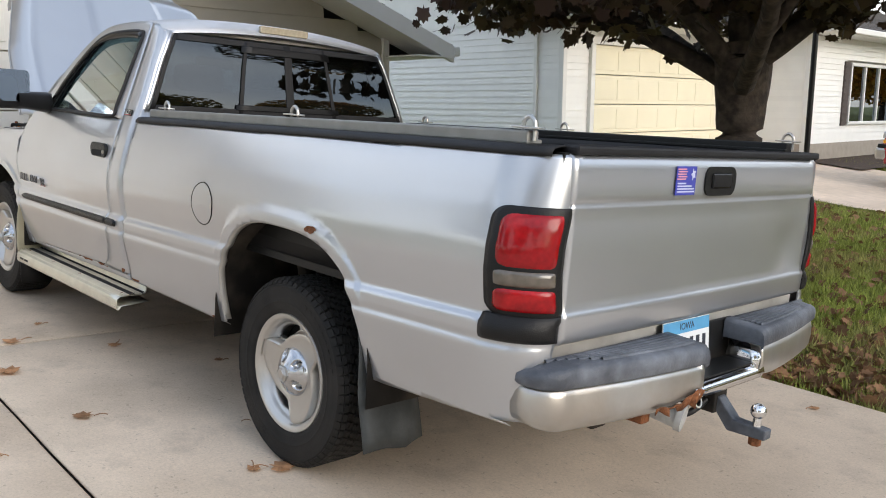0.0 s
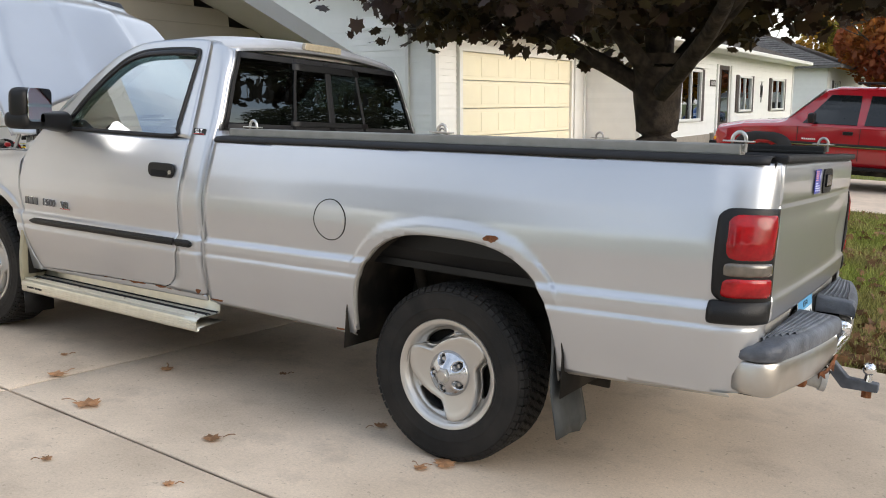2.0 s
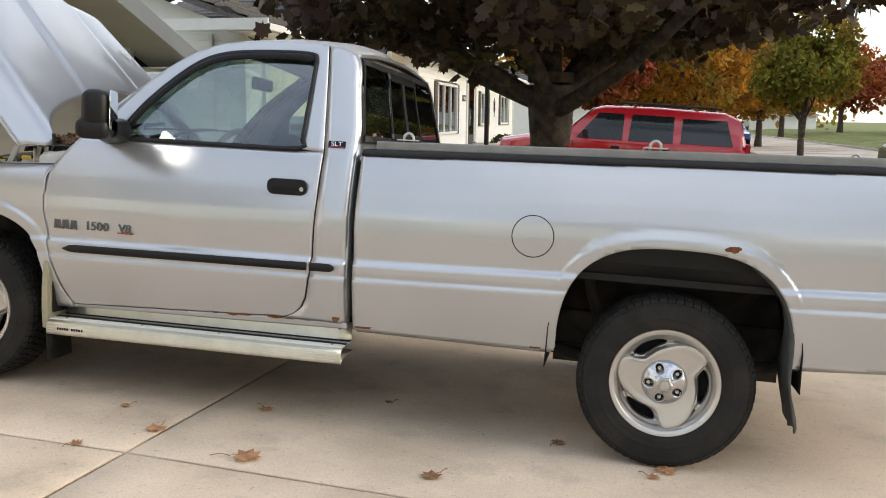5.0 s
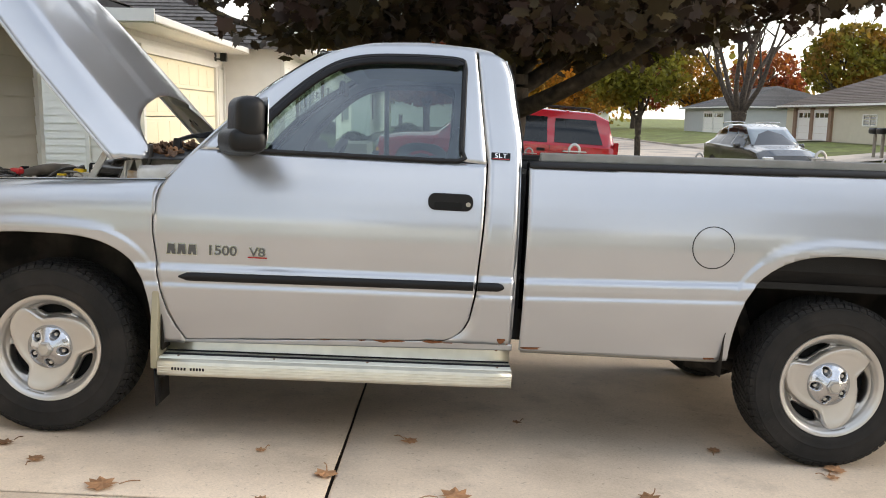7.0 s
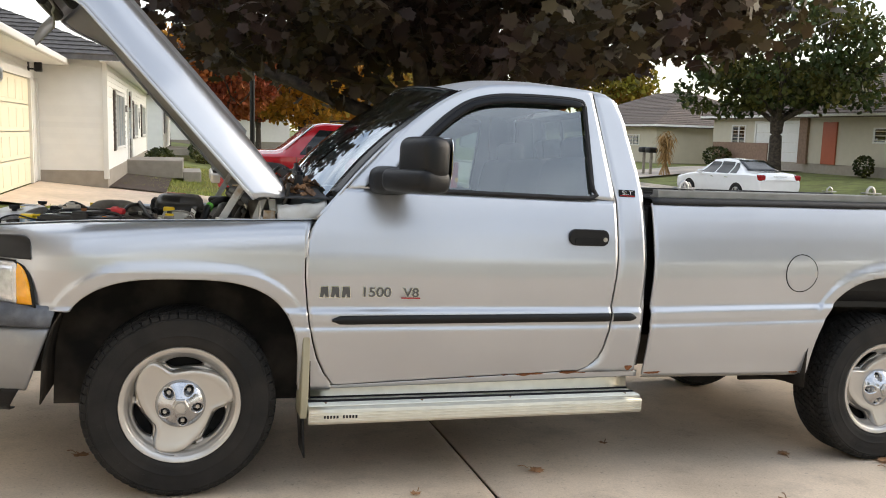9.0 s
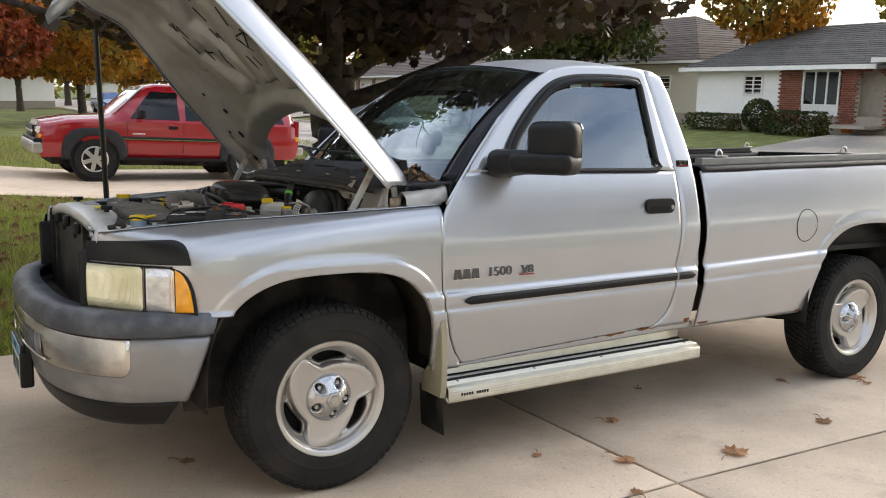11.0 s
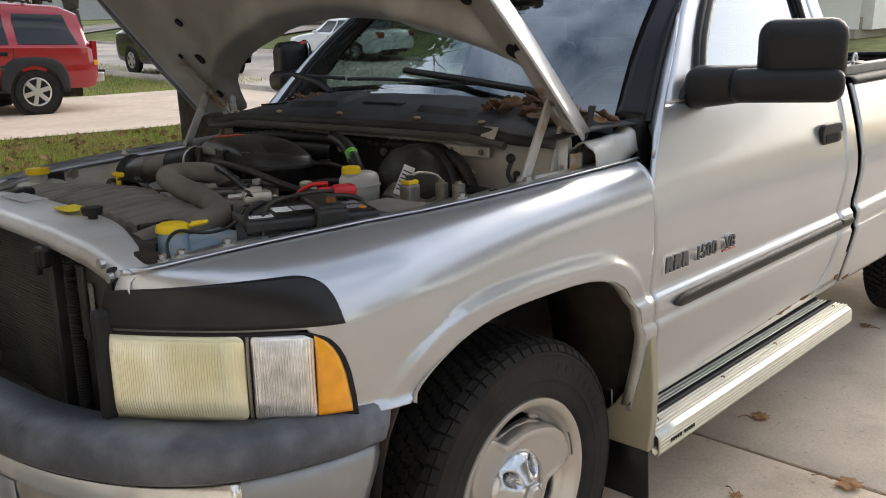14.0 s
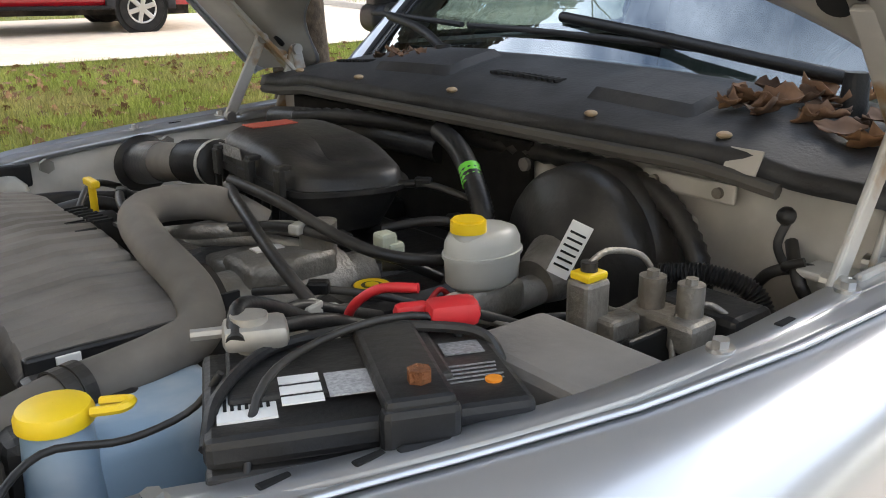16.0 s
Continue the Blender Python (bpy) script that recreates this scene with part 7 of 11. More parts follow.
# battery with hold-down
bat = new("battery")
bat.parent = truck
bat.matrix_local = Matrix.Translation((-0.398, -0.620, 0.026)) @ Matrix.Rotation(radians(-23.5), 4, "Z") @ Matrix.Diagonal((0.98, 0.88, 1, 1))
tagged(bat, "black car battery with white labels and a strap")
part("battery_case", boxes(((0, 0, 0.955), (0.275, 0.185, 0.19), 0.012)), ENG_BLACK, bat)
part("battery_lid", boxes(((0, 0, 1.058), (0.285, 0.195, 0.028), 0.008), ((-0.02, 0.02, 1.074), (0.20, 0.12, 0.012), 0.004)), ENG_BLACK, bat)
for k in range(9):
    part("case_rib", boxes(((-0.115 + 0.027 * k, -0.0945, 0.945), (0.006, 0.006, 0.15), 0.002)), ENG_BLACK, bat)
bm = bmesh.new()
tube(bm, [(-0.140, -0.085, 1.060), (-0.128, -0.03, 1.080), (-0.08, 0.05, 1.086), (0.0, 0.075, 1.088), (0.07, 0.07, 1.086), (0.135, 0.05, 1.076), (0.150, 0.02, 1.04)], 0.006, n=44, seg=8)
part("cover_strap", bm, ENG_BLACK, bat, "thin black band over the battery", smooth=True)
part("battery_foot", boxes(((0, -0.09, 1.028), (0.285, 0.03, 0.03), 0.006)), ENG_BLACK, bat)
part("barcode_label", boxes(((-0.105, -0.035, 1.0735), (0.05, 0.07, 0.002))), LABEL_W, bat, "white barcode label")
for k in range(7):
    part("barcode_bar", boxes(((-0.123 + 0.006 * k, -0.030, 1.0752), (0.003, 0.040, 0.001))), DARK, bat)
for k in range(3):
    part("text_label", boxes(((-0.058, -0.058 + 0.022 * k, 1.0812), (0.036, 0.015, 0.0015))), LABEL_W, bat)
part("text_label", boxes(((-0.010, -0.035, 1.0812), (0.05, 0.05, 0.0015))), mat("grey_print", (0.33, 0.33, 0.33), 0.5, vary=0.4, vscale=300), bat)
part("text_label", boxes(((0.105, 0.03, 1.0735), (0.04, 0.03, 0.0015))), mat("dim_print", (0.22, 0.22, 0.22), 0.5, vary=0.5, vscale=240), bat)
for k in range(5):
    part("text_bar", boxes(((0.10, -0.012 - 0.009 * k, 1.0732), (0.055 - 0.004 * (k % 3), 0.0022, 0.001))), bpy.data.materials["dim_print"], bat)
bm = bmesh.new()
cyl(bm, (0.115, -0.050, 1.072), (0.115, -0.050, 1.0745), 0.008)
part("orange_mark", bm, mat("orange_print", (0.75, 0.25, 0.02), 0.5), bat)
part("hold_down", boxes(((0.035, -0.01, 1.083), (0.062, 0.20, 0.018), 0.006), ((0.035, -0.103, 1.05), (0.070, 0.022, 0.07), 0.008), ((0.06, -0.115, 1.035), (0.10, 0.02, 0.04), 0.008)), ENG_BLACK, bat, "dusty black battery strap")
bm = bmesh.new()
cyl(bm, (0.04, -0.075, 1.09), (0.04, -0.075, 1.104), 0.011, seg=6)
part("strap_bolt", bm, RUST, bat)
bm = bmesh.new()
cyl(bm, (-0.095, 0.07, 1.07), (-0.095, 0.07, 1.115), 0.013)
box(bm, (-0.09, 0.07, 1.098), (0.062, 0.05, 0.024), 0.008)
cyl(bm, (-0.15, 0.075, 1.10), (-0.09, 0.075, 1.10), 0.006, seg=8)
cyl(bm, (-0.095, 0.07, 1.108), (-0.095, 0.07, 1.117), 0.018)
part("negative_clamp", bm, mat("lead_clamp", (0.42, 0.40, 0.36), 0.5, 0.7, vary=0.15, vscale=40), bat, "grey lead battery clamp", smooth=True)
bm = bmesh.new()
box(bm, (0.110, 0.085, 1.092), (0.056, 0.040, 0.028), 0.010)
box(bm, (0.070, 0.098, 1.092), (0.040, 0.020, 0.020), 0.008)
part("positive_cover", bm, RED_PL, bat, "red terminal cover", smooth=True)

tubes("red_cable", RED_PL, truck, ([(-0.275, -0.545, 1.13), (-0.30, -0.51, 1.125), (-0.315, -0.48, 1.10), (-0.31, -0.45, 1.06)], 0.0055))
tubes("black_cable", ENG_BLACK, truck, ([(-0.48, -0.54, 1.125), (-0.455, -0.50, 1.14), (-0.41, -0.47, 1.12), (-0.34, -0.44, 1.07), (-0.29, -0.40, 1.0)], 0.009),
      ([(-0.47, -0.53, 1.125), (-0.42, -0.50, 1.11), (-0.34, -0.48, 1.09), (-0.27, -0.47, 1.05)], 0.008))
tubes("strap_hose", ENG_BLACK, truck, ([(-0.545, -0.67, 0.98), (-0.53, -0.655, 1.07), (-0.49, -0.61, 1.112), (-0.42, -0.575, 1.118), (-0.34, -0.575, 1.122), (-0.285, -0.60, 1.112), (-0.255, -0.64, 1.05)], 0.004))
tubes("washer_hose", ENG_BLACK, truck, ([(-0.715, -0.62, 1.05), (-0.70, -0.59, 1.075), (-0.655, -0.555, 1.085), (-0.59, -0.55, 1.07), (-0.53, -0.545, 1.075), (-0.505, -0.56, 1.11)], 0.0035))

# washer bottle
bm = bmesh.new()
box(bm, (-0.540, -0.420, 0.915), (0.185, 0.150, 0.255), 0.026, None, 4)
box(bm, (-0.615, -0.465, 0.86), (0.08, 0.10, 0.20), 0.03, None, 4)
cyl(bm, (-0.627, -0.478, 0.94), (-0.627, -0.478, 1.072), 0.038, 0.030)
wb_ = part("washer_bottle", bm, BLUE_FLUID, truck, "milky washer bottle with blue fluid", smooth=True, sharp=60)
bm = bmesh.new()
lathe(bm, [(0.0005, 1.088), (0.024, 1.088), (0.031, 1.085), (0.034, 1.079), (0.034, 1.070), (0.028, 1.068)], 28, Matrix.Translation((-0.627, -0.478, 0)))
tube(bm, [(-0.603, -0.505, 1.082), (-0.582, -0.522, 1.086), (-0.570, -0.512, 1.086), (-0.590, -0.490, 1.082)], 0.0045, n=14, seg=6)
part("washer_cap", bm, YELLOW, wb_, "yellow washer cap", smooth=True)

# fuse box
part("fuse_box", boxes(((-0.195, -0.680, 1.055), (0.125, 0.185, 0.06), 0.012), ((-0.195, -0.675, 0.97), (0.115, 0.17, 0.12), 0.01)), ENG_DUST, truck, "dusty black fuse box")

# air filter housing
ab = new("air_filter_box")
ab.parent = truck
tagged(ab, "ribbed black air filter housing")
PLAN = [(-0.150, 0.255), (-0.156, 0.10), (-0.152, -0.030), (-0.105, -0.066), (-0.02, -0.098), (0.040, -0.096), (0.075, -0.040), (0.085, 0.10), (0.080, 0.255), (-0.03, 0.268)]
for _ in range(3):
    PLAN = [q for (ax, ay), (bx, by) in zip(PLAN, PLAN[1:] + PLAN[:1]) for q in ((0.75 * ax + 0.25 * bx, 0.75 * ay + 0.25 * by), (0.25 * ax + 0.75 * bx, 0.25 * ay + 0.75 * by))]


def filter_shell(name, levels, label=""):
    """Rings of the housing's plan: height and inset, the lid sinking towards its narrow end."""
    rows = []
    for z, inset in levels:
        k = 1 - inset / 0.115
        rows.append([(-0.035 + (x + 0.035) * k, 0.09 + (y - 0.09) * (1 - inset / 0.18), z - (z - 1.12) * 0.42 * smoothstep(0.06, -0.10, y) - 0.016 * smoothstep(0.26, -0.10, y)) for x, y in PLAN + PLAN[:1]])
    return sheet(name, rows, ENG_BLACK, ab, label, sharp=45, out=(0, 0, 1) if levels[-1][1] > 0.1 else None)


filter_shell("filter_base", [(1.00, 0.040), (1.06, 0.022), (1.105, 0.010), (1.120, 0.008)])
filter_shell("filter_flange", [(1.118, 0.010), (1.118, -0.004), (1.132, -0.004), (1.132, 0.008)])
filter_shell("filter_lid", [(1.130, 0.004), (1.158, 0.008), (1.172, 0.016), (1.180, 0.030), (1.182, 0.050), (1.182, 0.1149)])
for k in range(9):
    y = 0.235 - 0.030 * k
    part("base_rib", boxes(((-0.146 + 0.0002 * k, y, 1.082 - 0.001 * k), (0.014, 0.006, 0.054), 0.002)), ENG_BLACK, ab)
for y in (0.20, 0.075, -0.028):
    part("lid_clip", boxes(((-0.160, y, 1.128), (0.012, 0.024, 0.046), 0.003), ((-0.152, y, 1.153), (0.022, 0.020, 0.008), 0.002)), ENG_BLACK, ab)
part("red_mark", boxes(((-0.055, 0.195, 1.1835), (0.09, 0.045, 0.002))), mat("faded_red", (0.42, 0.085, 0.055), 0.6), ab, "faded red label")
part("lid_label", boxes(((-0.1515, 0.165, 1.150), (0.002, 0.085, 0.020))), mat("faded_print", (0.20, 0.20, 0.20), 0.6, vary=0.5, vscale=220), ab)
duct = new("intake_duct")
duct.parent = truck
tagged(duct, "black and grey intake duct with a rubber elbow")
for name, pts, radii, ribs, material in (("rubber_sleeve", [(-0.135, 0.245, 1.112), (-0.140, 0.30, 1.106), (-0.142, 0.375, 1.096)], (0.042, 0.041, 0.040), 0.003, ENG_BLACK),
                                         ("duct_tube", [(-0.142, 0.36, 1.096), (-0.142, 0.44, 1.084), (-0.138, 0.53, 1.070)], (0.037, 0.038, 0.043), 0.0, HOSE)):
    bm = bmesh.new()
    tube(bm, pts, radii[0], n=26, seg=18, ribs=ribs, radii=radii)
    part(name, bm, material, duct, smooth=True, sharp=80)
bm = bmesh.new()
lathe(bm, [(0.042, -0.005), (0.045, -0.005), (0.045, 0.005), (0.042, 0.005)], 28, Matrix.Translation((-0.136, 0.258, 1.111)) @ Matrix.Rotation(radians(90), 4, "X"))
part("duct_clamp", bm, TRANS, duct, "pale duct clamp")
bm = bmesh.new()
tube(bm, [(-0.138, 0.515, 1.072), (-0.134, 0.58, 1.060), (-0.130, 0.64, 1.048), (-0.126, 0.72, 1.034)], 0.045, n=26, seg=18, ribs=0.0, radii=(0.043, 0.046, 0.048, 0.050))
part("duct_elbow", bm, ENG_BLACK, duct, smooth=True)
bm = bmesh.new()
lathe(bm, [(0.046, 0.0), (0.062, 0.0), (0.066, 0.005), (0.062, 0.012), (0.046, 0.015)], 32, Matrix.Translation((-0.128, 0.690, 1.038)) @ Matrix.Rotation(radians(90), 4, "X"))
part("duct_grommet", bm, ENG_BLACK, duct, smooth=True, sharp=50)

# upper radiator hose and its clips
bm = bmesh.new()
tube(bm, [(-0.67, -0.40, 1.035), (-0.60, -0.385, 1.045), (-0.50, -0.375, 1.055), (-0.437, -0.345, 1.062), (-0.408, -0.26, 1.078), (-0.403, -0.12, 1.10), (-0.385, -0.02, 1.112), (-0.335, 0.02, 1.115), (-0.26, -0.01, 1.110), (-0.20, -0.04, 1.07)], 0.0275, n=60, seg=16)
rh = part("radiator_hose", bm, HOSE, truck, "dusty grey radiator hose", smooth=True)
for p in ((-0.585, -0.383, 1.047), (-0.60, -0.385, 1.045)):
    bm = bmesh.new()
    lathe(bm, [(0.0285, -0.007), (0.031, -0.007), (0.031, 0.007), (0.0285, 0.007)], 24, Matrix.Translation(p) @ Matrix.Rotation(radians(90), 4, "Y") @ Matrix.Rotation(radians(-18), 4, "X"))
    part("hose_clamp", bm, ENG_BLACK, rh)

# fan shroud: ribbed dusty cover behind the core support
g = []
for y in np.linspace(-0.30, 0.50, 161):
    rib = 0.0055 * (1 if int((y + 0.3) / 0.025) % 2 else 0) + 0.004 * noise.noise(Vector((y * 7, 0, 0)))
    up2 = 0.025 * (1 - min(1, abs(y - 0.1) / 0.42) ** 2)
    g.append([(-0.625, y, 1.030 + up2), (-0.610, y, 1.048 + rib + up2), (-0.50, y, 1.060 + rib + up2), (-0.42, y, 1.056 + rib - 0.02 * abs(y) + up2), (-0.385, y, 1.04), (-0.38, y, 0.92)])
sh = sheet("fan_shroud", g, ENG_DUST, truck, "dusty ribbed fan shroud", thick=0.005, out=(0, 0, 1), sharp=40)
for y in (0.05, 0.065, 0.08, 0.095, 0.11, 0.125):
    part("shroud_bar", boxes(((-0.435, y, 1.083), (0.03, 0.007, 0.003))), DARK, sh)
part("shroud_side", boxes(((-0.50, -0.300, 0.95), (0.23, 0.012, 0.22), 0.004)), ENG_BLACK, sh)
for x in (-0.57, -0.46):
    part("white_tab", boxes(((x, -0.308, 1.045), (0.026, 0.004, 0.022), 0.001)), LABEL_W, sh)
part("shroud_end", boxes(((-0.575, -0.36, 1.01), (0.10, 0.12, 0.07), 0.012), ((-0.64, -0.41, 1.0), (0.06, 0.10, 0.10), 0.012)), ENG_BLACK, truck)

# engine: block, compressor, manifold, pipes, belt
part("engine_block", boxes(((0.0, 0.0, 0.82), (0.56, 0.55, 0.28), 0.04), ((-0.10, 0.0, 0.94), (0.50, 0.36, 0.12), 0.04)), ENG_BLACK, truck)
for s in (-1, 1):
    part("valve_cover", boxes(((0.02, s * 0.24, 0.96), (0.46, 0.13, 0.08), 0.025)), ENG_BLACK, truck)
bm = bmesh.new()
cyl(bm, (-0.33, -0.13, 0.98), (-0.12, -0.13, 0.98), 0.060, seg=24)
box(bm, (-0.22, -0.13, 1.03), (0.15, 0.09, 0.05), 0.012)
box(bm, (-0.25, -0.07, 1.02), (0.10, 0.07, 0.05), 0.01)
cyl(bm, (-0.12, -0.13, 0.98), (-0.07, -0.13, 0.98), 0.045, seg=20)
part("compressor", bm, CAST, truck, "dirty alloy compressor", smooth=True, sharp=50)
part("compressor_label", boxes(((-0.23, -0.11, 1.0565), (0.045, 0.025, 0.002))), LABEL_W, truck)
bm = bmesh.new()
cyl(bm, (-0.375, -0.15, 0.99), (-0.34, -0.15, 0.99), 0.075, seg=32)
cyl(bm, (-0.375, 0.05, 0.92), (-0.34, 0.05, 0.92), 0.085, seg=32)
cyl(bm, (-0.375, 0.24, 1.0), (-0.34, 0.24, 1.0), 0.06, seg=32)
part("pulley_set", bm, UNDER, truck, smooth=True, sharp=50)
bm = bmesh.new()
box(bm, (-0.357, -0.085, 1.02), (0.024, 0.30, 0.006), 0.0, Matrix.Translation((0, 0, 0.05)) @ Matrix.Rotation(radians(-5), 4, "X"))
box(bm, (-0.357, -0.255, 0.95), (0.024, 0.006, 0.22), 0)
part("drive_belt", bm, ENG_BLACK, truck)
tubes("refrigerant_pipe", CAST, truck, ([(-0.33, 0.05, 1.06), (-0.30, -0.02, 1.075), (-0.24, -0.06, 1.075), (-0.18, -0.10, 1.075), (-0.14, -0.15, 1.06)], 0.012),
      ([(-0.34, 0.02, 1.05), (-0.28, -0.03, 1.06), (-0.22, -0.08, 1.06), (-0.17, -0.13, 1.05)], 0.010), label="dull metal pipes")
bm = bmesh.new()
cyl(bm, (-0.16, -0.14, 1.04), (-0.16, -0.14, 1.09), 0.028)
cyl(bm, (-0.13, -0.105, 1.04), (-0.13, -0.105, 1.08), 0.022)
part("pipe_joint", bm, CAST, truck, smooth=True, sharp=50)
bm = bmesh.new()
cyl(bm, (-0.135, -0.245, 0.99), (-0.135, -0.245, 1.014), 0.030)
oc = part("oil_cap", bm, ENG_BLACK, truck, "black oil filler cap with yellow print", smooth=True, sharp=50)
bm = bmesh.new()
lathe(bm, [(0.016, 1.0145), (0.025, 1.0155), (0.027, 1.0145)], 24, Matrix.Translation((-0.135, -0.245, 0)))
cyl(bm, (-0.135, -0.245, 1.014), (-0.135, -0.245, 1.016), 0.010)
part("cap_print", bm, YELLOW, oc)
bm = bmesh.new()
cyl(bm, (-0.205, -0.30, 0.96), (-0.205, -0.30, 0.99), 0.032)
part("number_cap", bm, ENG_BLACK, truck)
writing("cap_number", "148", 0.038, Matrix.Translation((-0.205, -0.30, 0.992)) @ Matrix.Rotation(radians(-40), 4, "Z"), LABEL_W, truck, 0.0005)
tubes("throttle_cable", ENG_BLACK, truck, ([(-0.22, 0.02, 1.135), (-0.20, -0.10, 1.12), (-0.16, -0.24, 1.08), (-0.10, -0.30, 1.06), (0.0, -0.34, 1.05)], 0.009),
      ([(-0.22, 0.03, 1.125), (-0.26, -0.10, 1.12), (-0.28, -0.24, 1.08), (-0.27, -0.36, 1.02)], 0.009),
      ([(-0.10, -0.22, 1.03), (-0.02, -0.26, 1.03), (0.10, -0.24, 1.02)], 0.010), label="black ribbed cable sleeves")
bm = bmesh.new()
tube(bm, [(-0.245, -0.32, 1.03), (-0.27, -0.35, 1.0), (-0.26, -0.38, 0.95)], 0.013, n=18, seg=10, ribs=0.003)
part("wire_loom", bm, TRANS, truck, smooth=True)
for k, (x, y, z) in enumerate(((-0.11, -0.245, 1.075), (-0.10, -0.25, 1.06))):
    part("pale_connector", boxes(((x, y, z), (0.028, 0.028, 0.03), 0.006)), mat("grey_green_plastic", (0.40, 0.42, 0.33), 0.5, vary=0.1), truck)
tubes("red_wire", RED_PL, truck, ([(-0.10, -0.33, 1.0), (-0.08, -0.335, 1.02), (-0.06, -0.34, 1.0)], 0.004))
bm = bmesh.new()
box(bm, (-0.335, 0.365, 1.085), (0.016, 0.055, 0.014), 0.004, Matrix.Translation((0, 0, 0)))
cyl(bm, (-0.335, 0.365, 0.98), (-0.335, 0.365, 1.085), 0.007)
part("dipstick", bm, YELLOW, truck, "yellow dipstick handle")

# brake booster, master cylinder, reservoir
bm = bmesh.new()
lathe(bm, [(0.0005, -0.02), (0.06, -0.02), (0.085, 0.0), (0.125, 0.012), (0.135, 0.03), (0.138, 0.06), (0.130, 0.066), (0.138, 0.072), (0.136, 0.13), (0.10, 0.15), (0.0005, 0.15)], 44, Matrix.Translation((0.125, -0.365, 1.030)) @ Matrix.Rotation(radians(90), 4, "Y"))
part("brake_booster", bm, ENG_BLACK, truck, "black brake booster drum", smooth=True, sharp=60)
bm = bmesh.new()
cyl(bm, (0.12, -0.375, 1.0), (-0.11, -0.395, 0.995), 0.024)
cyl(bm, (0.06, -0.38, 1.01), (0.12, -0.37, 1.02), 0.035, 0.055, seg=24)
box(bm, (-0.04, -0.395, 1.015), (0.10, 0.045, 0.05), 0.012)
part("master_cylinder", bm, CAST, truck, "alloy brake master cylinder", smooth=True, sharp=50)
bm = bmesh.new()
lathe(bm, [(0.0005, 1.119), (0.034, 1.118), (0.047, 1.112), (0.0525, 1.100), (0.0535, 1.086), (0.0565, 1.085), (0.0565, 1.080), (0.0535, 1.079), (0.052, 1.045), (0.045, 1.038), (0.0005, 1.038)], 36, Matrix.Translation((-0.045, -0.385, 0)) @ Matrix.Diagonal((1.10, 0.80, 1, 1)))
cyl(bm, (-0.075, -0.39, 1.10), (-0.075, -0.39, 1.122), 0.022)
res = part("fluid_reservoir", bm, TRANS, truck, "milky brake fluid reservoir", smooth=True, sharp=50)
bm = bmesh.new()
cyl(bm, (-0.075, -0.39, 1.118), (-0.075, -0.39, 1.1355), 0.0245, 0.0240, seg=28)
bmesh.ops.bevel(bm, geom=[e for e in bm.edges if all(v.co.z > 1.13 for v in e.verts)], offset=0.003, segments=2, affect="EDGES")
part("reservoir_cap", bm, YELLOW, res, "yellow reservoir cap", smooth=True, sharp=50)
bm = bmesh.new()
box(bm, (0, 0, 0), (0.003, 0.030, 0.080), 0.001, Matrix.Translation((0.020, -0.485, 1.095)) @ Matrix.Rotation(radians(40), 4, "Z") @ Matrix.Rotation(radians(24), 4, "X"))
tg = part("paper_tag", bm, LABEL_W, truck, "white barcode tag")
for k in range(6):
    bm = bmesh.new()
    box(bm, (-0.0022, 0, -0.025 + 0.010 * k), (0.001, 0.022, 0.003), 0, Matrix.Translation((0.020, -0.485, 1.095)) @ Matrix.Rotation(radians(40), 4, "Z") @ Matrix.Rotation(radians(24), 4, "X"))
    part("tag_bar", bm, DARK, tg)

# brake valve block with fittings and lines
vb_ = part("valve_block", boxes(((-0.068, -0.597, 1.062), (0.040, 0.036, 0.092), 0.006)), CAST, truck, "alloy brake valve block")
part("valve_arm", boxes(((-0.045, -0.622, 1.05), (0.05, 0.035, 0.03), 0.006)), CAST, vb_)
part("valve_base", boxes(((0.012, -0.655, 1.045), (0.05, 0.10, 0.04), 0.008)), CAST, vb_)
part("valve_bracket", boxes(((-0.03, -0.665, 1.03), (0.10, 0.012, 0.05), 0.004)), BLACK_METAL, vb_)
part("yellow_collar", boxes(((-0.068, -0.597, 1.112), (0.034, 0.030, 0.010), 0.003)), YELLOW, truck)
bm = bmesh.new()
cyl(bm, (-0.068, -0.597, 1.112), (-0.068, -0.597, 1.128), 0.010)
part("valve_button", bm, ENG_BLACK, truck)
for x, y in ((0.008, -0.630), (0.018, -0.677)):
    bm = bmesh.new()
    cyl(bm, (x, y, 1.05), (x, y, 1.103), 0.016)
    cyl(bm, (x, y, 1.103), (x, y, 1.110), 0.008, seg=6)
    part("valve_solenoid", bm, CAST, truck, smooth=True, sharp=50)
tubes("brake_line", CAST, truck, ([(-0.068, -0.597, 1.125), (-0.02, -0.585, 1.128), (0.025, -0.60, 1.115), (0.03, -0.615, 1.08), (-0.02, -0.61, 1.06), (-0.05, -0.61, 1.07)], 0.004),
      ([(-0.08, -0.42, 1.0), (-0.09, -0.50, 1.02), (-0.085, -0.58, 1.03)], 0.004), ([(-0.02, -0.69, 1.0), (0.0, -0.67, 1.06), (0.05, -0.68, 1.07), (0.08, -0.71, 1.04)], 0.004), label="steel brake lines")
part("firewall_rib", boxes(((0.247, -0.50, 1.150), (0.008, 0.16, 0.030), 0.004)), BAY, truck)
for y in (-0.445, -0.555):
    bm = bmesh.new()
    cyl(bm, (0.250, y, 1.150), (0.236, y, 1.150), 0.008, seg=10)
    part("rib_stud", bm, CAST, truck, smooth=True, sharp=50)
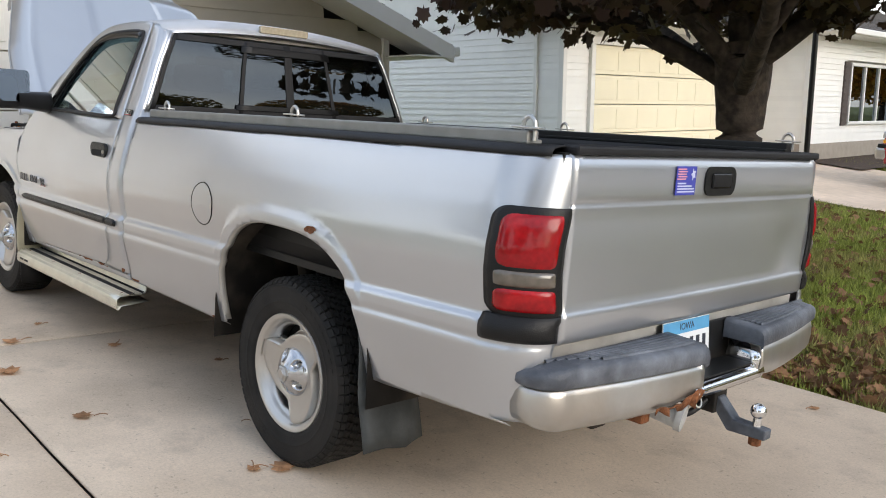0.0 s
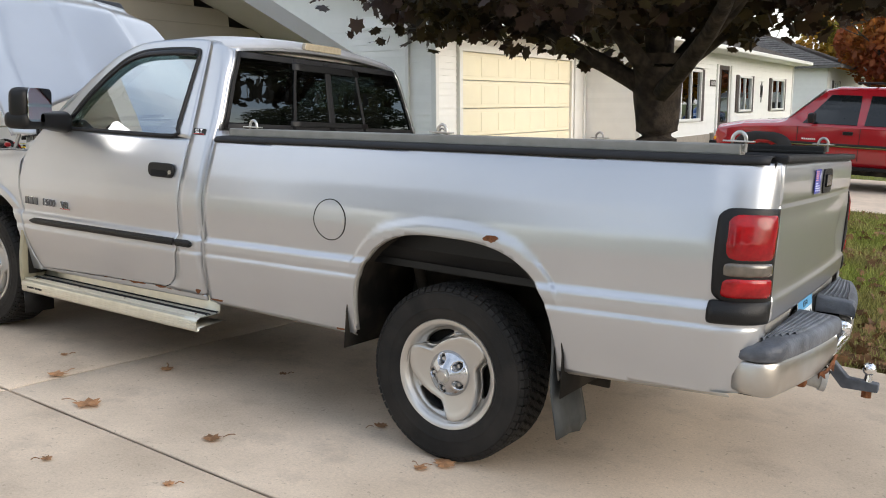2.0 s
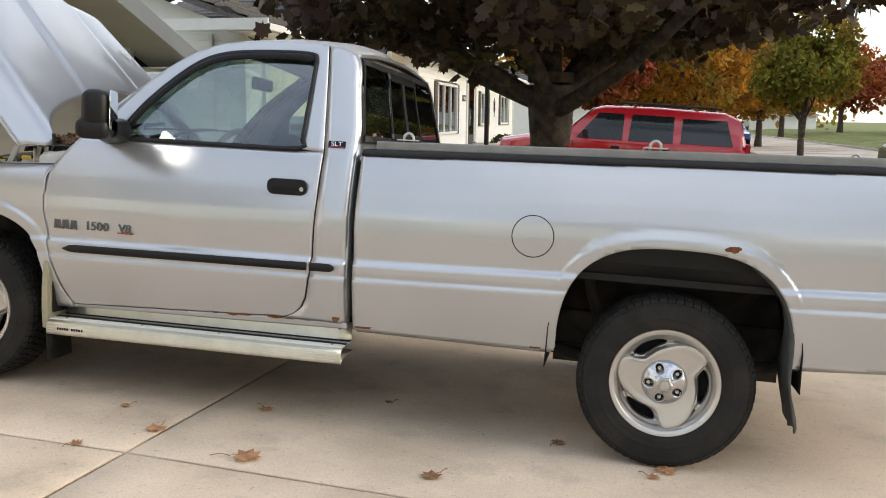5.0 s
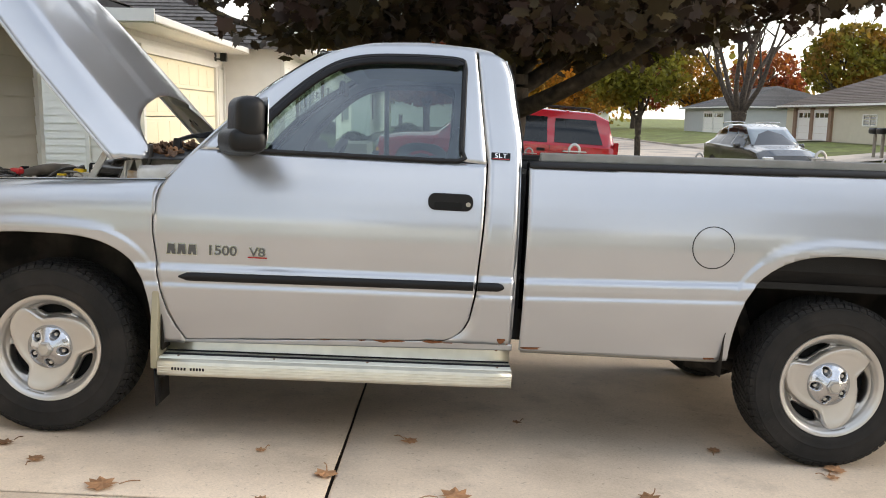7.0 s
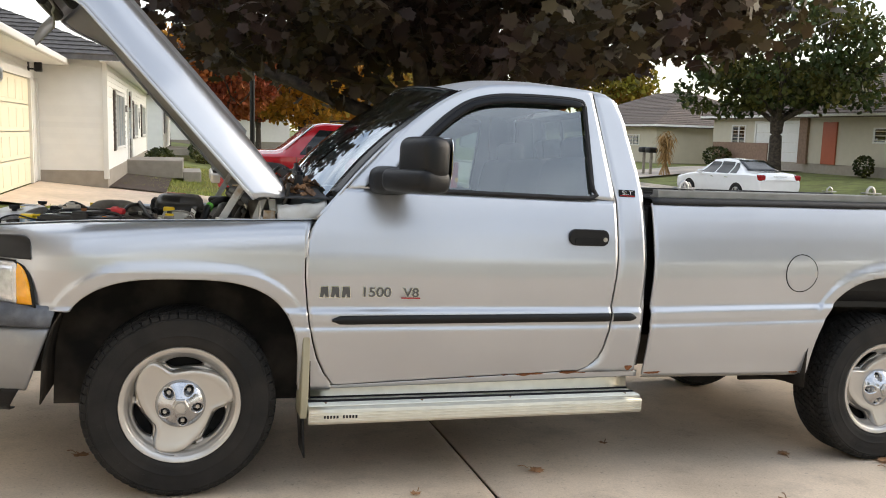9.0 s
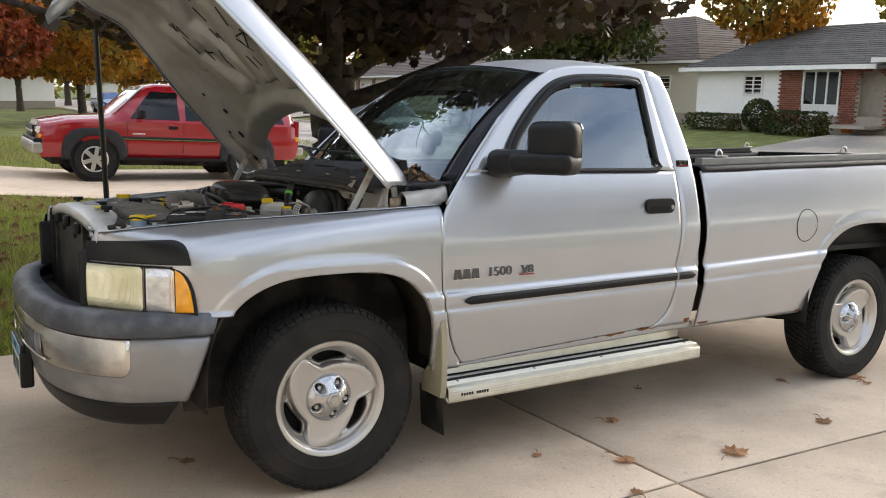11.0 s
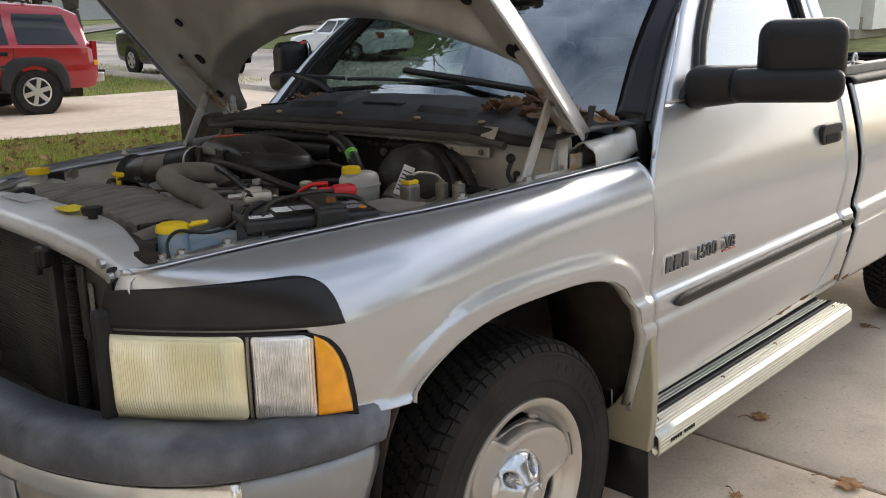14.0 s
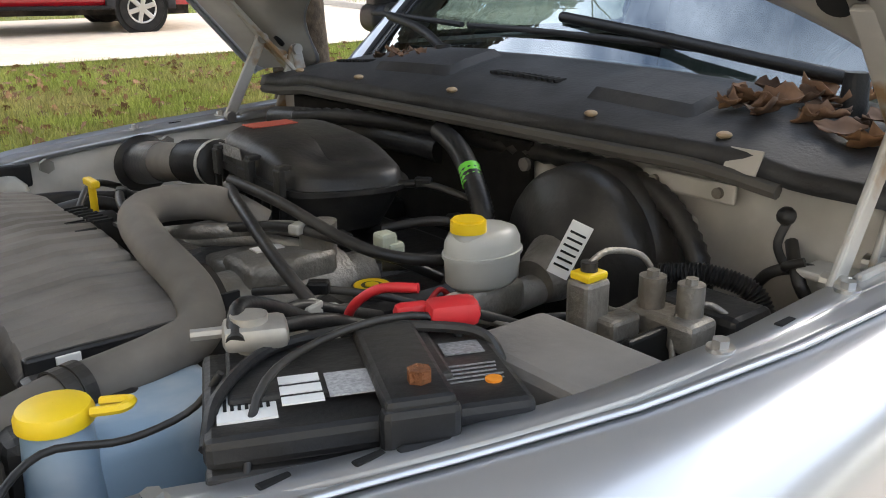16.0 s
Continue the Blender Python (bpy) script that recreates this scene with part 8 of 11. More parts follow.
for p, q in (((0.235, -0.665, 1.135), (0.235, -0.672, 1.07)), ((0.225, -0.70, 1.09), (0.235, -0.672, 1.07))):
    tubes("vacuum_hose", ENG_BLACK, truck, ([p, tuple((Vector(p) + Vector(q)) / 2 + Vector((-0.01, 0.008, 0))), q], 0.006))
bm = bmesh.new()
bmesh.ops.create_uvsphere(bm, u_segments=10, v_segments=6, radius=0.013, matrix=Matrix.Translation((0.232, -0.664, 1.142)))
part("rubber_plug", bm, ENG_BLACK, truck, smooth=True)
part("relay_box", boxes(((0.09, -0.66, 1.03), (0.08, 0.12, 0.06), 0.01)), ENG_BLACK, truck)

# looms and hoses along the firewall
for pts, r in (([(0.12, 0.42, 1.15), (0.17, 0.30, 1.16), (0.23, 0.10, 1.155), (0.245, -0.10, 1.15), (0.25, -0.30, 1.15), (0.235, -0.45, 1.135), (0.20, -0.55, 1.08), (0.18, -0.59, 1.0)], 0.015),
               ([(0.20, 0.02, 1.165), (0.15, -0.09, 1.16), (0.10, -0.188, 1.135), (0.075, -0.25, 1.08), (0.06, -0.27, 1.0)], 0.016),
               ([(0.14, -0.54, 1.05), (0.165, -0.60, 1.06), (0.19, -0.66, 1.04), (0.18, -0.69, 0.98)], 0.012)):
    bm = bmesh.new()
    tube(bm, pts, r, n=90, seg=10, ribs=0.003)
    part("corrugated_loom", bm, ENG_BLACK, truck, smooth=True, sharp=80)
bm = bmesh.new()
tube(bm, [(0.092, -0.205, 1.120), (0.098, -0.193, 1.131), (0.104, -0.180, 1.142)], 0.0185, n=6, seg=12)
part("green_tape", bm, GREEN_TAPE, truck, "bright green tape", smooth=True)
bm = bmesh.new()
tube(bm, [(0.14, 0.55, 1.13), (0.16, 0.42, 1.14), (0.20, 0.30, 1.13), (0.23, 0.05, 1.12)], 0.026, n=30, seg=12)
part("heater_hose", bm, ENG_BLACK, truck, smooth=True)
for wire in (([(0.26, -0.66, 1.10), (0.22, -0.70, 1.06), (0.24, -0.72, 1.02)], 0.009), ([(0.24, -0.62, 1.02), (0.23, -0.65, 1.06), (0.24, -0.69, 1.075), (0.29, -0.73, 1.06)], 0.008),
      ([(0.40, -0.80, 1.27), (0.39, -0.785, 1.20), (0.345, -0.77, 1.10)], 0.009)):
    tubes("wing_wire", ENG_BLACK, truck, wire)
bm = bmesh.new()
box(bm, (0, 0, 0), (0.035, 0.05, 0.003), 0.001, Matrix.Translation((0.222, -0.60, 1.205)) @ Matrix.Rotation(radians(-60), 4, "Y"))
part("torn_seal", bm, mat("peeling_tape", (0.42, 0.40, 0.36), 0.6, vary=0.2), truck, "peeling tape on the cowl")
for y, z in ((-0.40, 1.10), (-0.50, 1.09), (-0.30, 1.11)):
    bm = bmesh.new()
    bmesh.ops.create_uvsphere(bm, u_segments=10, v_segments=6, radius=0.012, matrix=Matrix.Translation((0.262, y, z)))
    part("firewall_stud", bm, BAY, truck, smooth=True)

# passenger side: coolant bottle and rail
bm = bmesh.new()
box(bm, (-0.46, 0.62, 0.98), (0.14, 0.10, 0.16), 0.025, None, 3)
cyl(bm, (-0.47, 0.61, 1.04), (-0.47, 0.61, 1.085), 0.026)
cb = part("coolant_bottle", bm, TRANS, truck, "milky coolant bottle", smooth=True, sharp=60)
bm = bmesh.new()
cyl(bm, (-0.47, 0.61, 1.083), (-0.47, 0.61, 1.10), 0.034)
part("coolant_cap", bm, YELLOW, cb, "dirty yellow cap", smooth=True, sharp=50)
part("wing_bracket", boxes(((-0.40, 0.68, 1.05), (0.07, 0.02, 0.05), 0.006)), ENG_BLACK, truck)
for x, y, z in ((-0.33, 0.70, 1.06), (-0.14, 0.735, 1.05), (-0.05, 0.74, 1.07)):
    bm = bmesh.new()
    cyl(bm, (x, y, z), (x, y - 0.014, z), 0.016, seg=6)
    part("wing_bolt", bm, CAST, truck)
tubes("wing_loom", ENG_BLACK, truck, ([(-0.5, 0.55, 1.02), (-0.35, 0.58, 1.01), (-0.25, 0.56, 1.0), (-0.12, 0.55, 0.98)], 0.018), ([(-0.42, 0.5, 1.0), (-0.30, 0.47, 1.02), (-0.22, 0.45, 0.98)], 0.014))
part("black_cap_post", boxes(((-0.63, 0.30, 1.075), (0.05, 0.05, 0.03), 0.008)), BLACK_PLASTIC, truck)

# small lines, plugs and brackets over the engine
for pts, r in (([(-0.26, -0.05, 1.08), (-0.20, -0.15, 1.09), (-0.12, -0.26, 1.06), (-0.05, -0.30, 1.02)], 0.008), ([(-0.30, -0.20, 1.03), (-0.24, -0.27, 1.04), (-0.17, -0.33, 1.03), (-0.10, -0.36, 1.0)], 0.006),
               ([(-0.42, -0.46, 1.06), (-0.36, -0.42, 1.09), (-0.28, -0.40, 1.06), (-0.20, -0.36, 1.02)], 0.007), ([(-0.05, -0.15, 1.06), (0.03, -0.20, 1.07), (0.10, -0.26, 1.04)], 0.008),
               ([(0.0, -0.05, 1.10), (0.06, -0.12, 1.11), (0.12, -0.20, 1.08)], 0.007), ([(-0.32, -0.40, 0.98), (-0.24, -0.42, 1.03), (-0.15, -0.44, 1.04), (-0.05, -0.46, 1.0)], 0.007),
               ([(-0.30, 0.10, 1.0), (-0.33, 0.20, 1.06), (-0.30, 0.32, 1.07), (-0.24, 0.44, 1.03)], 0.008), ([(-0.36, 0.42, 1.0), (-0.30, 0.50, 1.05), (-0.22, 0.58, 1.02)], 0.007),
               ([(-0.10, -0.47, 1.0), (-0.06, -0.52, 1.03), (0.02, -0.54, 1.02), (0.10, -0.55, 1.0)], 0.006), ([(0.20, -0.30, 1.10), (0.17, -0.24, 1.06), (0.10, -0.22, 1.0)], 0.009)):
    tubes("engine_cable", ENG_BLACK, truck, (pts, r), seg=8)
tubes("fuel_rail", CAST, truck, ([(-0.16, -0.29, 0.985), (0.16, -0.29, 0.985)], 0.010), label="dull alloy fuel rail")
for x in (-0.11, -0.01, 0.09):
    bm = bmesh.new()
    cyl(bm, (x, -0.29, 0.94), (x, -0.29, 0.985), 0.012, 0.009, seg=12)
    part("fuel_injector", bm, ENG_BLACK, truck, smooth=True)
    part("injector_plug", boxes(((x, -0.315, 0.975), (0.022, 0.028, 0.018), 0.004)), BLACK_PLASTIC, truck)
for k, (x, y, z, sx, sy, sz) in enumerate(((-0.20, -0.155, 1.092, 0.03, 0.02, 0.016), (-0.16, -0.21, 1.082, 0.034, 0.02, 0.018), (-0.24, -0.275, 1.045, 0.03, 0.022, 0.018), (-0.33, -0.41, 1.078, 0.03, 0.02, 0.018), (0.05, -0.215, 1.07, 0.034, 0.024, 0.02), (0.06, -0.115, 1.112, 0.03, 0.02, 0.018), (-0.14, -0.435, 1.045, 0.034, 0.022, 0.02), (-0.30, 0.31, 1.072, 0.03, 0.02, 0.018))):
    bm = bmesh.new()
    box(bm, (0, 0, 0), (sx, sy, sz), 0.004, Matrix.Translation((x, y, z)) @ Matrix.Rotation(0.5 + k, 4, "Z"))
    part("cable_plug", bm, BLACK_PLASTIC if k % 3 else mat("pale_plug", (0.36, 0.35, 0.31), 0.5, vary=0.1), truck)
bm = bmesh.new()
cyl(bm, (-0.33, -0.30, 0.955), (-0.20, -0.30, 0.955), 0.062, seg=28)
cyl(bm, (-0.352, -0.30, 0.955), (-0.33, -0.30, 0.955), 0.032, seg=20)
part("alternator", bm, CAST, truck, "dirty alloy alternator", smooth=True, sharp=50)
for k in range(8):
    a = 2 * math.pi * k / 8
    part("alternator_slot", boxes(((-0.265, -0.30 + 0.060 * math.cos(a), 0.955 + 0.060 * math.sin(a)), (0.07, 0.012, 0.012), 0.003)), DARK, truck)
part("engine_bracket", boxes(((-0.31, -0.235, 1.005), (0.05, 0.07, 0.012), 0.004)), CAST, truck)
for x, y in ((-0.325, -0.255), (-0.295, -0.215)):
    bm = bmesh.new()
    cyl(bm, (x, y, 1.01), (x, y, 1.022), 0.008, seg=6)
    part("bracket_bolt", bm, CHROME_WORN, truck)
# felt pad on the firewall
bm = bmesh.new()
box(bm, (0.240, 0.22, 1.06), (0.016, 0.82, 0.22), 0.007)
part("firewall_pad", bm, mat("felt_pad", (0.020, 0.019, 0.018), 0.95, vary=0.3, vscale=30, spec=0.1), truck, "black felt pad on the firewall")
for y in (-0.18, 0.02, 0.25, 0.48):
    bm = bmesh.new()
    cyl(bm, (0.234, y, 1.13), (0.226, y, 1.13), 0.012, seg=12)
    part("pad_clip", bm, ENG_DUST, truck)
# moulded name and grille of the shroud
for k in range(7):
    part("shroud_slot", boxes(((-0.43 + 0.002 * k, 0.135 - 0.017 * k, 1.102), (0.028, 0.006, 0.004))), DARK, sh)


# ---- houses ----
def siding_wall(name, p0, p1, z0, z1, material, parent, step=0.115, gable=None, holes=(), joined=False):
    """Lapped boards from p0 to p1 (x, y), each tilted a little; every board a piece. holes: (from, to, low, high) along the wall."""
    a, b = Vector((p0[0], p0[1], 0)), Vector((p1[0], p1[1], 0))
    d = b - a
    L = d.length
    d.normalize()
    n = Vector((d.y, -d.x, 0))
    wall = part(name, bmesh.new(), material, parent)
    me = wall.data
    boards = []
    z = z0
    bm = bmesh.new()
    while z < z1 - 0.01:
        h = min(step, z1 - z)
        spans = [(0.0, L)]
        if gable:
            apex, base, rise = gable
            zt = z + h
            if zt > base:
                half = max(0.05, (1 - (zt - base) / rise)) * L / 2
                spans = [(L / 2 - half, L / 2 + half)]
        for h0, h1, l0, l1 in holes:
            if l0 < z + h * 0.6 and l1 > z + h * 0.4:
                nxt = []
                for s0, s1 in spans:
                    if h1 <= s0 or h0 >= s1:
                        nxt.append((s0, s1))
                    else:
                        if h0 > s0:
                            nxt.append((s0, h0))
                        if h1 < s1:
                            nxt.append((h1, s1))
                spans = nxt
        for s0, s1 in spans:
            co = [a + d * q + n * o + Vector((0, 0, zz)) for q, o, zz in ((s0, 0.018, z), (s1, 0.018, z), (s1, 0.004, z + h), (s0, 0.004, z + h), (s0, 0.0, z), (s1, 0.0, z))]
            if joined:
                pts = [bm.verts.new(c) for c in co]
                bm.faces.new((pts[0], pts[1], pts[2], pts[3]))
                bm.faces.new((pts[4], pts[5], pts[1], pts[0]))
            else:
                boards.append(co)
                pts = [bm.verts.new(c - n * 0.02) for c in (co[4], co[5], co[2], co[3])]
                bm.faces.new(pts)
        z += step
    bmesh.ops.remove_doubles(bm, verts=bm.verts, dist=0.021 if not joined else 1e-6)
    bm.to_mesh(me)
    bm.free()
    for co in boards:
        mesh_part("board", co, [(0, 1, 2, 3), (4, 5, 1, 0)], material, wall, smooth=False)
    if joined:
        tagged(wall, kind="stuff")
    return wall


def slab(bm, pts, t=0.12):
    """A roof plane or the like: corners given, thickness t downwards."""
    top = [bm.verts.new(p) for p in pts]
    bot = [bm.verts.new((p[0], p[1], p[2] - t)) for p in pts]
    n = len(pts)
    bm.faces.new(top)
    bm.faces.new(bot[::-1])
    for k in range(n):
        bm.faces.new((top[k], bot[k], bot[(k + 1) % n], top[(k + 1) % n]))


def shingle_rows(name, lo_a, lo_b, hi_a, hi_b, material, parent, step=0.28):
    """A roof plane laid in overlapping courses."""
    la, lb, ua, ub = (Vector(p) for p in (lo_a, lo_b, hi_a, hi_b))
    n = max(2, int((ua - la).length / step))
    nrm = (lb - la).cross(ua - la).normalized()
    if nrm.z < 0:
        nrm = -nrm
    bm = bmesh.new()
    for k in range(n):
        f0, f1 = k / n, (k + 1.12) / n
        q = [la.lerp(ua, f0) + nrm * 0.035, lb.lerp(ub, f0) + nrm * 0.035, lb.lerp(ub, min(1, f1)) + nrm * 0.008, la.lerp(ua, min(1, f1)) + nrm * 0.008]
        vs = [bm.verts.new(p) for p in q]
        bm.faces.new(vs)
        e = [bm.verts.new(p) for p in (la.lerp(ua, f0), lb.lerp(ub, f0))]
        bm.faces.new((e[0], e[1], vs[1], vs[0]))
    slab_pts = [la, lb, ub, ua]
    slab(bm, [tuple(p) for p in slab_pts], 0.10)
    return tagged(part(name, bm, material, parent), kind="stuff")


def window_unit(parent, face, y0, y1, z0, z1, panes=2, shutters=False, frame_mat=None):
    frame_mat = frame_mat or TRIM_WHITE
    w = new("window")
    w.parent = parent
    x, s = face
    t = 0.07
    yc, zc = (y0 + y1) / 2, (z0 + z1) / 2
    for yy, zz, sy, sz in ((y0, zc, t, z1 - z0), (y1, zc, t, z1 - z0), (yc, z0, y1 - y0 + t, t), (yc, z1, y1 - y0 + t, t)):
        part("window_frame", boxes(((x + s * 0.035, yy, zz), (0.07, sy, sz), 0.006)), frame_mat, w)
    for k in range(1, panes):
        part("mullion", boxes(((x + s * 0.03, y0 + (y1 - y0) * k / panes, zc), (0.05, 0.06, z1 - z0))), frame_mat, w)
    for k in range(panes):
        p = part("pane", boxes(((x + s * 0.012, y0 + (y1 - y0) * (k + 0.5) / panes, zc), (0.006, (y1 - y0) / panes, z1 - z0))), WIN_GLASS, w)
    # solid block behind the panes, the unlit room's shade put into its colour
    part("dark_room", boxes(((x - s * 0.10, yc, zc), (0.2, y1 - y0, z1 - z0))), mat("unlit_room_black", (0.03, 0.027, 0.024), 0.9), w)
    if shutters:
        for yy in (y0 - 0.20, y1 + 0.20):
            sh_ = part("shutter", boxes(((x + s * 0.03, yy, zc), (0.04, 0.28, z1 - z0 + 0.1), 0.006)), SHUTTER, w)
            for k in range(9):
                part("louver", boxes(((x + s * 0.052, yy, z0 + (z1 - z0) * (k + 0.5) / 9), (0.012, 0.22, 0.05), 0.003)), SHUTTER, sh_)
    return w


def garage_door(parent, face, y0, y1, z0, z1, material, sections=4, lights=False):
    x, s = face
    g = new("garage_door")
    g.parent = parent
    h = (z1 - z0) / sections
    for k in range(sections):
        sec = part("door_section", boxes(((x + s * 0.01, (y0 + y1) / 2, z0 + h * (k + 0.5)), (0.04, y1 - y0, h - 0.014), 0.006)), material, g)
        n = max(2, int((y1 - y0) / 0.62))
        for j in range(n):
            wy = (y1 - y0) / n
            lit = lights and k == sections - 1
            part("raised_panel" if not lit else "light_pane", boxes(((x + s * 0.031, y0 + wy * (j + 0.5), z0 + h * (k + 0.5)), (0.012, wy - 0.12, h - 0.16), 0.005)), WIN_GLASS if lit else material, sec)
    for yy in (y0 - 0.06, y1 + 0.06):
        part("door_jamb", boxes(((x + s * 0.04, yy, (z0 + z1) / 2), (0.09, 0.11, z1 - z0), 0.004)), TRIM_WHITE, g)
    part("door_header", boxes(((x + s * 0.04, (y0 + y1) / 2, z1 + 0.07), (0.09, y1 - y0 + 0.24, 0.14), 0.004)), TRIM_WHITE, g)
    return g


def corner_board(parent, x, y, z0, z1, w=0.10):
    part("corner_board", boxes(((x, y, (z0 + z1) / 2), (w, w, z1 - z0), 0.004)), TRIM_WHITE, parent)


# own house: gable end towards the street
own = thing("own_house", "house with beige lap siding, white trim and grey shingle roof", "house", kind="")
EX = -2.37
siding_wall("front_wall", (EX, -4.9), (EX, 4.40), 0.22, 4.0, SIDING_GREY, own, step=0.19, gable=(0, 2.15, 1.75))
siding_wall("side_wall", (EX, 4.40), (-14, 4.40), 0.10, 2.25, SIDING_GREY, own, step=0.19)
part("house_core", boxes(((-8.2, -0.25, 1.2), (11.6, 9.2, 2.0))), SIDING_GREY, own)
corner_board(own, EX + 0.01, 4.40, 0.1, 2.2, 0.09)
part("foundation", boxes(((-8.2, -0.25, 0.05), (11.66, 9.30, 0.44))), FOUNDATION, own)
for s in (-1, 1):
    ye = -0.25 + s * 5.25
    ob = shingle_rows("roof_slope", (EX + 0.62, ye, 2.02), (-14.5, ye, 2.02), (EX + 0.62, -0.25, 3.92), (-14.5, -0.25, 3.92), SHINGLE, own)
    bm = bmesh.new()
    slab(bm, [(EX + 0.66, ye, 2.035), (EX + 0.60, ye, 2.035), (EX + 0.60, -0.25, 3.93), (EX + 0.66, -0.25, 3.93)], 0.20)
    part("rake_board", bm, TRIM_WHITE, own)
    bm = bmesh.new()
    slab(bm, [(EX + 0.62, ye, 1.915), (EX - 0.02, ye, 1.915), (EX - 0.02, -0.25, 3.79), (EX + 0.62, -0.25, 3.79)], 0.02)
    part("rake_soffit", bm, TRIM_WHITE, own)
    part("gutter", boxes(((-7.9, ye + s * 0.05, 1.97), (12.4, 0.11, 0.12), 0.02)), TRIM_WHITE, own)
    part("eave_soffit", boxes(((-7.9, ye - s * 0.30, 1.90), (12.4, 0.62, 0.02))), TRIM_WHITE, own)
garage_door(own, (EX + 0.02, 1), -3.3, 1.3, 0.16, 2.3, TRIM_WHITE)

# neighbour: garage wing, then a wing that stands forward
nbh = thing("neighbour_house", "white-sided ranch house with cream garage door and grey roof", "house")
NX, FX2 = -3.05, -1.68
siding_wall("garage_side_wall", (NX - 9, 8.85), (NX, 8.85), 0.30, 2.75, SIDING_WHITE, nbh)
siding_wall("garage_front_wall", (NX, 8.85), (NX, 15.2), 0.30, 2.80, SIDING_WHITE, nbh, holes=((0.78, 5.55, 0.2, 2.40), (5.68, 6.20, 0.2, 2.35)))
siding_wall("wing_side_wall", (NX, 15.2), (FX2, 15.2), 0.50, 2.86, SIDING_WHITE, nbh)
siding_wall("wing_front_wall", (FX2, 15.2), (FX2, 32.0), 0.50, 2.86, SIDING_WHITE, nbh, holes=((1.9, 4.9, 0.95, 2.3), (6.3, 7.6, 0.4, 2.5), (8.5, 10.4, 1.1, 2.25), (13.0, 15.4, 1.1, 2.25)))
part("garage_core", boxes(((NX - 4.6, 12.0, 1.5), (8.9, 6.1, 2.5))), SIDING_WHITE, nbh)
part("wing_core", boxes(((FX2 - 5.2, 23.6, 1.6), (10.2, 16.6, 2.5))), SIDING_WHITE, nbh)
part("foundation", boxes(((FX2 - 5.0, 23.6, 0.25), (10.06, 16.86, 0.56))), FOUNDATION, nbh)
for x, y in ((NX, 8.85), (FX2, 15.2), (FX2, 32.0)):
    corner_board(nbh, x, y, 0.35, 2.8)
part("downspout", boxes(((NX - 0.55, 8.80, 1.5), (0.07, 0.05, 2.4), 0.01)), TRIM_WHITE, nbh)
garage_door(nbh, (NX, 1), 9.65, 14.35, 0.30, 2.36, CREAM)
dr = new("side_door")
dr.parent = nbh
part("door_leaf", boxes(((NX + 0.02, 14.87, 1.35), (0.04, 0.46, 2.0), 0.005)), TRIM_WHITE, dr)
for yy in (14.60, 15.13):
    part("door_casing", boxes(((NX + 0.05, yy, 1.36), (0.06, 0.09, 2.1))), TRIM_WHITE, dr)
wl = new("wall_lantern")
wl.parent = nbh
part("lantern_cage", boxes(((NX + 0.20, 14.55, 2.62), (0.14, 0.14, 0.22), 0.02)), BLACK_METAL, wl)
part("lantern_top", boxes(((NX + 0.20, 14.55, 2.76), (0.20, 0.20, 0.05), 0.02)), BLACK_METAL, wl)
part("lantern_arm", boxes(((NX + 0.09, 14.55, 2.56), (0.20, 0.03, 0.03)), ((NX + 0.02, 14.55, 2.58), (0.03, 0.09, 0.22))), BLACK_METAL, wl)
FACE = (FX2, 1)
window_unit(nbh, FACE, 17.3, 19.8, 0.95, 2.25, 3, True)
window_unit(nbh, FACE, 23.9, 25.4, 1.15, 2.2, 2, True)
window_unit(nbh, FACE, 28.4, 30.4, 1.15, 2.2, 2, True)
ed = new("entry_door")
ed.parent = nbh
part("door_leaf", boxes(((FX2 + 0.0, 22.2, 1.45), (0.06, 1.0, 2.05), 0.01)), SHUTTER, ed)
part("storm_glass", boxes(((FX2 + 0.035, 22.2, 1.6), (0.012, 0.7, 1.5))), WIN_GLASS, ed)
for yy in (21.45, 22.95):
    part("door_casing", boxes(((FX2 + 0.03, yy, 1.45), (0.06, 0.14, 2.1))), TRIM_WHITE, ed)
part("number_plaque", boxes(((FX2 + 0.03, 21.0, 1.95), (0.02, 0.5, 0.18))), SHUTTER, nbh)
for k in range(4):
    part("number_bar", boxes(((FX2 + 0.045, 20.84 + 0.105 * k, 1.95), (0.006, 0.05, 0.10))), TRIM_WHITE, nbh)
ir = new("iron_ornament")
ir.parent = nbh
for k, (yy, zz, w, h) in enumerate(((26.9, 1.75, 0.05, 0.7), (26.9, 1.95, 0.34, 0.05), (26.9, 1.6, 0.26, 0.05), (26.78, 1.78, 0.04, 0.3), (27.02, 1.78, 0.04, 0.3))):
    part("ornament_bar", boxes(((FX2 + 0.03, yy, zz), (0.02, w, h), 0.008)), BLACK_METAL, ir)
# roofs
shingle_rows("garage_roof_front", (NX + 0.62, 8.3, 2.80), (NX + 0.62, 15.6, 2.80), (NX - 4.4, 8.3, 4.5), (NX - 4.4, 15.6, 4.5), SHINGLE, nbh)
shingle_rows("garage_roof_back", (NX - 9.4, 8.3, 2.80), (NX - 9.4, 15.6, 2.80), (NX - 4.4, 8.3, 4.5), (NX - 4.4, 15.6, 4.5), SHINGLE, nbh)
shingle_rows("wing_roof_front", (FX2 + 0.55, 14.7, 2.90), (FX2 + 0.55, 32.5, 2.90), (FX2 - 5, 17.5, 4.9), (FX2 - 5, 29.5, 4.9), SHINGLE, nbh)
shingle_rows("wing_roof_hip", (FX2 - 10.5, 14.7, 2.90), (FX2 + 0.55, 14.7, 2.90), (FX2 - 5.2, 17.6, 4.9), (FX2 - 5, 17.5, 4.9), SHINGLE, nbh)
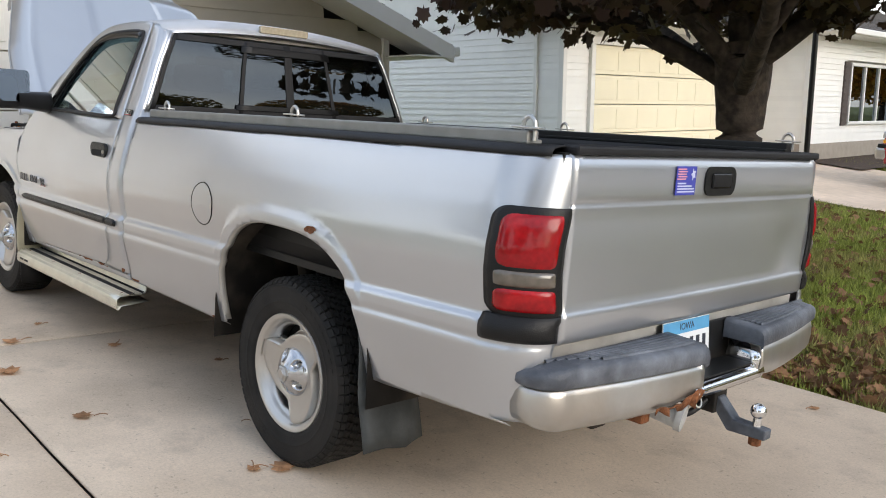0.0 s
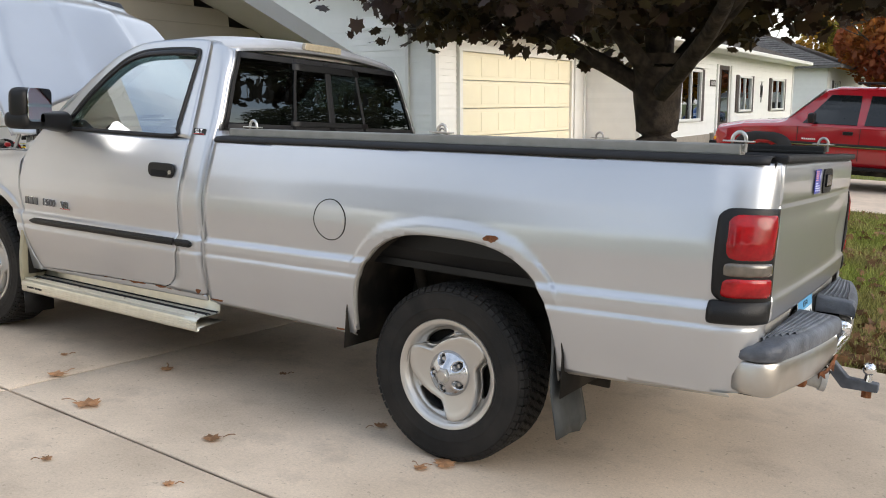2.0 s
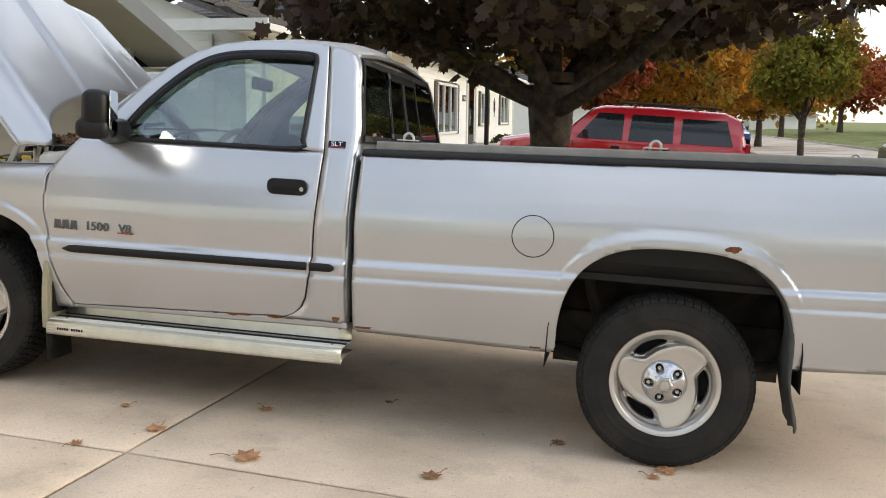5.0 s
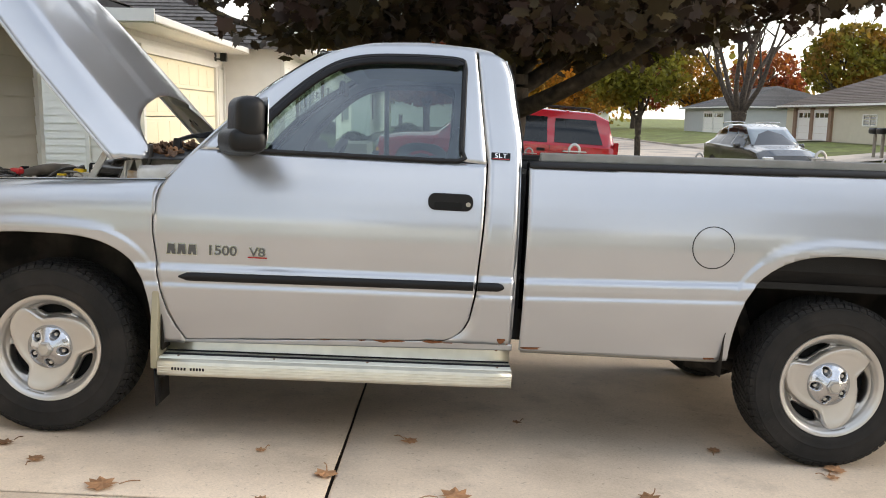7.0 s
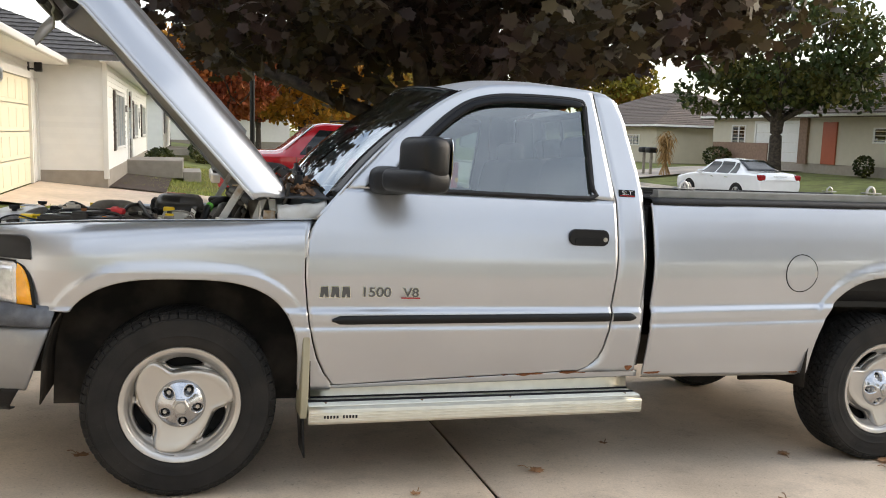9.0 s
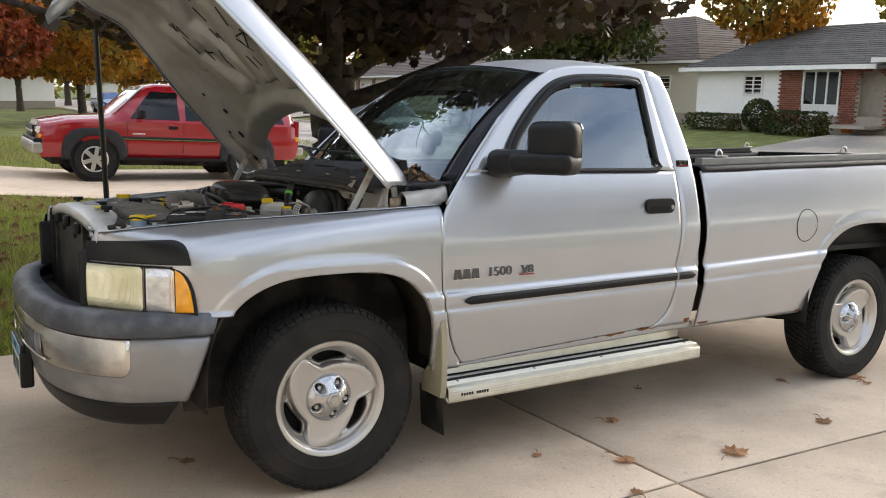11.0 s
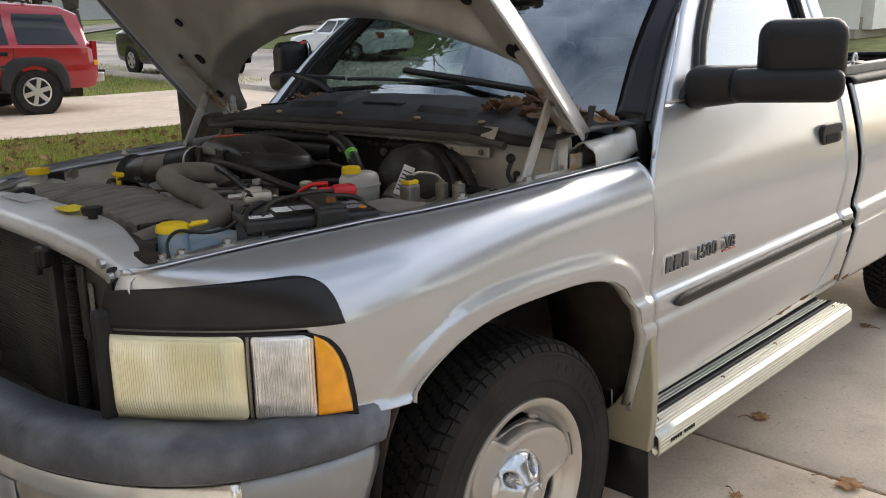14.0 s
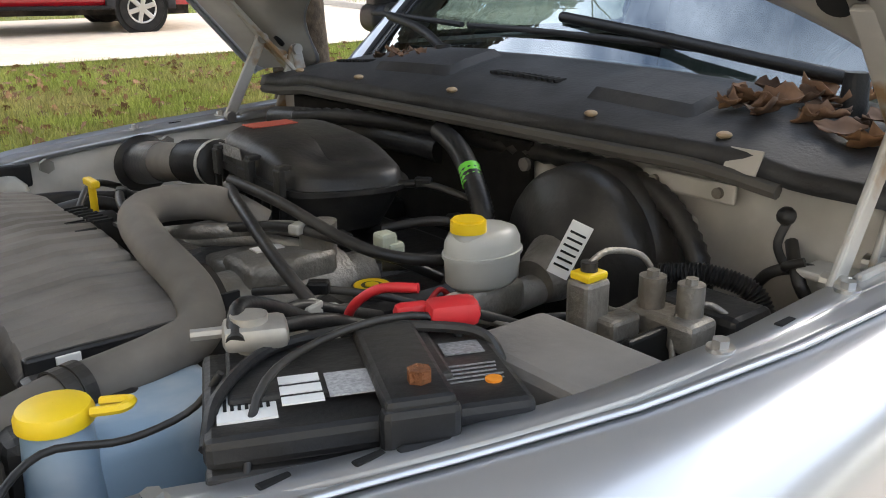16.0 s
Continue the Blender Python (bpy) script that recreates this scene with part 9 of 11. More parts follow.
bm = bmesh.new()
prism(bm, [(NX, 2.75), (NX - 8.8, 2.75), (NX - 4.4, 4.35)], 0.05, "y", 8.83)
part("gable_wall", bm, SIDING_WHITE, nbh)
for y0, y1, x, z in ((8.3, 15.0, NX + 0.66, 2.76), (14.7, 32.5, FX2 + 0.60, 2.86)):
    part("gutter", boxes(((x, (y0 + y1) / 2, z), (0.11, y1 - y0, 0.12), 0.02)), TRIM_WHITE, nbh)
    part("soffit", boxes(((x - 0.33, (y0 + y1) / 2, z - 0.06), (0.66, y1 - y0, 0.02))), TRIM_WHITE, nbh)
part("rake_board", boxes(((NX - 0.2, 8.28, 2.80), (1.8, 0.05, 0.18))), TRIM_WHITE, nbh)
# front step and garden bed
stp = thing("front_step", "grey concrete front step", "steps")
part("step_block", boxes(((FX2 + 0.75, 22.2, ground_z(-1, 22) + 0.22), (1.5, 2.6, 0.50), 0.02)), FOUNDATION, stp)
part("lower_step", boxes(((FX2 + 1.75, 22.2, ground_z(0, 22) + 0.10), (0.5, 2.2, 0.30), 0.02)), FOUNDATION, stp)
ground_patch("flower_bed", FX2, FX2 + 1.2, 15.3, 20.8, 0.03, SOIL, "dark mulch bed along the house", "flower bed", 0.4)

# a third house farther along, with a porch rail
h3 = thing("far_house", "white-sided house with a porch railing", "house")
siding_wall("front_wall", (-1.2, 37), (-1.2, 50), 0.4, 2.9, SIDING_WHITE, h3)
siding_wall("end_wall", (-9, 37), (-1.2, 37), 0.4, 2.9, SIDING_WHITE, h3)
part("house_core", boxes(((-5.4, 43.5, 1.6), (8.2, 12.8, 2.5))), SIDING_WHITE, h3)
shingle_rows("roof_front", (-0.6, 36.4, 2.95), (-0.6, 50.6, 2.95), (-5.4, 38.5, 4.9), (-5.4, 48.5, 4.9), SHINGLE, h3)
shingle_rows("roof_hip", (-10, 36.4, 2.95), (-0.6, 36.4, 2.95), (-5.5, 38.6, 4.9), (-5.4, 38.5, 4.9), SHINGLE, h3)
window_unit(h3, (-1.2, 1), 38.6, 40.0, 1.2, 2.3, 2, True)
pr = thing("porch_railing", "brown wooden porch railing of the far house", "railing")
for k in range(22):
    part("baluster", boxes(((0.2, 37.0 + 0.2 * k, 0.95), (0.05, 0.05, 0.8))), SHUTTER, pr)
part("top_rail", boxes(((0.2, 39.1, 1.38), (0.08, 4.4, 0.07))), SHUTTER, pr)
part("porch_deck", boxes(((-0.4, 39.1, 0.35), (1.4, 4.6, 0.3))), FOUNDATION, pr)

# house across the street: siding, brick, arch, garage
oh = thing("house_across_street", "white-sided ranch with red brick entrance arch and white garage door", "house")
OX = 27.0
OF = (OX, -1)
siding_wall("siding_left", (OX, 21.7), (OX, 17.7), 0.75, 2.50, SIDING_WHITE, oh, step=0.16)
siding_wall("siding_mid", (OX, 13.2), (OX, 12.75), 0.42, 2.60, SIDING_WHITE, oh, step=0.16)
siding_wall("siding_right", (OX, 9.3), (OX, 7.4), 0.42, 2.60, SIDING_WHITE, oh, step=0.16)
part("house_core", boxes(((OX + 5.1, 18.3, 1.5), (10, 7.2, 2.2)), ((OX + 5.6, 10.4, 1.5), (10, 6.4, 2.2)), ((OX + 6.4, 14.0, 1.5), (10, 1.6, 2.2))), SIDING_WHITE, oh)
part("house_base", boxes(((OX + 5, 14.6, 0.45), (9.95, 14.2, 0.66))), FOUNDATION, oh)
garage_door(oh, (OX, -1), 9.45, 12.6, 0.42, 2.42, TRIM_WHITE)
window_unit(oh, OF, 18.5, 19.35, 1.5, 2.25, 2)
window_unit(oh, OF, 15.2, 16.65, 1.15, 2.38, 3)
part("panel_under_window", boxes(((OX - 0.02, 15.92, 0.95), (0.05, 1.5, 0.36))), TRIM_WHITE, oh)


def brick_piece(parent, y0, y1, z0, z1, skip=None):
    """Brickwork: each brick a piece of its own, mortar behind."""
    part("mortar", boxes(((OX + 0.03, (y0 + y1) / 2, (z0 + z1) / 2), (0.05, y1 - y0 - 0.01, z1 - z0))) if skip is None else boxes(((OX + 0.5, (y0 + y1) / 2, (z0 + z1) / 2), (0.02, y1 - y0, z1 - z0))), FOUNDATION, parent)
    me = None
    row = 0
    z = z0 + 0.04
    while z < z1:
        y = y0 + (0.11 if row % 2 else 0.0) + 0.05
        while y < y1:
            if skip is None or not skip(y, z):
                if me is None:
                    bm = boxes(((0, 0, 0), (0.06, 0.205, 0.066), 0.004))
                    me = bpy.data.meshes.new("brick")
                    bm.to_mesh(me)
                    bm.free()
                    me.materials.append(BRICK)
                ob = new("brick", me)
                ob.location = (OX + random.uniform(-0.004, 0.004), y, z)
                ob.parent = parent
            y += 0.22
        z += 0.08
        row += 1


def in_arch(y, z):
    return abs(y - 13.95) < 0.55 and (z < 1.85 or math.hypot(y - 13.95, z - 1.85) < 0.55)


bw1 = new("brick_wall")
bw1.parent = oh
brick_piece(bw1, 16.72, 17.7, 0.42, 2.5)
bw2 = new("brick_entrance")
bw2.parent = oh
brick_piece(bw2, 13.2, 15.14, 0.42, 2.60, in_arch)
# porch back in a deeper brick tone that carries the arch's shade
part("porch_back", boxes(((OX + 1.4, 14.1, 1.5), (0.05, 2.0, 2.4))), mat("shaded_brick", (0.10, 0.045, 0.032), 0.9, vary=0.2, vscale=8), oh)
part("porch_step", boxes(((OX - 0.3, 14.0, 0.45), (1.8, 1.3, 0.12), 0.01)), FOUNDATION, oh)
shingle_rows("roof_front", (OX - 0.6, 22.3, 2.52), (OX - 0.6, 13.0, 2.52), (OX + 5, 20.6, 4.4), (OX + 5, 13.0, 4.4), SHINGLE, oh)
shingle_rows("roof_garage", (OX - 0.75, 13.6, 2.72), (OX - 0.75, 6.8, 2.72), (OX + 5, 13.0, 4.7), (OX + 5, 8.4, 4.7), SHINGLE, oh)
shingle_rows("roof_hip", (OX - 0.6, 22.3, 2.52), (OX + 10.4, 22.3, 2.52), (OX + 5, 20.6, 4.4), (OX + 5.1, 20.6, 4.4), SHINGLE, oh)
part("fascia", boxes(((OX - 0.62, 17.9, 2.50), (0.06, 8.8, 0.16)), ((OX - 0.78, 10.2, 2.70), (0.06, 6.8, 0.16))), TRIM_WHITE, oh)
part("lamp", boxes(((OX - 0.08, 12.95, 2.02), (0.12, 0.14, 0.28), 0.02)), BLACK_METAL, oh)
for k in range(4):
    part("number_bar", boxes(((OX - 0.03, 13.18, 2.45 - 0.12 * k), (0.01, 0.07, 0.09))), BLACK_METAL, oh)
part("barn_pumpkin_shelf", boxes(((OX + 0.6, 13.6, 0.54), (0.5, 0.4, 0.06))), FOUNDATION, oh)
bm = bmesh.new()
for k in range(10):
    a = 2 * math.pi * k / 10
    bmesh.ops.create_uvsphere(bm, u_segments=8, v_segments=8, radius=0.10, matrix=Matrix.Translation((0.10 * math.cos(a), 0.10 * math.sin(a), 0)) @ Matrix.Diagonal((1, 1, 1.5, 1)))
cyl(bm, (0, 0, 0.12), (0.02, 0, 0.22), 0.02, 0.014, seg=8)
bmesh.ops.transform(bm, matrix=Matrix.Translation((OX - 0.55, 14.42, ground_z(OX - 0.5, 14.4) + 0.20)), verts=bm.verts)
tagged(part("pumpkin", bm, mat("pumpkin_skin", (0.52, 0.13, 0.015), 0.5, vary=0.15), smooth=True), "orange pumpkin beside the brick entrance", "pumpkin")

# two houses farther up across the street
def plain_house(name, label, x0, x1, y0, y1, zb, zw, siding, roof, ridge):
    h = thing(name, label, "house")
    siding_wall("street_wall", (x0, y1), (x0, y0), zb, zw, siding, h, step=0.2, joined=True)
    siding_wall("side_wall", (x0, y0), (x1, y0), zb, zw, siding, h, step=0.2, joined=True)
    part("house_core", boxes((((x0 + x1) / 2 + 0.05, (y0 + y1) / 2 + 0.05, (zb + zw) / 2), (x1 - x0 - 0.1, y1 - y0 - 0.1, zw - zb))), siding, h)
    part("house_base", boxes((((x0 + x1) / 2, (y0 + y1) / 2, zb - 0.3), (x1 - x0, y1 - y0, 0.7))), FOUNDATION, h)
    xm, ym = (x0 + x1) / 2, (y0 + y1) / 2
    o = 0.55
    run = min(x1 - x0, y1 - y0) / 2 + o
    if y1 - y0 >= x1 - x0:
        r0, r1 = (xm, y0 - o + run, ridge), (xm, y1 + o - run, ridge)
    else:
        r0, r1 = (x0 - o + run, ym, ridge), (x1 + o - run, ym, ridge)
    c = [(x0 - o, y0 - o, zw), (x1 + o, y0 - o, zw), (x1 + o, y1 + o, zw), (x0 - o, y1 + o, zw)]
    if y1 - y0 >= x1 - x0:
        quads = ((c[0], c[1], r0, r0), (c[1], c[2], r0, r1), (c[2], c[3], r1, r1), (c[3], c[0], r1, r0))
    else:
        quads = ((c[0], c[1], r0, r1), (c[1], c[2], r1, r1), (c[2], c[3], r1, r0), (c[3], c[0], r0, r0))
    for a, b, u, v in quads:
        u2 = Vector(u)
        v2 = Vector(v) + Vector((0.001, 0.001, 0))
        shingle_rows("roof_slope", a, b, tuple(u2), tuple(v2), roof, h, 0.4)
    part("gutter", boxes(((x0 - o, ym, zw + 0.02), (0.1, y1 - y0 + 2 * o, 0.12)), ((xm, y0 - o, zw + 0.02), (x1 - x0 + 2 * o, 0.1, 0.12))), TRIM_WHITE, h)
    return h


CREAM_SIDING = mat("cream_siding", (0.56, 0.51, 0.40), 0.6, vary=0.04, vscale=3)
GREY_BLUE = mat("grey_blue_siding", (0.42, 0.44, 0.45), 0.6, vary=0.04, vscale=3)
ha_ = plain_house("cream_house", "cream-sided ranch house with two white garage doors and brown roof", 27.5, 38, 42.5, 57.2, 0.15, 2.42, CREAM_SIDING, SHINGLE_BROWN, 4.9)
for y0 in (50.6, 53.1):
    garage_door(ha_, (27.5, -1), y0, y0 + 2.0, 0.15, 2.05, TRIM_WHITE, lights=True)
for yy in (50.2, 52.85, 55.5):
    part("brick_pier", boxes(((27.42, yy, 1.20), (0.2, 0.4, 2.2))), mat("tan_brick", (0.26, 0.17, 0.12), 0.9, vary=0.2, vscale=9), ha_)
hb_ = plain_house("cream_wing", "cream house wing with brick base and orange door", 30.0, 40, 24.5, 40.3, 0.6, 2.95, CREAM_SIDING, SHINGLE_BROWN, 5.6)
part("brick_base", boxes(((29.93, 37.6, 1.05), (0.12, 5.0, 1.0))), mat("tan_brick", (0.26, 0.17, 0.12), 0.9, vary=0.2, vscale=9), hb_)
part("brick_pier", boxes(((29.92, 32.3, 1.75), (0.15, 0.6, 2.4))), mat("tan_brick", (0.26, 0.17, 0.12), 0.9, vary=0.2, vscale=9), hb_)
garage_door(hb_, (30.0, -1), 32.8, 36.2, 0.6, 2.6, TRIM_WHITE)
part("orange_door", boxes(((29.95, 30.5, 1.62), (0.08, 0.95, 2.05), 0.01)), mat("orange_door_paint", (0.42, 0.10, 0.045), 0.5, vary=0.05), hb_, "orange front door")
window_unit(hb_, (30.0, -1), 26.2, 27.7, 1.7, 2.35, 2)
window_unit(hb_, (30.0, -1), 37.2, 38.4, 1.5, 2.5, 2)
window_unit(ha_, (27.5, -1), 44.6, 46.2, 1.2, 1.85, 2)
hc_ = plain_house("grey_house", "grey-blue house with white garage door", 30.5, 42, 75, 92, -0.05, 2.6, GREY_BLUE, SHINGLE, 4.8)
for y0 in (79.2, 82.4):
    garage_door(hc_, (30.5, -1), y0, y0 + 2.7, 0.0, 2.1, TRIM_WHITE, lights=True)
hd_ = plain_house("white_house_far", "small white house behind the trees", 22, 32, 140, 150, -0.3, 2.3, SIDING_WHITE, SHINGLE, 4.4)
garage_door(hd_, (22, -1), 142, 145, -0.3, 1.9, TRIM_WHITE)
plain_house("end_house", "pale house at the street's bend", -2, 9, 78, 86, 0.3, 2.8, SIDING_WHITE, SHINGLE_BROWN, 5.0)

# kerbs, walks, far drives
for x in (9.75, 18.45):
    g = []
    for y in np.arange(-60, 120, 3.0):
        z = ground_z(x, y)
        g.append([(x - 0.09, y, z - 0.05), (x - 0.08, y, z + 0.10), (x + 0.08, y, z + 0.10), (x + 0.09, y, z - 0.05)])
    tagged(sheet("kerb", g, CONCRETE_STREET, None, thick=0.0), "pale concrete kerb", "kerb", kind="structure")
ground_patch("far_driveway", 18.5, 26.9, 9.2, 14.6, 0.02, CONCRETE_STREET, "concrete drive of the brick house", "driveway", 0.6)
ground_patch("cream_house_driveway", 18.5, 30.0, 32.4, 36.6, 0.02, CONCRETE_STREET, "concrete drive of the cream house", "driveway", 0.6)
ground_patch("cream_garage_driveway", 18.5, 27.5, 50.2, 55.6, 0.02, CONCRETE_STREET, "short concrete drive", "driveway", 0.6)

# ---- lamp post, mailbox ----
lp = thing("lamp_post", "black lamp post on the lawn", "lamp post", Matrix.Translation((0.97, 9.30, ground_z(0.97, 9.3))))
bm = bmesh.new()
cyl(bm, (0, 0, -0.1), (0, 0, 2.55), 0.040, 0.038, seg=16)
cyl(bm, (0, 0, 0), (0, 0, 0.10), 0.07, 0.055, seg=16)
part("post", bm, BLACK_METAL, lp, smooth=True, sharp=50)
bm = bmesh.new()
cyl(bm, (0, 0, 2.55), (0, 0, 2.62), 0.05, 0.09, seg=16)
part("lantern_collar", bm, BLACK_METAL, lp)
for k in range(6):
    a = 2 * math.pi * k / 6
    bm = bmesh.new()
    cyl(bm, (0.09 * math.cos(a), 0.09 * math.sin(a), 2.62), (0.12 * math.cos(a), 0.12 * math.sin(a), 2.92), 0.008, seg=6)
    part("lantern_bar", bm, BLACK_METAL, lp)
bm = bmesh.new()
cyl(bm, (0, 0, 2.92), (0, 0, 3.06), 0.15, 0.02, seg=16)
part("lantern_roof", bm, BLACK_METAL, lp)

mb = thing("mailbox", "dark double mailbox on wooden posts", "mailbox", Matrix.Translation((22.0, 33.9, ground_z(22, 34))))
for s in (-1, 1):
    part("mailbox_post", boxes(((0, s * 0.35, 0.55), (0.11, 0.11, 1.1))), mat("grey_wood", (0.25, 0.22, 0.18), 0.9, vary=0.2), mb)
    bm = bmesh.new()
    box(bm, (0, s * 0.33, 1.22), (0.5, 0.5, 0.28), 0.09, None, 3)
    part("mailbox_body", bm, BLACK_METAL, mb, smooth=True)


# ---- parked cars ----
def vehicle(name, label, m, paint, st, width, glassx, wheels, wr, trim=None, rails=False, flares=False, rim_n=5):
    """A car from stations (x, sill, belt, top, half width at top): front at x = 0, tail at the last station."""
    car = thing(name, label, "car", m)
    hw = width / 2

    def sec(x):
        cols = list(zip(*st))
        return [float(np.interp(x, cols[0], c)) for c in cols[1:]]

    def pts(x):
        sill, belt, top, wt = sec(x)
        L = st[-1][0]
        tuck = 1 - 0.10 * max(0, 1 - x / 0.35) ** 2 - 0.07 * max(0, 1 - (L - x) / 0.30) ** 2
        w = hw * tuck
        return [(w * 0.93, sill), (w * 0.985, sill + 0.10), (w, sill + (belt - sill) * 0.55), (w * 0.985, belt - 0.03), (w * 0.955, belt), (min(w * 0.95, wt + 0.05), belt + (top - belt) * 0.55),
                (wt, top - 0.045), (wt * 0.93, top - 0.012), (wt * 0.55, top + 0.006), (0, top + 0.012)]
    xs_ = sorted({round(float(x), 3) for x in list(np.linspace(0, st[-1][0], 90)) + [s[0] for s in st]})
    g = []
    for x in xs_:
        p = pts(x)
        g.append([(x, -y, z) for y, z in p] + [(x, y, z) for y, z in p[::-1][1:]])
    sheet("body", g, paint, car, out=(0, 0, 1), sharp=40)
    for e, xx in ((0, 0.0), (-1, st[-1][0])):
        p = g[e]
        c = [(xx, 0, z) for _, _, z in p]
        sheet("end_cap", [p, c], paint, car, sharp=40)

    def side(x, z):
        p = pts(x)
        return float(np.interp(z, [q[1] for q in p], [q[0] for q in p]))
    for s in (-1, 1):
        for x0, x1, z0, z1, s0, s1 in glassx:
            rows = []
            for f in np.linspace(0, 1, 6):
                z = z0 + (z1 - z0) * f
                rows.append([(x, s * (side(x, z) + 0.008), z) for x in np.linspace(x0 + s0 * f, x1 + s1 * f, 8)])
            sheet("side_glass", rows, CAR_BLACK_GLASS, car, out=(0, s, 0))
        if trim:
            rows = [[(x, s * (side(x, z) + o), z) for x in np.linspace(trim[0], trim[1], 20)] for z, o in ((trim[2], 0.002), (trim[2] + 0.01, 0.014), (trim[2] + 0.06, 0.014), (trim[2] + 0.07, 0.002))]
            sheet("rub_strip", rows, BLACK_TRIM, car, out=(0, s, 0))
            rows = [[(x, s * (side(x, z) + 0.017), z) for x in np.linspace(trim[0] + 0.02, trim[1] - 0.02, 20)] for z in (trim[2] + 0.012, trim[2] + 0.030)]
            sheet("bright_strip", rows, CHROME, car, out=(0, s, 0))
        for wx in wheels:
            bm = bmesh.new()
            lathe(bm, [(wr * 1.16, 0.0), (wr * 1.13, 0.012), (wr * 1.02, 0.010), (0.001, 0.008)], 40, Matrix.Translation((wx, s * (side(wx, 0.6) - 0.004), wr * 0.98)) @ Matrix.Rotation(radians(-90 * s), 4, "X"))
            part("wheel_arch", bm, BLACK_PLASTIC if flares else UNDER, car, smooth=True)
            whl = new("wheel")
            whl.parent = car
            whl.matrix_local = Matrix.Translation((wx, s * (hw - 0.10), wr)) @ Matrix.Rotation(radians(-90 * s), 4, "X")
            bm = bmesh.new()
            lathe(bm, [(wr * 0.60, -0.10), (wr * 0.93, -0.12), (wr, -0.09), (wr, 0.085), (wr * 0.95, 0.125), (wr * 0.72, 0.130), (wr * 0.62, 0.10)], 40)
            part("tyre", bm, TYRE, whl, smooth=True, sharp=50)
            bm = bmesh.new()
            lathe(bm, [(wr * 0.63, 0.115), (wr * 0.60, 0.120), (wr * 0.57, 0.095), (wr * 0.54, 0.06), (0.001, 0.06)], 36)
            part("rim", bm, UNDER, whl, smooth=True, sharp=50)
            for k in range(rim_n):
                a = 2 * math.pi * k / rim_n + 0.3
                bm = bmesh.new()
                box(bm, (wr * 0.32, 0, 0.105), (wr * 0.56, wr * (0.30 if rim_n < 6 else 0.20), 0.03), 0.010, Matrix.Rotation(a, 4, "Z"))
                part("spoke", bm, ALLOY, whl)
            bm = bmesh.new()
            cyl(bm, (0, 0, 0.09), (0, 0, 0.126), wr * 0.17)
            part("hub", bm, ALLOY, whl, smooth=True, sharp=50)
            bm = bmesh.new()
            lathe(bm, [(wr * 0.56, 0.11), (wr * 0.60, 0.124), (wr * 0.635, 0.118)], 36)
            part("rim_edge", bm, ALLOY, whl, smooth=True)
    part("underbody", boxes(((st[-1][0] / 2, 0, 0.36), (st[-1][0] - 0.5, width * 0.8, 0.18))), UNDER, car)
    return car, side, pts


def add(car, name, material, label, *bx):
    return part(name, boxes(*bx), material, car, label)


CAR_BLACK_GLASS = mat("car_window", (0.010, 0.012, 0.013), 0.08, vary=0.1, spec=0.5)


def placed(x, y, turn):
    """A pose on the ground, tail to x, following the land's slope along the car."""
    c, s = math.cos(radians(turn)), math.sin(radians(turn))
    z0 = ground_z(x, y)
    z1 = ground_z(x + 4 * c, y + 4 * s)
    return Matrix.Translation((x, y, z0)) @ Matrix.Rotation(radians(turn), 4, "Z") @ Matrix.Rotation(-math.atan2(z1 - z0, 4.0), 4, "Y")


FLARE = mat("grey_flare_plastic", (0.030, 0.030, 0.032), 0.6, spec=0.3, vary=0.15, vscale=9)

# red SUV in the neighbour's drive, nose to the garage
suv_st = [(0.0, 0.52, 0.80, 0.86, 0.70), (0.06, 0.40, 0.98, 1.06, 0.78), (0.55, 0.42, 1.08, 1.16, 0.80), (1.18, 0.42, 1.12, 1.21, 0.80), (1.30, 0.42, 1.13, 1.25, 0.79), (1.95, 0.42, 1.15, 1.80, 0.66),
          (2.15, 0.42, 1.15, 1.85, 0.66), (3.2, 0.42, 1.15, 1.87, 0.67), (4.55, 0.43, 1.15, 1.84, 0.66), (4.85, 0.43, 1.15, 1.72, 0.66), (5.0, 0.46, 1.12, 1.20, 0.76), (5.05, 0.52, 1.0, 1.05, 0.76)]
m = placed(0.50, 14.25, 0)
suv, sd, _ = vehicle("red_suv", "red four-door sport utility vehicle with grey arch flares", m, RED_PAINT, suv_st, 1.98,
                     [(1.62, 2.55, 1.17, 1.70, 0.42, 0.0), (2.67, 3.55, 1.17, 1.70, 0.04, 0.0), (3.70, 4.72, 1.18, 1.68, 0.02, -0.14)], (0.97, 3.92), 0.385, trim=(1.42, 3.45, 0.76), flares=True, rim_n=6)
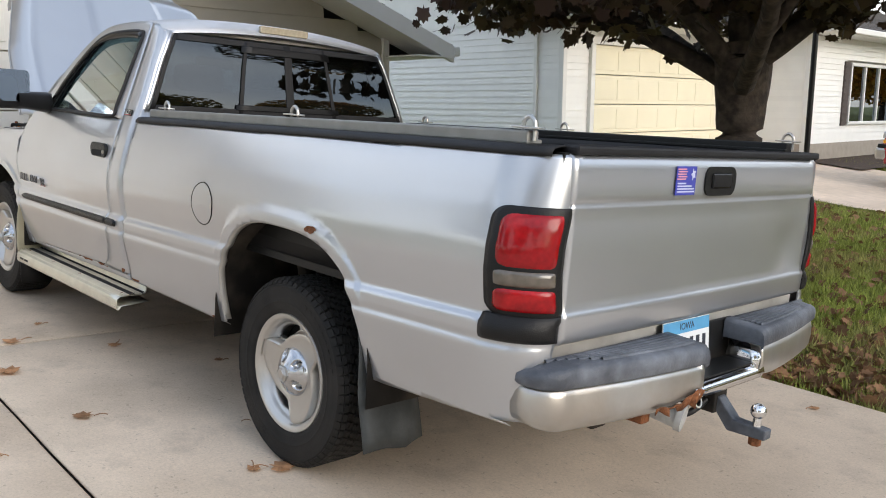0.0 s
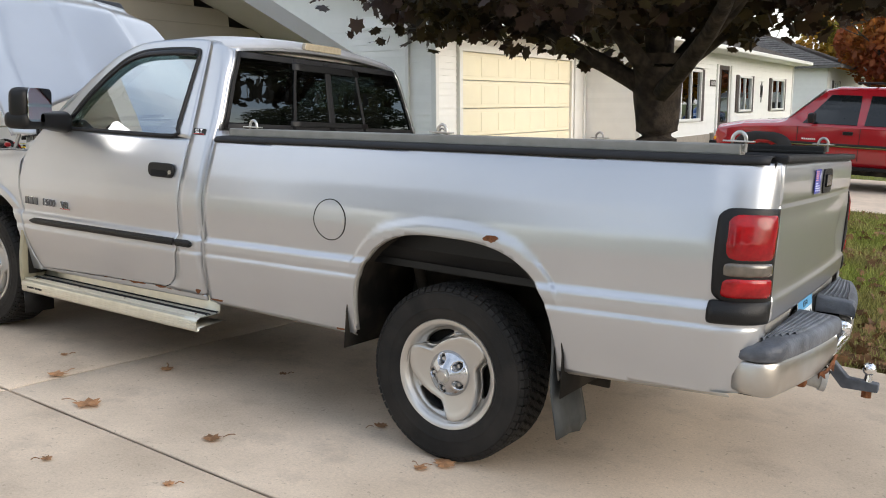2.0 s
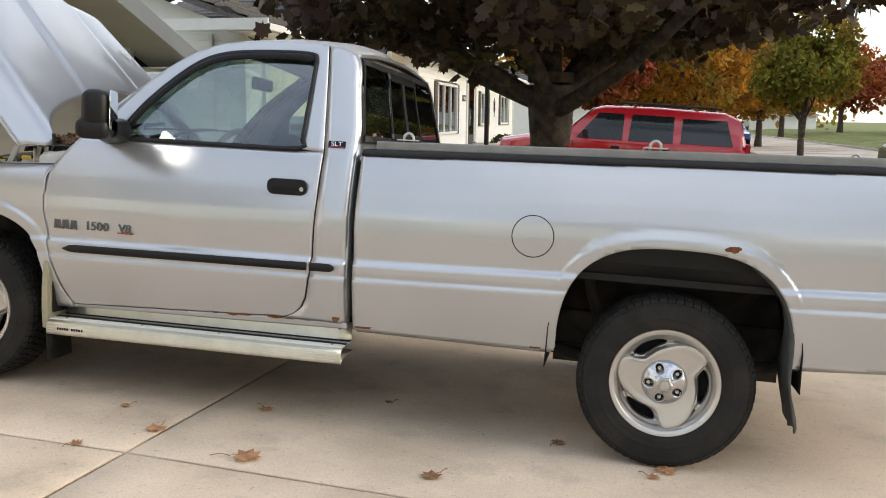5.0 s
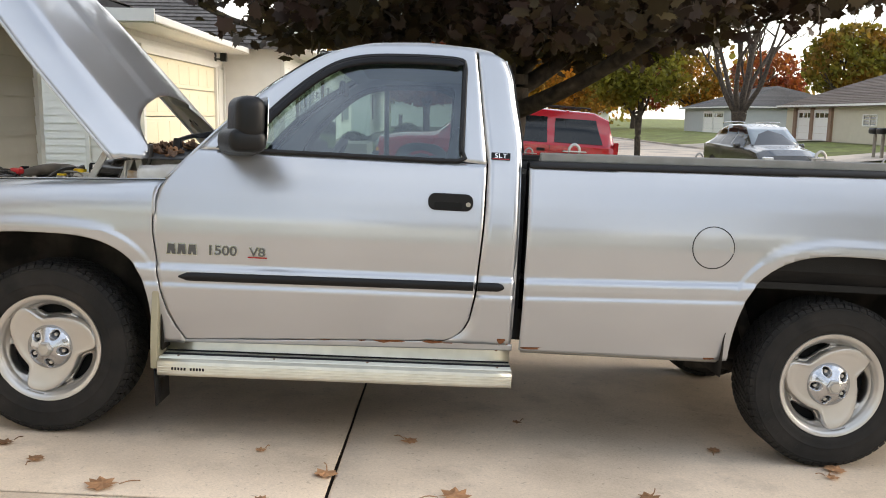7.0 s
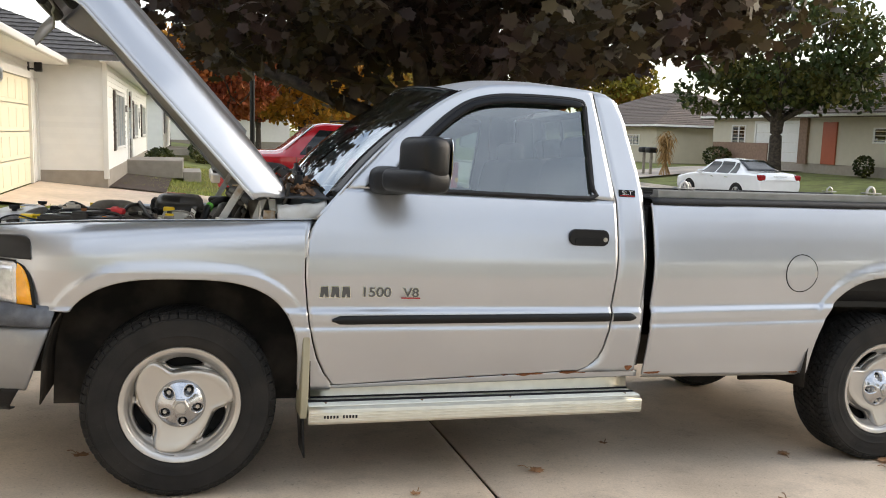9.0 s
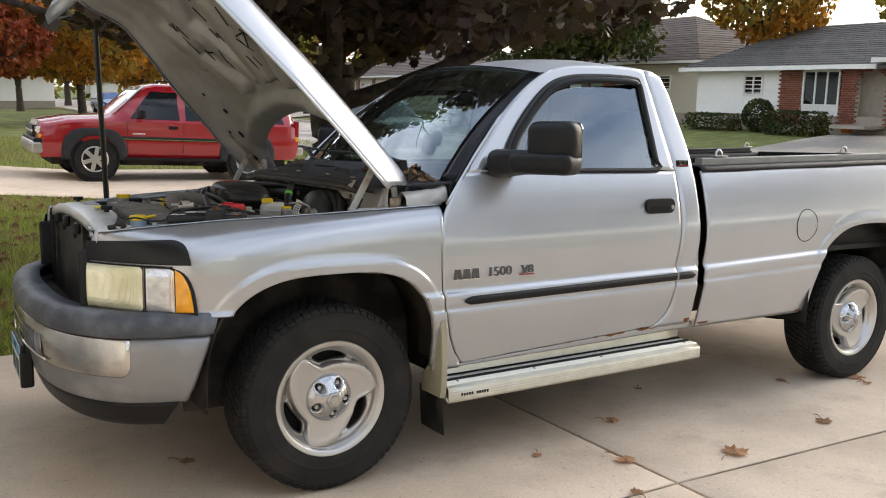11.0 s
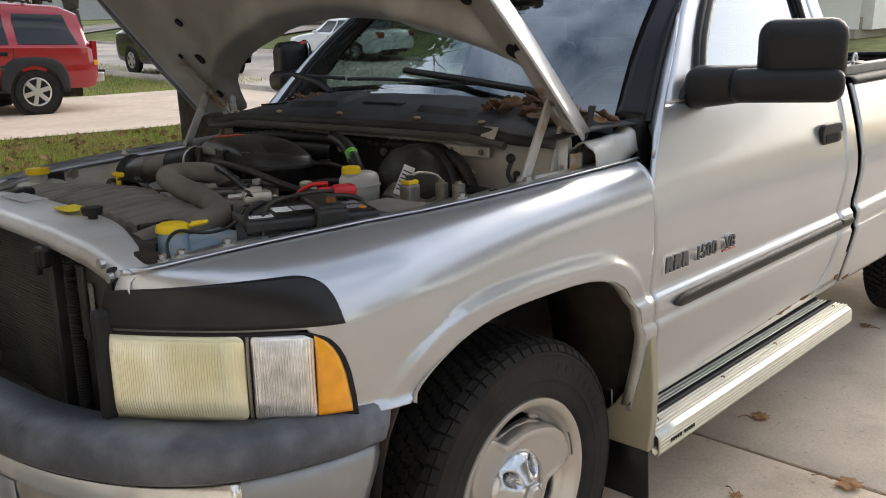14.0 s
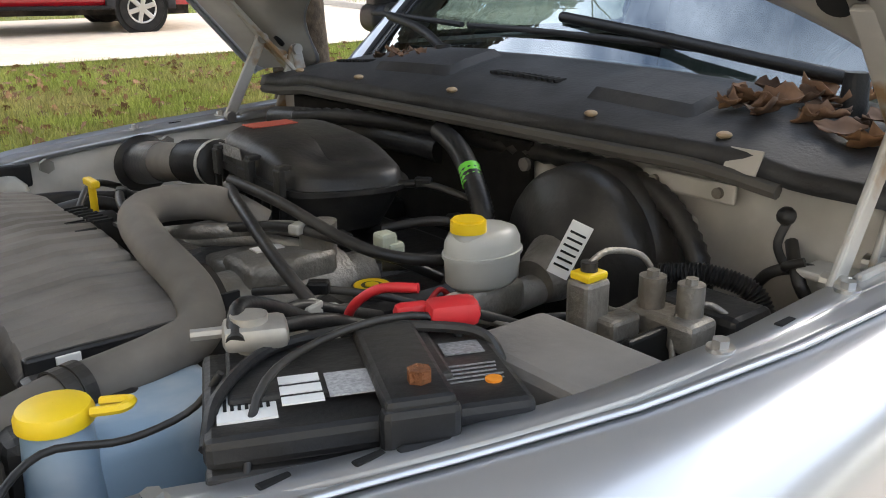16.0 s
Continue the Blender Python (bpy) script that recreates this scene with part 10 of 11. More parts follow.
for s in (-1, 1):
    add(suv, "door_handle", BLACK_PLASTIC, "", ((2.42, s * (sd(2.42, 1.02) + 0.012), 1.02), (0.17, 0.03, 0.06), 0.012))
    add(suv, "door_handle", BLACK_PLASTIC, "", ((3.42, s * (sd(3.42, 1.02) + 0.012), 1.02), (0.17, 0.03, 0.06), 0.012))
    add(suv, "door_mirror", BLACK_PLASTIC, "", ((1.80, s * 1.08, 1.27), (0.13, 0.24, 0.19), 0.05))
    add(suv, "running_board", BLACK_PLASTIC, "", ((2.45, s * 0.95, 0.40), (1.95, 0.16, 0.06), 0.015))
    add(suv, "headlamp", CLEAR_LENS, "clear headlamp", ((0.03, s * 0.70, 0.90), (0.08, 0.40, 0.12), 0.02))
    add(suv, "indicator", AMBER_LENS, "amber indicator", ((0.05, s * 0.72, 0.79), (0.08, 0.40, 0.07), 0.02))
    add(suv, "tail_lamp", RED_LENS, "tall red tail lamp", ((5.0, s * 0.90, 1.08), (0.10, 0.10, 0.34), 0.02))
    add(suv, "tail_indicator", AMBER_LENS, "", ((5.01, s * 0.905, 0.87), (0.09, 0.10, 0.10), 0.02))
    for x in (1.56, 2.62, 3.60):
        add(suv, "door_seam", DARK, "", ((x, s * (sd(x, 0.85) - 0.001), 0.82), (0.008, 0.008, 0.60)))
    tubes("roof_rail", BLACK_METAL, suv, ([(2.5, s * 0.60, 1.90), (2.6, s * 0.61, 1.93), (4.3, s * 0.61, 1.92), (4.4, s * 0.60, 1.89)], 0.018))
    for cx_ in (0.97, 3.92):
        rows = []
        for k in range(33):
            a = math.pi * k / 32
            c, w = math.cos(a), math.sin(a)
            pc, pw = abs(c) ** 0.62 * (1 if c > 0 else -1), w ** 0.62
            rows.append([(cx_ - ri * (c * (1 - q) + pc * q), s * (sd(cx_, 0.7) + o), 0.375 + ri * 1.03 * (w * (1 - q) + pw * q)) for ri, o, q in ((0.435, -0.03, 0), (0.440, 0.035, 0), (0.455, 0.045, 0.2), (0.56, 0.040, 0.8), (0.575, 0.030, 0.9), (0.58, -0.02, 1))])
        sheet("arch_flare", rows, FLARE, suv, "matt dark grey plastic arch flare", out=(0, s, 0), thick=0.004)
add(suv, "roof_bar", BLACK_METAL, "", ((2.75, 0, 1.925), (0.05, 1.2, 0.03), 0.01))
add(suv, "roof_bar", BLACK_METAL, "", ((4.0, 0, 1.925), (0.05, 1.2, 0.03), 0.01))
add(suv, "grille", BLACK_PLASTIC, "", ((0.0, 0, 0.86), (0.08, 0.95, 0.22), 0.02))
add(suv, "grille_bar", CHROME, "", ((-0.04, 0, 0.86), (0.03, 0.95, 0.05), 0.01))
add(suv, "front_bumper", CHROME_WORN, "chrome front bumper", ((0.02, 0, 0.58), (0.26, 1.84, 0.22), 0.05))
add(suv, "bumper_cap", BLACK_PLASTIC, "", ((0.05, 0, 0.71), (0.24, 1.86, 0.07), 0.02))
add(suv, "rear_bumper", CHROME_WORN, "chrome rear bumper", ((5.06, 0, 0.62), (0.24, 1.82, 0.18), 0.04))
add(suv, "bumper_top", BLACK_PLASTIC, "", ((5.08, 0, 0.72), (0.24, 1.80, 0.05), 0.02))
rows = [[(1.34 + 0.58 * f, y * (0.80 - 0.12 * f), 1.235 + 0.555 * f + 0.012) for y in np.linspace(-1, 1, 9)] for f in np.linspace(0, 1, 6)]
# opaque pale grey screen: the sky's reflection put into its colour
sheet("windscreen", rows, mat("suv_screen_reflection", (0.42, 0.46, 0.46), 0.05, vary=0.2, vscale=2, coat=1.0), suv, out=(-1, 0, 1), thick=0.004)
rows = [[(4.875 + 0.12 * (1 - f), y * 0.62, 1.18 + 0.50 * f) for y in np.linspace(-1, 1, 9)] for f in np.linspace(0, 1, 6)]
sheet("tailgate_glass", rows, CAR_BLACK_GLASS, suv, out=(1, 0, 0), thick=0.004)
for k in range(7):
    add(suv, "model_bar", TRIM_WHITE, "", ((1.66 + 0.035 * k, -sd(1.7, 0.88) - 0.004, 0.885), (0.022, 0.004, 0.03)))

# charcoal crossover at the near kerb, nose towards the drive
cx_st = [(0.0, 0.45, 0.62, 0.70, 0.60), (0.08, 0.30, 0.78, 0.88, 0.78), (0.45, 0.28, 0.92, 1.02, 0.80), (1.05, 0.28, 1.02, 1.10, 0.80), (1.20, 0.28, 1.03, 1.13, 0.78), (2.05, 0.28, 1.06, 1.62, 0.62),
         (2.6, 0.28, 1.07, 1.70, 0.62), (3.6, 0.28, 1.10, 1.69, 0.61), (4.4, 0.30, 1.13, 1.55, 0.58), (4.85, 0.36, 1.10, 1.20, 0.70), (5.0, 0.45, 0.95, 1.0, 0.70)]
m = placed(11.35, 18.1, 93) @ Matrix.Diagonal((0.86, 0.88, 1.0, 1))
cx, sd, _ = vehicle("charcoal_crossover", "charcoal crossover car parked at the kerb", m, GREY_PAINT, cx_st, 1.98,
                    [(1.55, 2.55, 1.08, 1.55, 0.42, 0.05), (2.65, 3.45, 1.10, 1.58, 0.04, 0.02), (3.55, 4.35, 1.12, 1.54, 0.02, -0.25)], (0.95, 3.95), 0.36)
rows = [[(1.24 + 0.80 * f, y * (0.78 - 0.12 * f), 1.13 + 0.49 * f + 0.012) for y in np.linspace(-1, 1, 9)] for f in np.linspace(0, 1, 6)]
# mid-grey screen, again with reflected sky painted into the base colour
sheet("windscreen", rows, mat("crossover_screen_reflection", (0.20, 0.23, 0.25), 0.05, vary=0.2, vscale=2, coat=1.0), cx, out=(-1, 0, 1), thick=0.004)
add(cx, "grille", BLACK_GLOSS, "", ((0.03, 0, 0.66), (0.10, 1.05, 0.24), 0.05))
add(cx, "grille_wing", CHROME, "", ((-0.01, 0, 0.72), (0.06, 0.9, 0.035), 0.01), ((-0.02, 0, 0.66), (0.05, 0.22, 0.16), 0.02))
for s in (-1, 1):
    add(cx, "headlamp", CLEAR_LENS, "clear headlamp", ((0.16, s * 0.74, 0.80), (0.34, 0.30, 0.10), 0.03))
    add(cx, "fog_trim", CHROME, "", ((0.05, s * 0.72, 0.48), (0.08, 0.24, 0.05), 0.015))
    add(cx, "door_mirror", GREY_PAINT, "", ((1.72, s * 1.06, 1.10), (0.14, 0.22, 0.15), 0.05))
    tubes("roof_rail", CHROME, cx, ([(2.4, s * 0.60, 1.72), (2.5, s * 0.60, 1.75), (4.0, s * 0.58, 1.74), (4.2, s * 0.57, 1.68)], 0.015))

# white saloon on the far side
sl_st = [(0.0, 0.40, 0.55, 0.62, 0.60), (0.10, 0.28, 0.74, 0.80, 0.78), (0.6, 0.26, 0.84, 0.90, 0.78), (1.15, 0.26, 0.92, 0.98, 0.78), (1.30, 0.26, 0.94, 1.02, 0.76), (2.05, 0.26, 0.98, 1.50, 0.56),
         (2.6, 0.26, 0.99, 1.56, 0.56), (3.4, 0.26, 1.0, 1.52, 0.56), (4.2, 0.27, 1.03, 1.14, 0.74), (4.9, 0.30, 1.02, 1.10, 0.74), (5.05, 0.36, 0.90, 1.0, 0.72), (5.10, 0.42, 0.80, 0.86, 0.70)]
m = placed(17.7, 23.0, -87) @ Matrix.Scale(0.88, 4)
wc, sd, _ = vehicle("white_saloon", "white saloon car parked across the street", m, WHITE_PAINT, sl_st, 1.88,
                    [(1.60, 2.48, 1.0, 1.42, 0.42, 0.04), (2.56, 3.30, 1.01, 1.44, 0.03, 0.0), (3.36, 3.75, 1.03, 1.40, 0.02, -0.16)], (0.98, 3.85), 0.33)
rows = [[(4.20 - 0.75 * f, y * (0.72 - 0.15 * f), 1.15 + 0.36 * f + 0.012) for y in np.linspace(-1, 1, 9)] for f in np.linspace(0, 1, 6)]
sheet("back_glass", rows, CAR_BLACK_GLASS, wc, out=(1, 0, 1), thick=0.004)
add(wc, "plate", PLATE_W, "", ((5.08, 0, 0.86), (0.02, 0.34, 0.16)))
add(wc, "boot_bar", CHROME, "", ((5.04, 0, 0.98), (0.06, 0.6, 0.03)))
for s in (-1, 1):
    add(wc, "tail_lamp", RED_LENS, "red tail lamp", ((4.97, s * 0.78, 0.93), (0.26, 0.26, 0.22), 0.05))
    add(wc, "door_mirror", WHITE_PAINT, "", ((1.72, s * 1.0, 1.02), (0.12, 0.2, 0.14), 0.04))
    add(wc, "door_handle", CHROME, "", ((2.40, s * (sd(2.4, 0.85) + 0.01), 0.86), (0.16, 0.02, 0.03)), ((3.25, s * (sd(3.2, 0.85) + 0.01), 0.87), (0.16, 0.02, 0.03)))
# small blue car far down the street
m = placed(11.2, 62, 92)
bc, sd, _ = vehicle("blue_car", "small blue car far down the street", m, mat("blue_paint", (0.03, 0.10, 0.30), 0.25, vary=0.03, coat=1.0), sl_st, 1.85,
                    [(1.60, 2.48, 1.0, 1.42, 0.42, 0.04), (2.56, 3.30, 1.01, 1.44, 0.03, 0.0)], (0.98, 3.85), 0.33)


# ---- trees ----
MAPLE = [(0, -0.5), (0.05, -0.26), (0.38, -0.34), (0.36, -0.08), (0.5, 0.12), (0.31, 0.20), (0.30, 0.42), (0.14, 0.36), (0, 0.55), (-0.14, 0.36), (-0.30, 0.42), (-0.31, 0.20), (-0.5, 0.12), (-0.36, -0.08), (-0.38, -0.34), (-0.05, -0.26)]
OVAL = [(0, -0.5), (0.30, -0.1), (0.24, 0.25), (0, 0.5), (-0.24, 0.25), (-0.30, -0.1)]


def leaf_cloud(name, pts, sizes, material, parent, shape, rng, droop=0.6, label=""):
    """Leaves at pts, each a small blade of its own, turned at random and hanging a little."""
    n, k = len(pts), len(shape)
    sh = np.array([(a, b, -0.18 * abs(a)) for a, b in shape])
    yaw = rng.uniform(0, 2 * np.pi, n)
    pitch = rng.normal(-droop, 0.6, n)
    roll = rng.normal(0, 0.6, n)
    cy, sy, cp, sp, cr_, sr = np.cos(yaw), np.sin(yaw), np.cos(pitch), np.sin(pitch), np.cos(roll), np.sin(roll)
    R = np.empty((n, 3, 3))
    R[:, 0, 0], R[:, 0, 1], R[:, 0, 2] = cy * cr_ - sy * sp * sr, -sy * cp, cy * sr + sy * sp * cr_
    R[:, 1, 0], R[:, 1, 1], R[:, 1, 2] = sy * cr_ + cy * sp * sr, cy * cp, sy * sr - cy * sp * cr_
    R[:, 2, 0], R[:, 2, 1], R[:, 2, 2] = -cp * sr, sp, cp * cr_
    V = (np.einsum("nij,kj->nki", R, sh) * sizes[:, None, None] + pts[:, None, :]).reshape(-1, 3)
    me = bpy.data.meshes.new(name)
    me.vertices.add(n * k)
    me.vertices.foreach_set("co", V.astype(np.float32).ravel())
    me.loops.add(n * k)
    me.loops.foreach_set("vertex_index", np.arange(n * k, dtype=np.int32))
    me.polygons.add(n)
    me.polygons.foreach_set("loop_start", np.arange(0, n * k, k, dtype=np.int32))
    me.polygons.foreach_set("loop_total", np.full(n, k, dtype=np.int32))
    me.update()
    me.materials.append(material)
    ob = new(name, me)
    if parent is not None:
        ob.parent = parent
    if label:
        ob["label"] = label
    ob["kind"] = "stuff"
    return ob


def branch(bm, p, d, length, r, depth, rng, tips, spread=0.7, up=0.15):
    """A limb that tapers, wanders and forks."""
    pts = [Vector(p)]
    v = Vector(d).normalized()
    for k in range(4):
        v = (v + Vector((rng.uniform(-1, 1), rng.uniform(-1, 1), rng.uniform(-0.6, 1))) * 0.16 + Vector((0, 0, up * 0.3))).normalized()
        pts.append(pts[-1] + v * length / 4)
    tube(bm, pts, r, n=7, seg=7 if depth > 1 else 5, radii=[r, r * 0.55])
    tips.append(pts[-1])
    if depth > 0:
        for k in range(rng.choice((2, 3))):
            w = (v + Vector((rng.uniform(-1, 1), rng.uniform(-1, 1), rng.uniform(-0.5, 0.9))) * spread).normalized()
            branch(bm, pts[rng.choice((2, 3, 4))], w, length * rng.uniform(0.55, 0.8), r * 0.5, depth - 1, rng, tips, spread, up)


def tree(name, label, x, y, trunk_h, trunk_r, limb, crown, leaves, size, material, seed, shape=OVAL, n_limbs=6, depth=2, gaps=0.42, gscale=0.9, lean=0.0, rise=(0.35, 1.3)):
    """crown: (dx, dy, z above ground, rx, ry, rz) ellipsoids; leaves fall in clumps with gaps between."""
    z0 = ground_z(x, y)
    t = thing(name, label, "tree", Matrix.Translation((x, y, z0)))
    pr_ = random.Random(seed)
    rng = np.random.RandomState(seed)
    bm = bmesh.new()
    tube(bm, [(0, 0, -0.1), (0.01, 0, trunk_h * 0.3), (lean * 0.5, 0.02, trunk_h * 0.7), (lean, 0, trunk_h), (lean, 0, trunk_h * 1.12)], trunk_r, n=34, seg=22, radii=[trunk_r * 1.4, trunk_r * 1.08, trunk_r, trunk_r * 1.22, trunk_r * 1.2])
    for v in bm.verts:
        q = noise.noise(Vector((v.co.x * 14, v.co.y * 14, v.co.z * 3))) * 0.07 * trunk_r
        v.co.x += q
        v.co.y += q
    part("trunk", bm, BARK, t, smooth=True, sharp=80)
    bm = bmesh.new()
    tips = []
    for k in range(n_limbs):
        a = 2 * math.pi * (k + pr_.uniform(-0.25, 0.25)) / n_limbs
        e = pr_.uniform(*rise)
        branch(bm, (lean, 0, trunk_h * pr_.uniform(0.86, 1.0)), (math.cos(a) * math.cos(e), math.sin(a) * math.cos(e), math.sin(e)), limb * pr_.uniform(0.8, 1.1), trunk_r * 0.48, depth, pr_, tips)
    branch(bm, (lean, 0, trunk_h), (0, 0, 1), limb, trunk_r * 0.6, depth, pr_, tips)
    tagged(part("branchwork", bm, BARK, t, smooth=True, sharp=80), kind="stuff")
    if leaves:
        out = []
        vol = [c[3] * c[4] * c[5] for c in crown]
        for c, w in zip(crown, vol):
            want = int(leaves * w / sum(vol))
            got = 0
            while got < want:
                m = max(64, (want - got) * 3)
                q = rng.normal(size=(m, 3))
                q /= np.linalg.norm(q, axis=1)[:, None]
                q *= (rng.uniform(0.25, 1, m) ** 0.45)[:, None]
                P = q * np.array(c[3:6]) + np.array(c[0:3])
                keep = []
                for p in P:
                    f = noise.noise(Vector(p) * gscale + Vector((seed, 0, 0))) * 0.6 + noise.noise(Vector(p) * gscale * 2.7) * 0.4
                    keep.append(f > gaps - 0.5)
                P = P[np.array(keep)]
                out.append(P[: want - got])
                got += len(out[-1])
        P = np.concatenate(out)
        leaf_cloud("crown", P, size * rng.uniform(0.6, 1.25, len(P)), material, t, shape, rng)
    return t


# the dark maple between the drives
tree("maroon_maple", "dark maroon-leaved maple on the strip of lawn", 2.43, 4.50, 1.85, 0.20, 2.6,
     [(0.9, 0.2, 4.7, 3.2, 3.7, 2.5), (-1.5, -1.0, 3.05, 1.3, 1.7, 0.85), (-2.35, -0.8, 2.85, 0.85, 1.3, 0.75), (2.0, -1.2, 3.3, 1.7, 1.9, 0.95), (0.2, -2.3, 3.1, 1.9, 1.6, 0.95), (1.8, 2.0, 3.4, 1.8, 1.8, 0.9), (-1.3, 1.8, 3.1, 1.2, 1.5, 0.85), (-0.6, -0.9, 2.45, 1.0, 1.0, 0.45), (0.9, 0.2, 2.5, 0.9, 1.0, 0.42), (3.1, 0.2, 3.45, 1.0, 1.4, 0.8), (-0.9, 0.6, 2.35, 0.8, 0.8, 0.4)],
     33000, 0.15, MAROON, 11, MAPLE, n_limbs=7, depth=3, gaps=0.44, gscale=0.8, rise=(0.15, 0.95))
# street trees and distance
tree("turning_maple", "young street maple turning from green to orange", 8.15, 22.1, 1.8, 0.09, 1.2, [(0, 0, 3.1, 1.7, 1.7, 1.05), (0.3, 0, 4.1, 1.2, 1.2, 0.8)], 8500, 0.17, YELLOW_GREEN, 21)
tree("orange_maple", "orange autumn maple beyond the neighbour's lawn", 6.0, 44.0, 2.4, 0.2, 3.0, [(0, 0, 5.0, 4.2, 4.0, 3.0)], 7000, 0.36, ORANGE_LEAF, 22)
tree("orange_maple_far", "orange autumn maple far down the street", 12.0, 58.0, 2.4, 0.2, 3.0, [(0, 0, 5.0, 4.6, 4.6, 3.2)], 6000, 0.42, ORANGE_LEAF, 23)
tree("red_maple", "red autumn maple beyond the lawns", 1.5, 40.0, 2.2, 0.17, 2.6, [(0, 0, 4.2, 3.0, 3.0, 2.2)], 5500, 0.32, RED_LEAF, 24)
tree("yellow_maple", "yellow autumn maple beyond the lawns", -1.5, 55.0, 2.4, 0.2, 3.0, [(0, 0, 5.0, 4.5, 4.0, 3.0)], 6000, 0.40, ORANGE_LEAF, 25)
tree("red_maple_tall", "tall red maple behind the far house", 5.5, 70.0, 2.6, 0.22, 3.4, [(0, 0, 6.0, 5.0, 5.0, 3.6)], 6000, 0.5, RED_LEAF, 26)
tree("bare_ash", "bare leafless tree beside the street", 22.4, 52.8, 1.9, 0.42, 5.2, [], 0, 0.2, BARK, 27, n_limbs=6, depth=4)
tree("green_oak", "broad dark green tree in front of the cream house", 25.4, 28.6, 2.6, 0.26, 3.2, [(0, 0, 5.6, 4.4, 4.4, 2.9), (-1.5, 1.5, 3.8, 2.6, 2.6, 1.3), (1.5, -1.5, 3.9, 2.6, 2.8, 1.3)], 11000, 0.30, GREEN_LEAF, 28)
tree("yellowing_tree", "yellow-green street tree before the brick house", 24.2, 8.6, 2.2, 0.18, 2.4, [(0, 0, 4.6, 3.2, 3.4, 2.0)], 6000, 0.26, YELLOW_GREEN, 29)
tree("side_tree", "autumn tree behind the houses across the street", 39.5, 72.0, 3.0, 0.3, 4.0, [(0, 0, 6.5, 4.6, 4.6, 3.4)], 6000, 0.5, YELLOW_GREEN, 30)
tree("orange_side_tree", "orange tree beside the cream house", 31.0, 21.5, 2.6, 0.2, 3.0, [(0, 0, 6.0, 3.0, 3.0, 2.6)], 4500, 0.34, ORANGE_LEAF, 31)
# trees behind the camera's way, seen only in the glass
for k, (x, y) in enumerate(((14.0, -16.0), (24.0, -14.0), (4.0, -26.0), (-10.0, -20.0))):
    tree("yard_tree", "autumn tree across the lawns", x, y, 2.8, 0.25, 3.6, [(0, 0, 6.0, 4.6, 4.6, 3.2)], 3000, 0.5, GREEN_LEAF if k % 2 else YELLOW_GREEN, 40 + k)
for k, (x, y, mt) in enumerate(((12.0, 92.0, RED_LEAF), (20.0, 98.0, ORANGE_LEAF), (27.5, 104.0, RED_LEAF), (37.0, 112.0, ORANGE_LEAF), (46.0, 108.0, RED_LEAF))):
    tree("street_end_tree", "autumn tree at the far end of the street", x, y, 3.0, 0.28, 4.2, [(0, 0, 6.6, 5.0, 5.0, 3.8), (2.0, 1.0, 4.4, 3.6, 3.6, 2.2)], 3200, 0.62, mt, 60 + k)
# distant woods
rng = np.random.RandomState(5)
cent = []
for k in range(60):
    a = rng.uniform(0, 2 * math.pi)
    r = rng.uniform(110, 170)
    cent.append((r * math.cos(a) + 8, r * math.sin(a) + 20, rng.uniform(3, 7)))
P = np.concatenate([np.array(c) + rng.normal(size=(350, 3)) * np.array((5, 5, 2.6)) for c in cent])
ob = leaf_cloud("distant_trees", P, rng.uniform(0.8, 1.8, len(P)), YELLOW_GREEN, None, OVAL, rng)
tagged(ob, "band of autumn trees in the distance", "trees", kind="stuff")

# clipped bushes by the brick house, dry corn stalks by the mailbox
def bush(name, label, x, y, rx, ry, rz, n, size, material, seed, boxy=False):
    rng = np.random.RandomState(seed)
    b = thing(name, label, "bush", Matrix.Translation((x, y, ground_z(x, y))))
    q = rng.normal(size=(n, 3))
    q /= np.linalg.norm(q, axis=1)[:, None] if not boxy else np.abs(q).max(axis=1)[:, None] ** 0.9
    q *= (rng.uniform(0.55, 1, n) ** 0.4)[:, None]
    P = q * np.array((rx, ry, rz)) + np.array((0, 0, rz * 0.9))
    leaf_cloud("bush_leaves", P, size * rng.uniform(0.6, 1.3, n), material, b, OVAL, rng, droop=0.0)
    bm = bmesh.new()
    cyl(bm, (0, 0, -0.1), (0, 0, rz), 0.04, 0.02, seg=8)
    part("bush_stem", bm, BARK, b)
    return b


bush("round_bush", "round clipped dark green bush", 26.1, 17.9, 0.55, 0.65, 0.65, 1600, 0.12, GREEN_LEAF, 61)
bush("low_hedge", "low clipped dark green hedge", 25.8, 16.0, 0.5, 1.15, 0.42, 2600, 0.11, GREEN_LEAF, 62, True)
bush("low_hedge", "low clipped dark green hedge", 26.0, 20.0, 0.45, 1.2, 0.32, 1800, 0.11, GREEN_LEAF, 63, True)
DRY_CORN = mat("dry_corn", (0.36, 0.22, 0.09), 0.85, vary=0.2, island=0.35, thin=0.2)
sheaf = thing("corn_stalks", "tied bundle of dry tan corn stalks", "corn stalks", Matrix.Translation((22.3, 32.7, ground_z(22.3, 32.7))))
rng = random.Random(64)
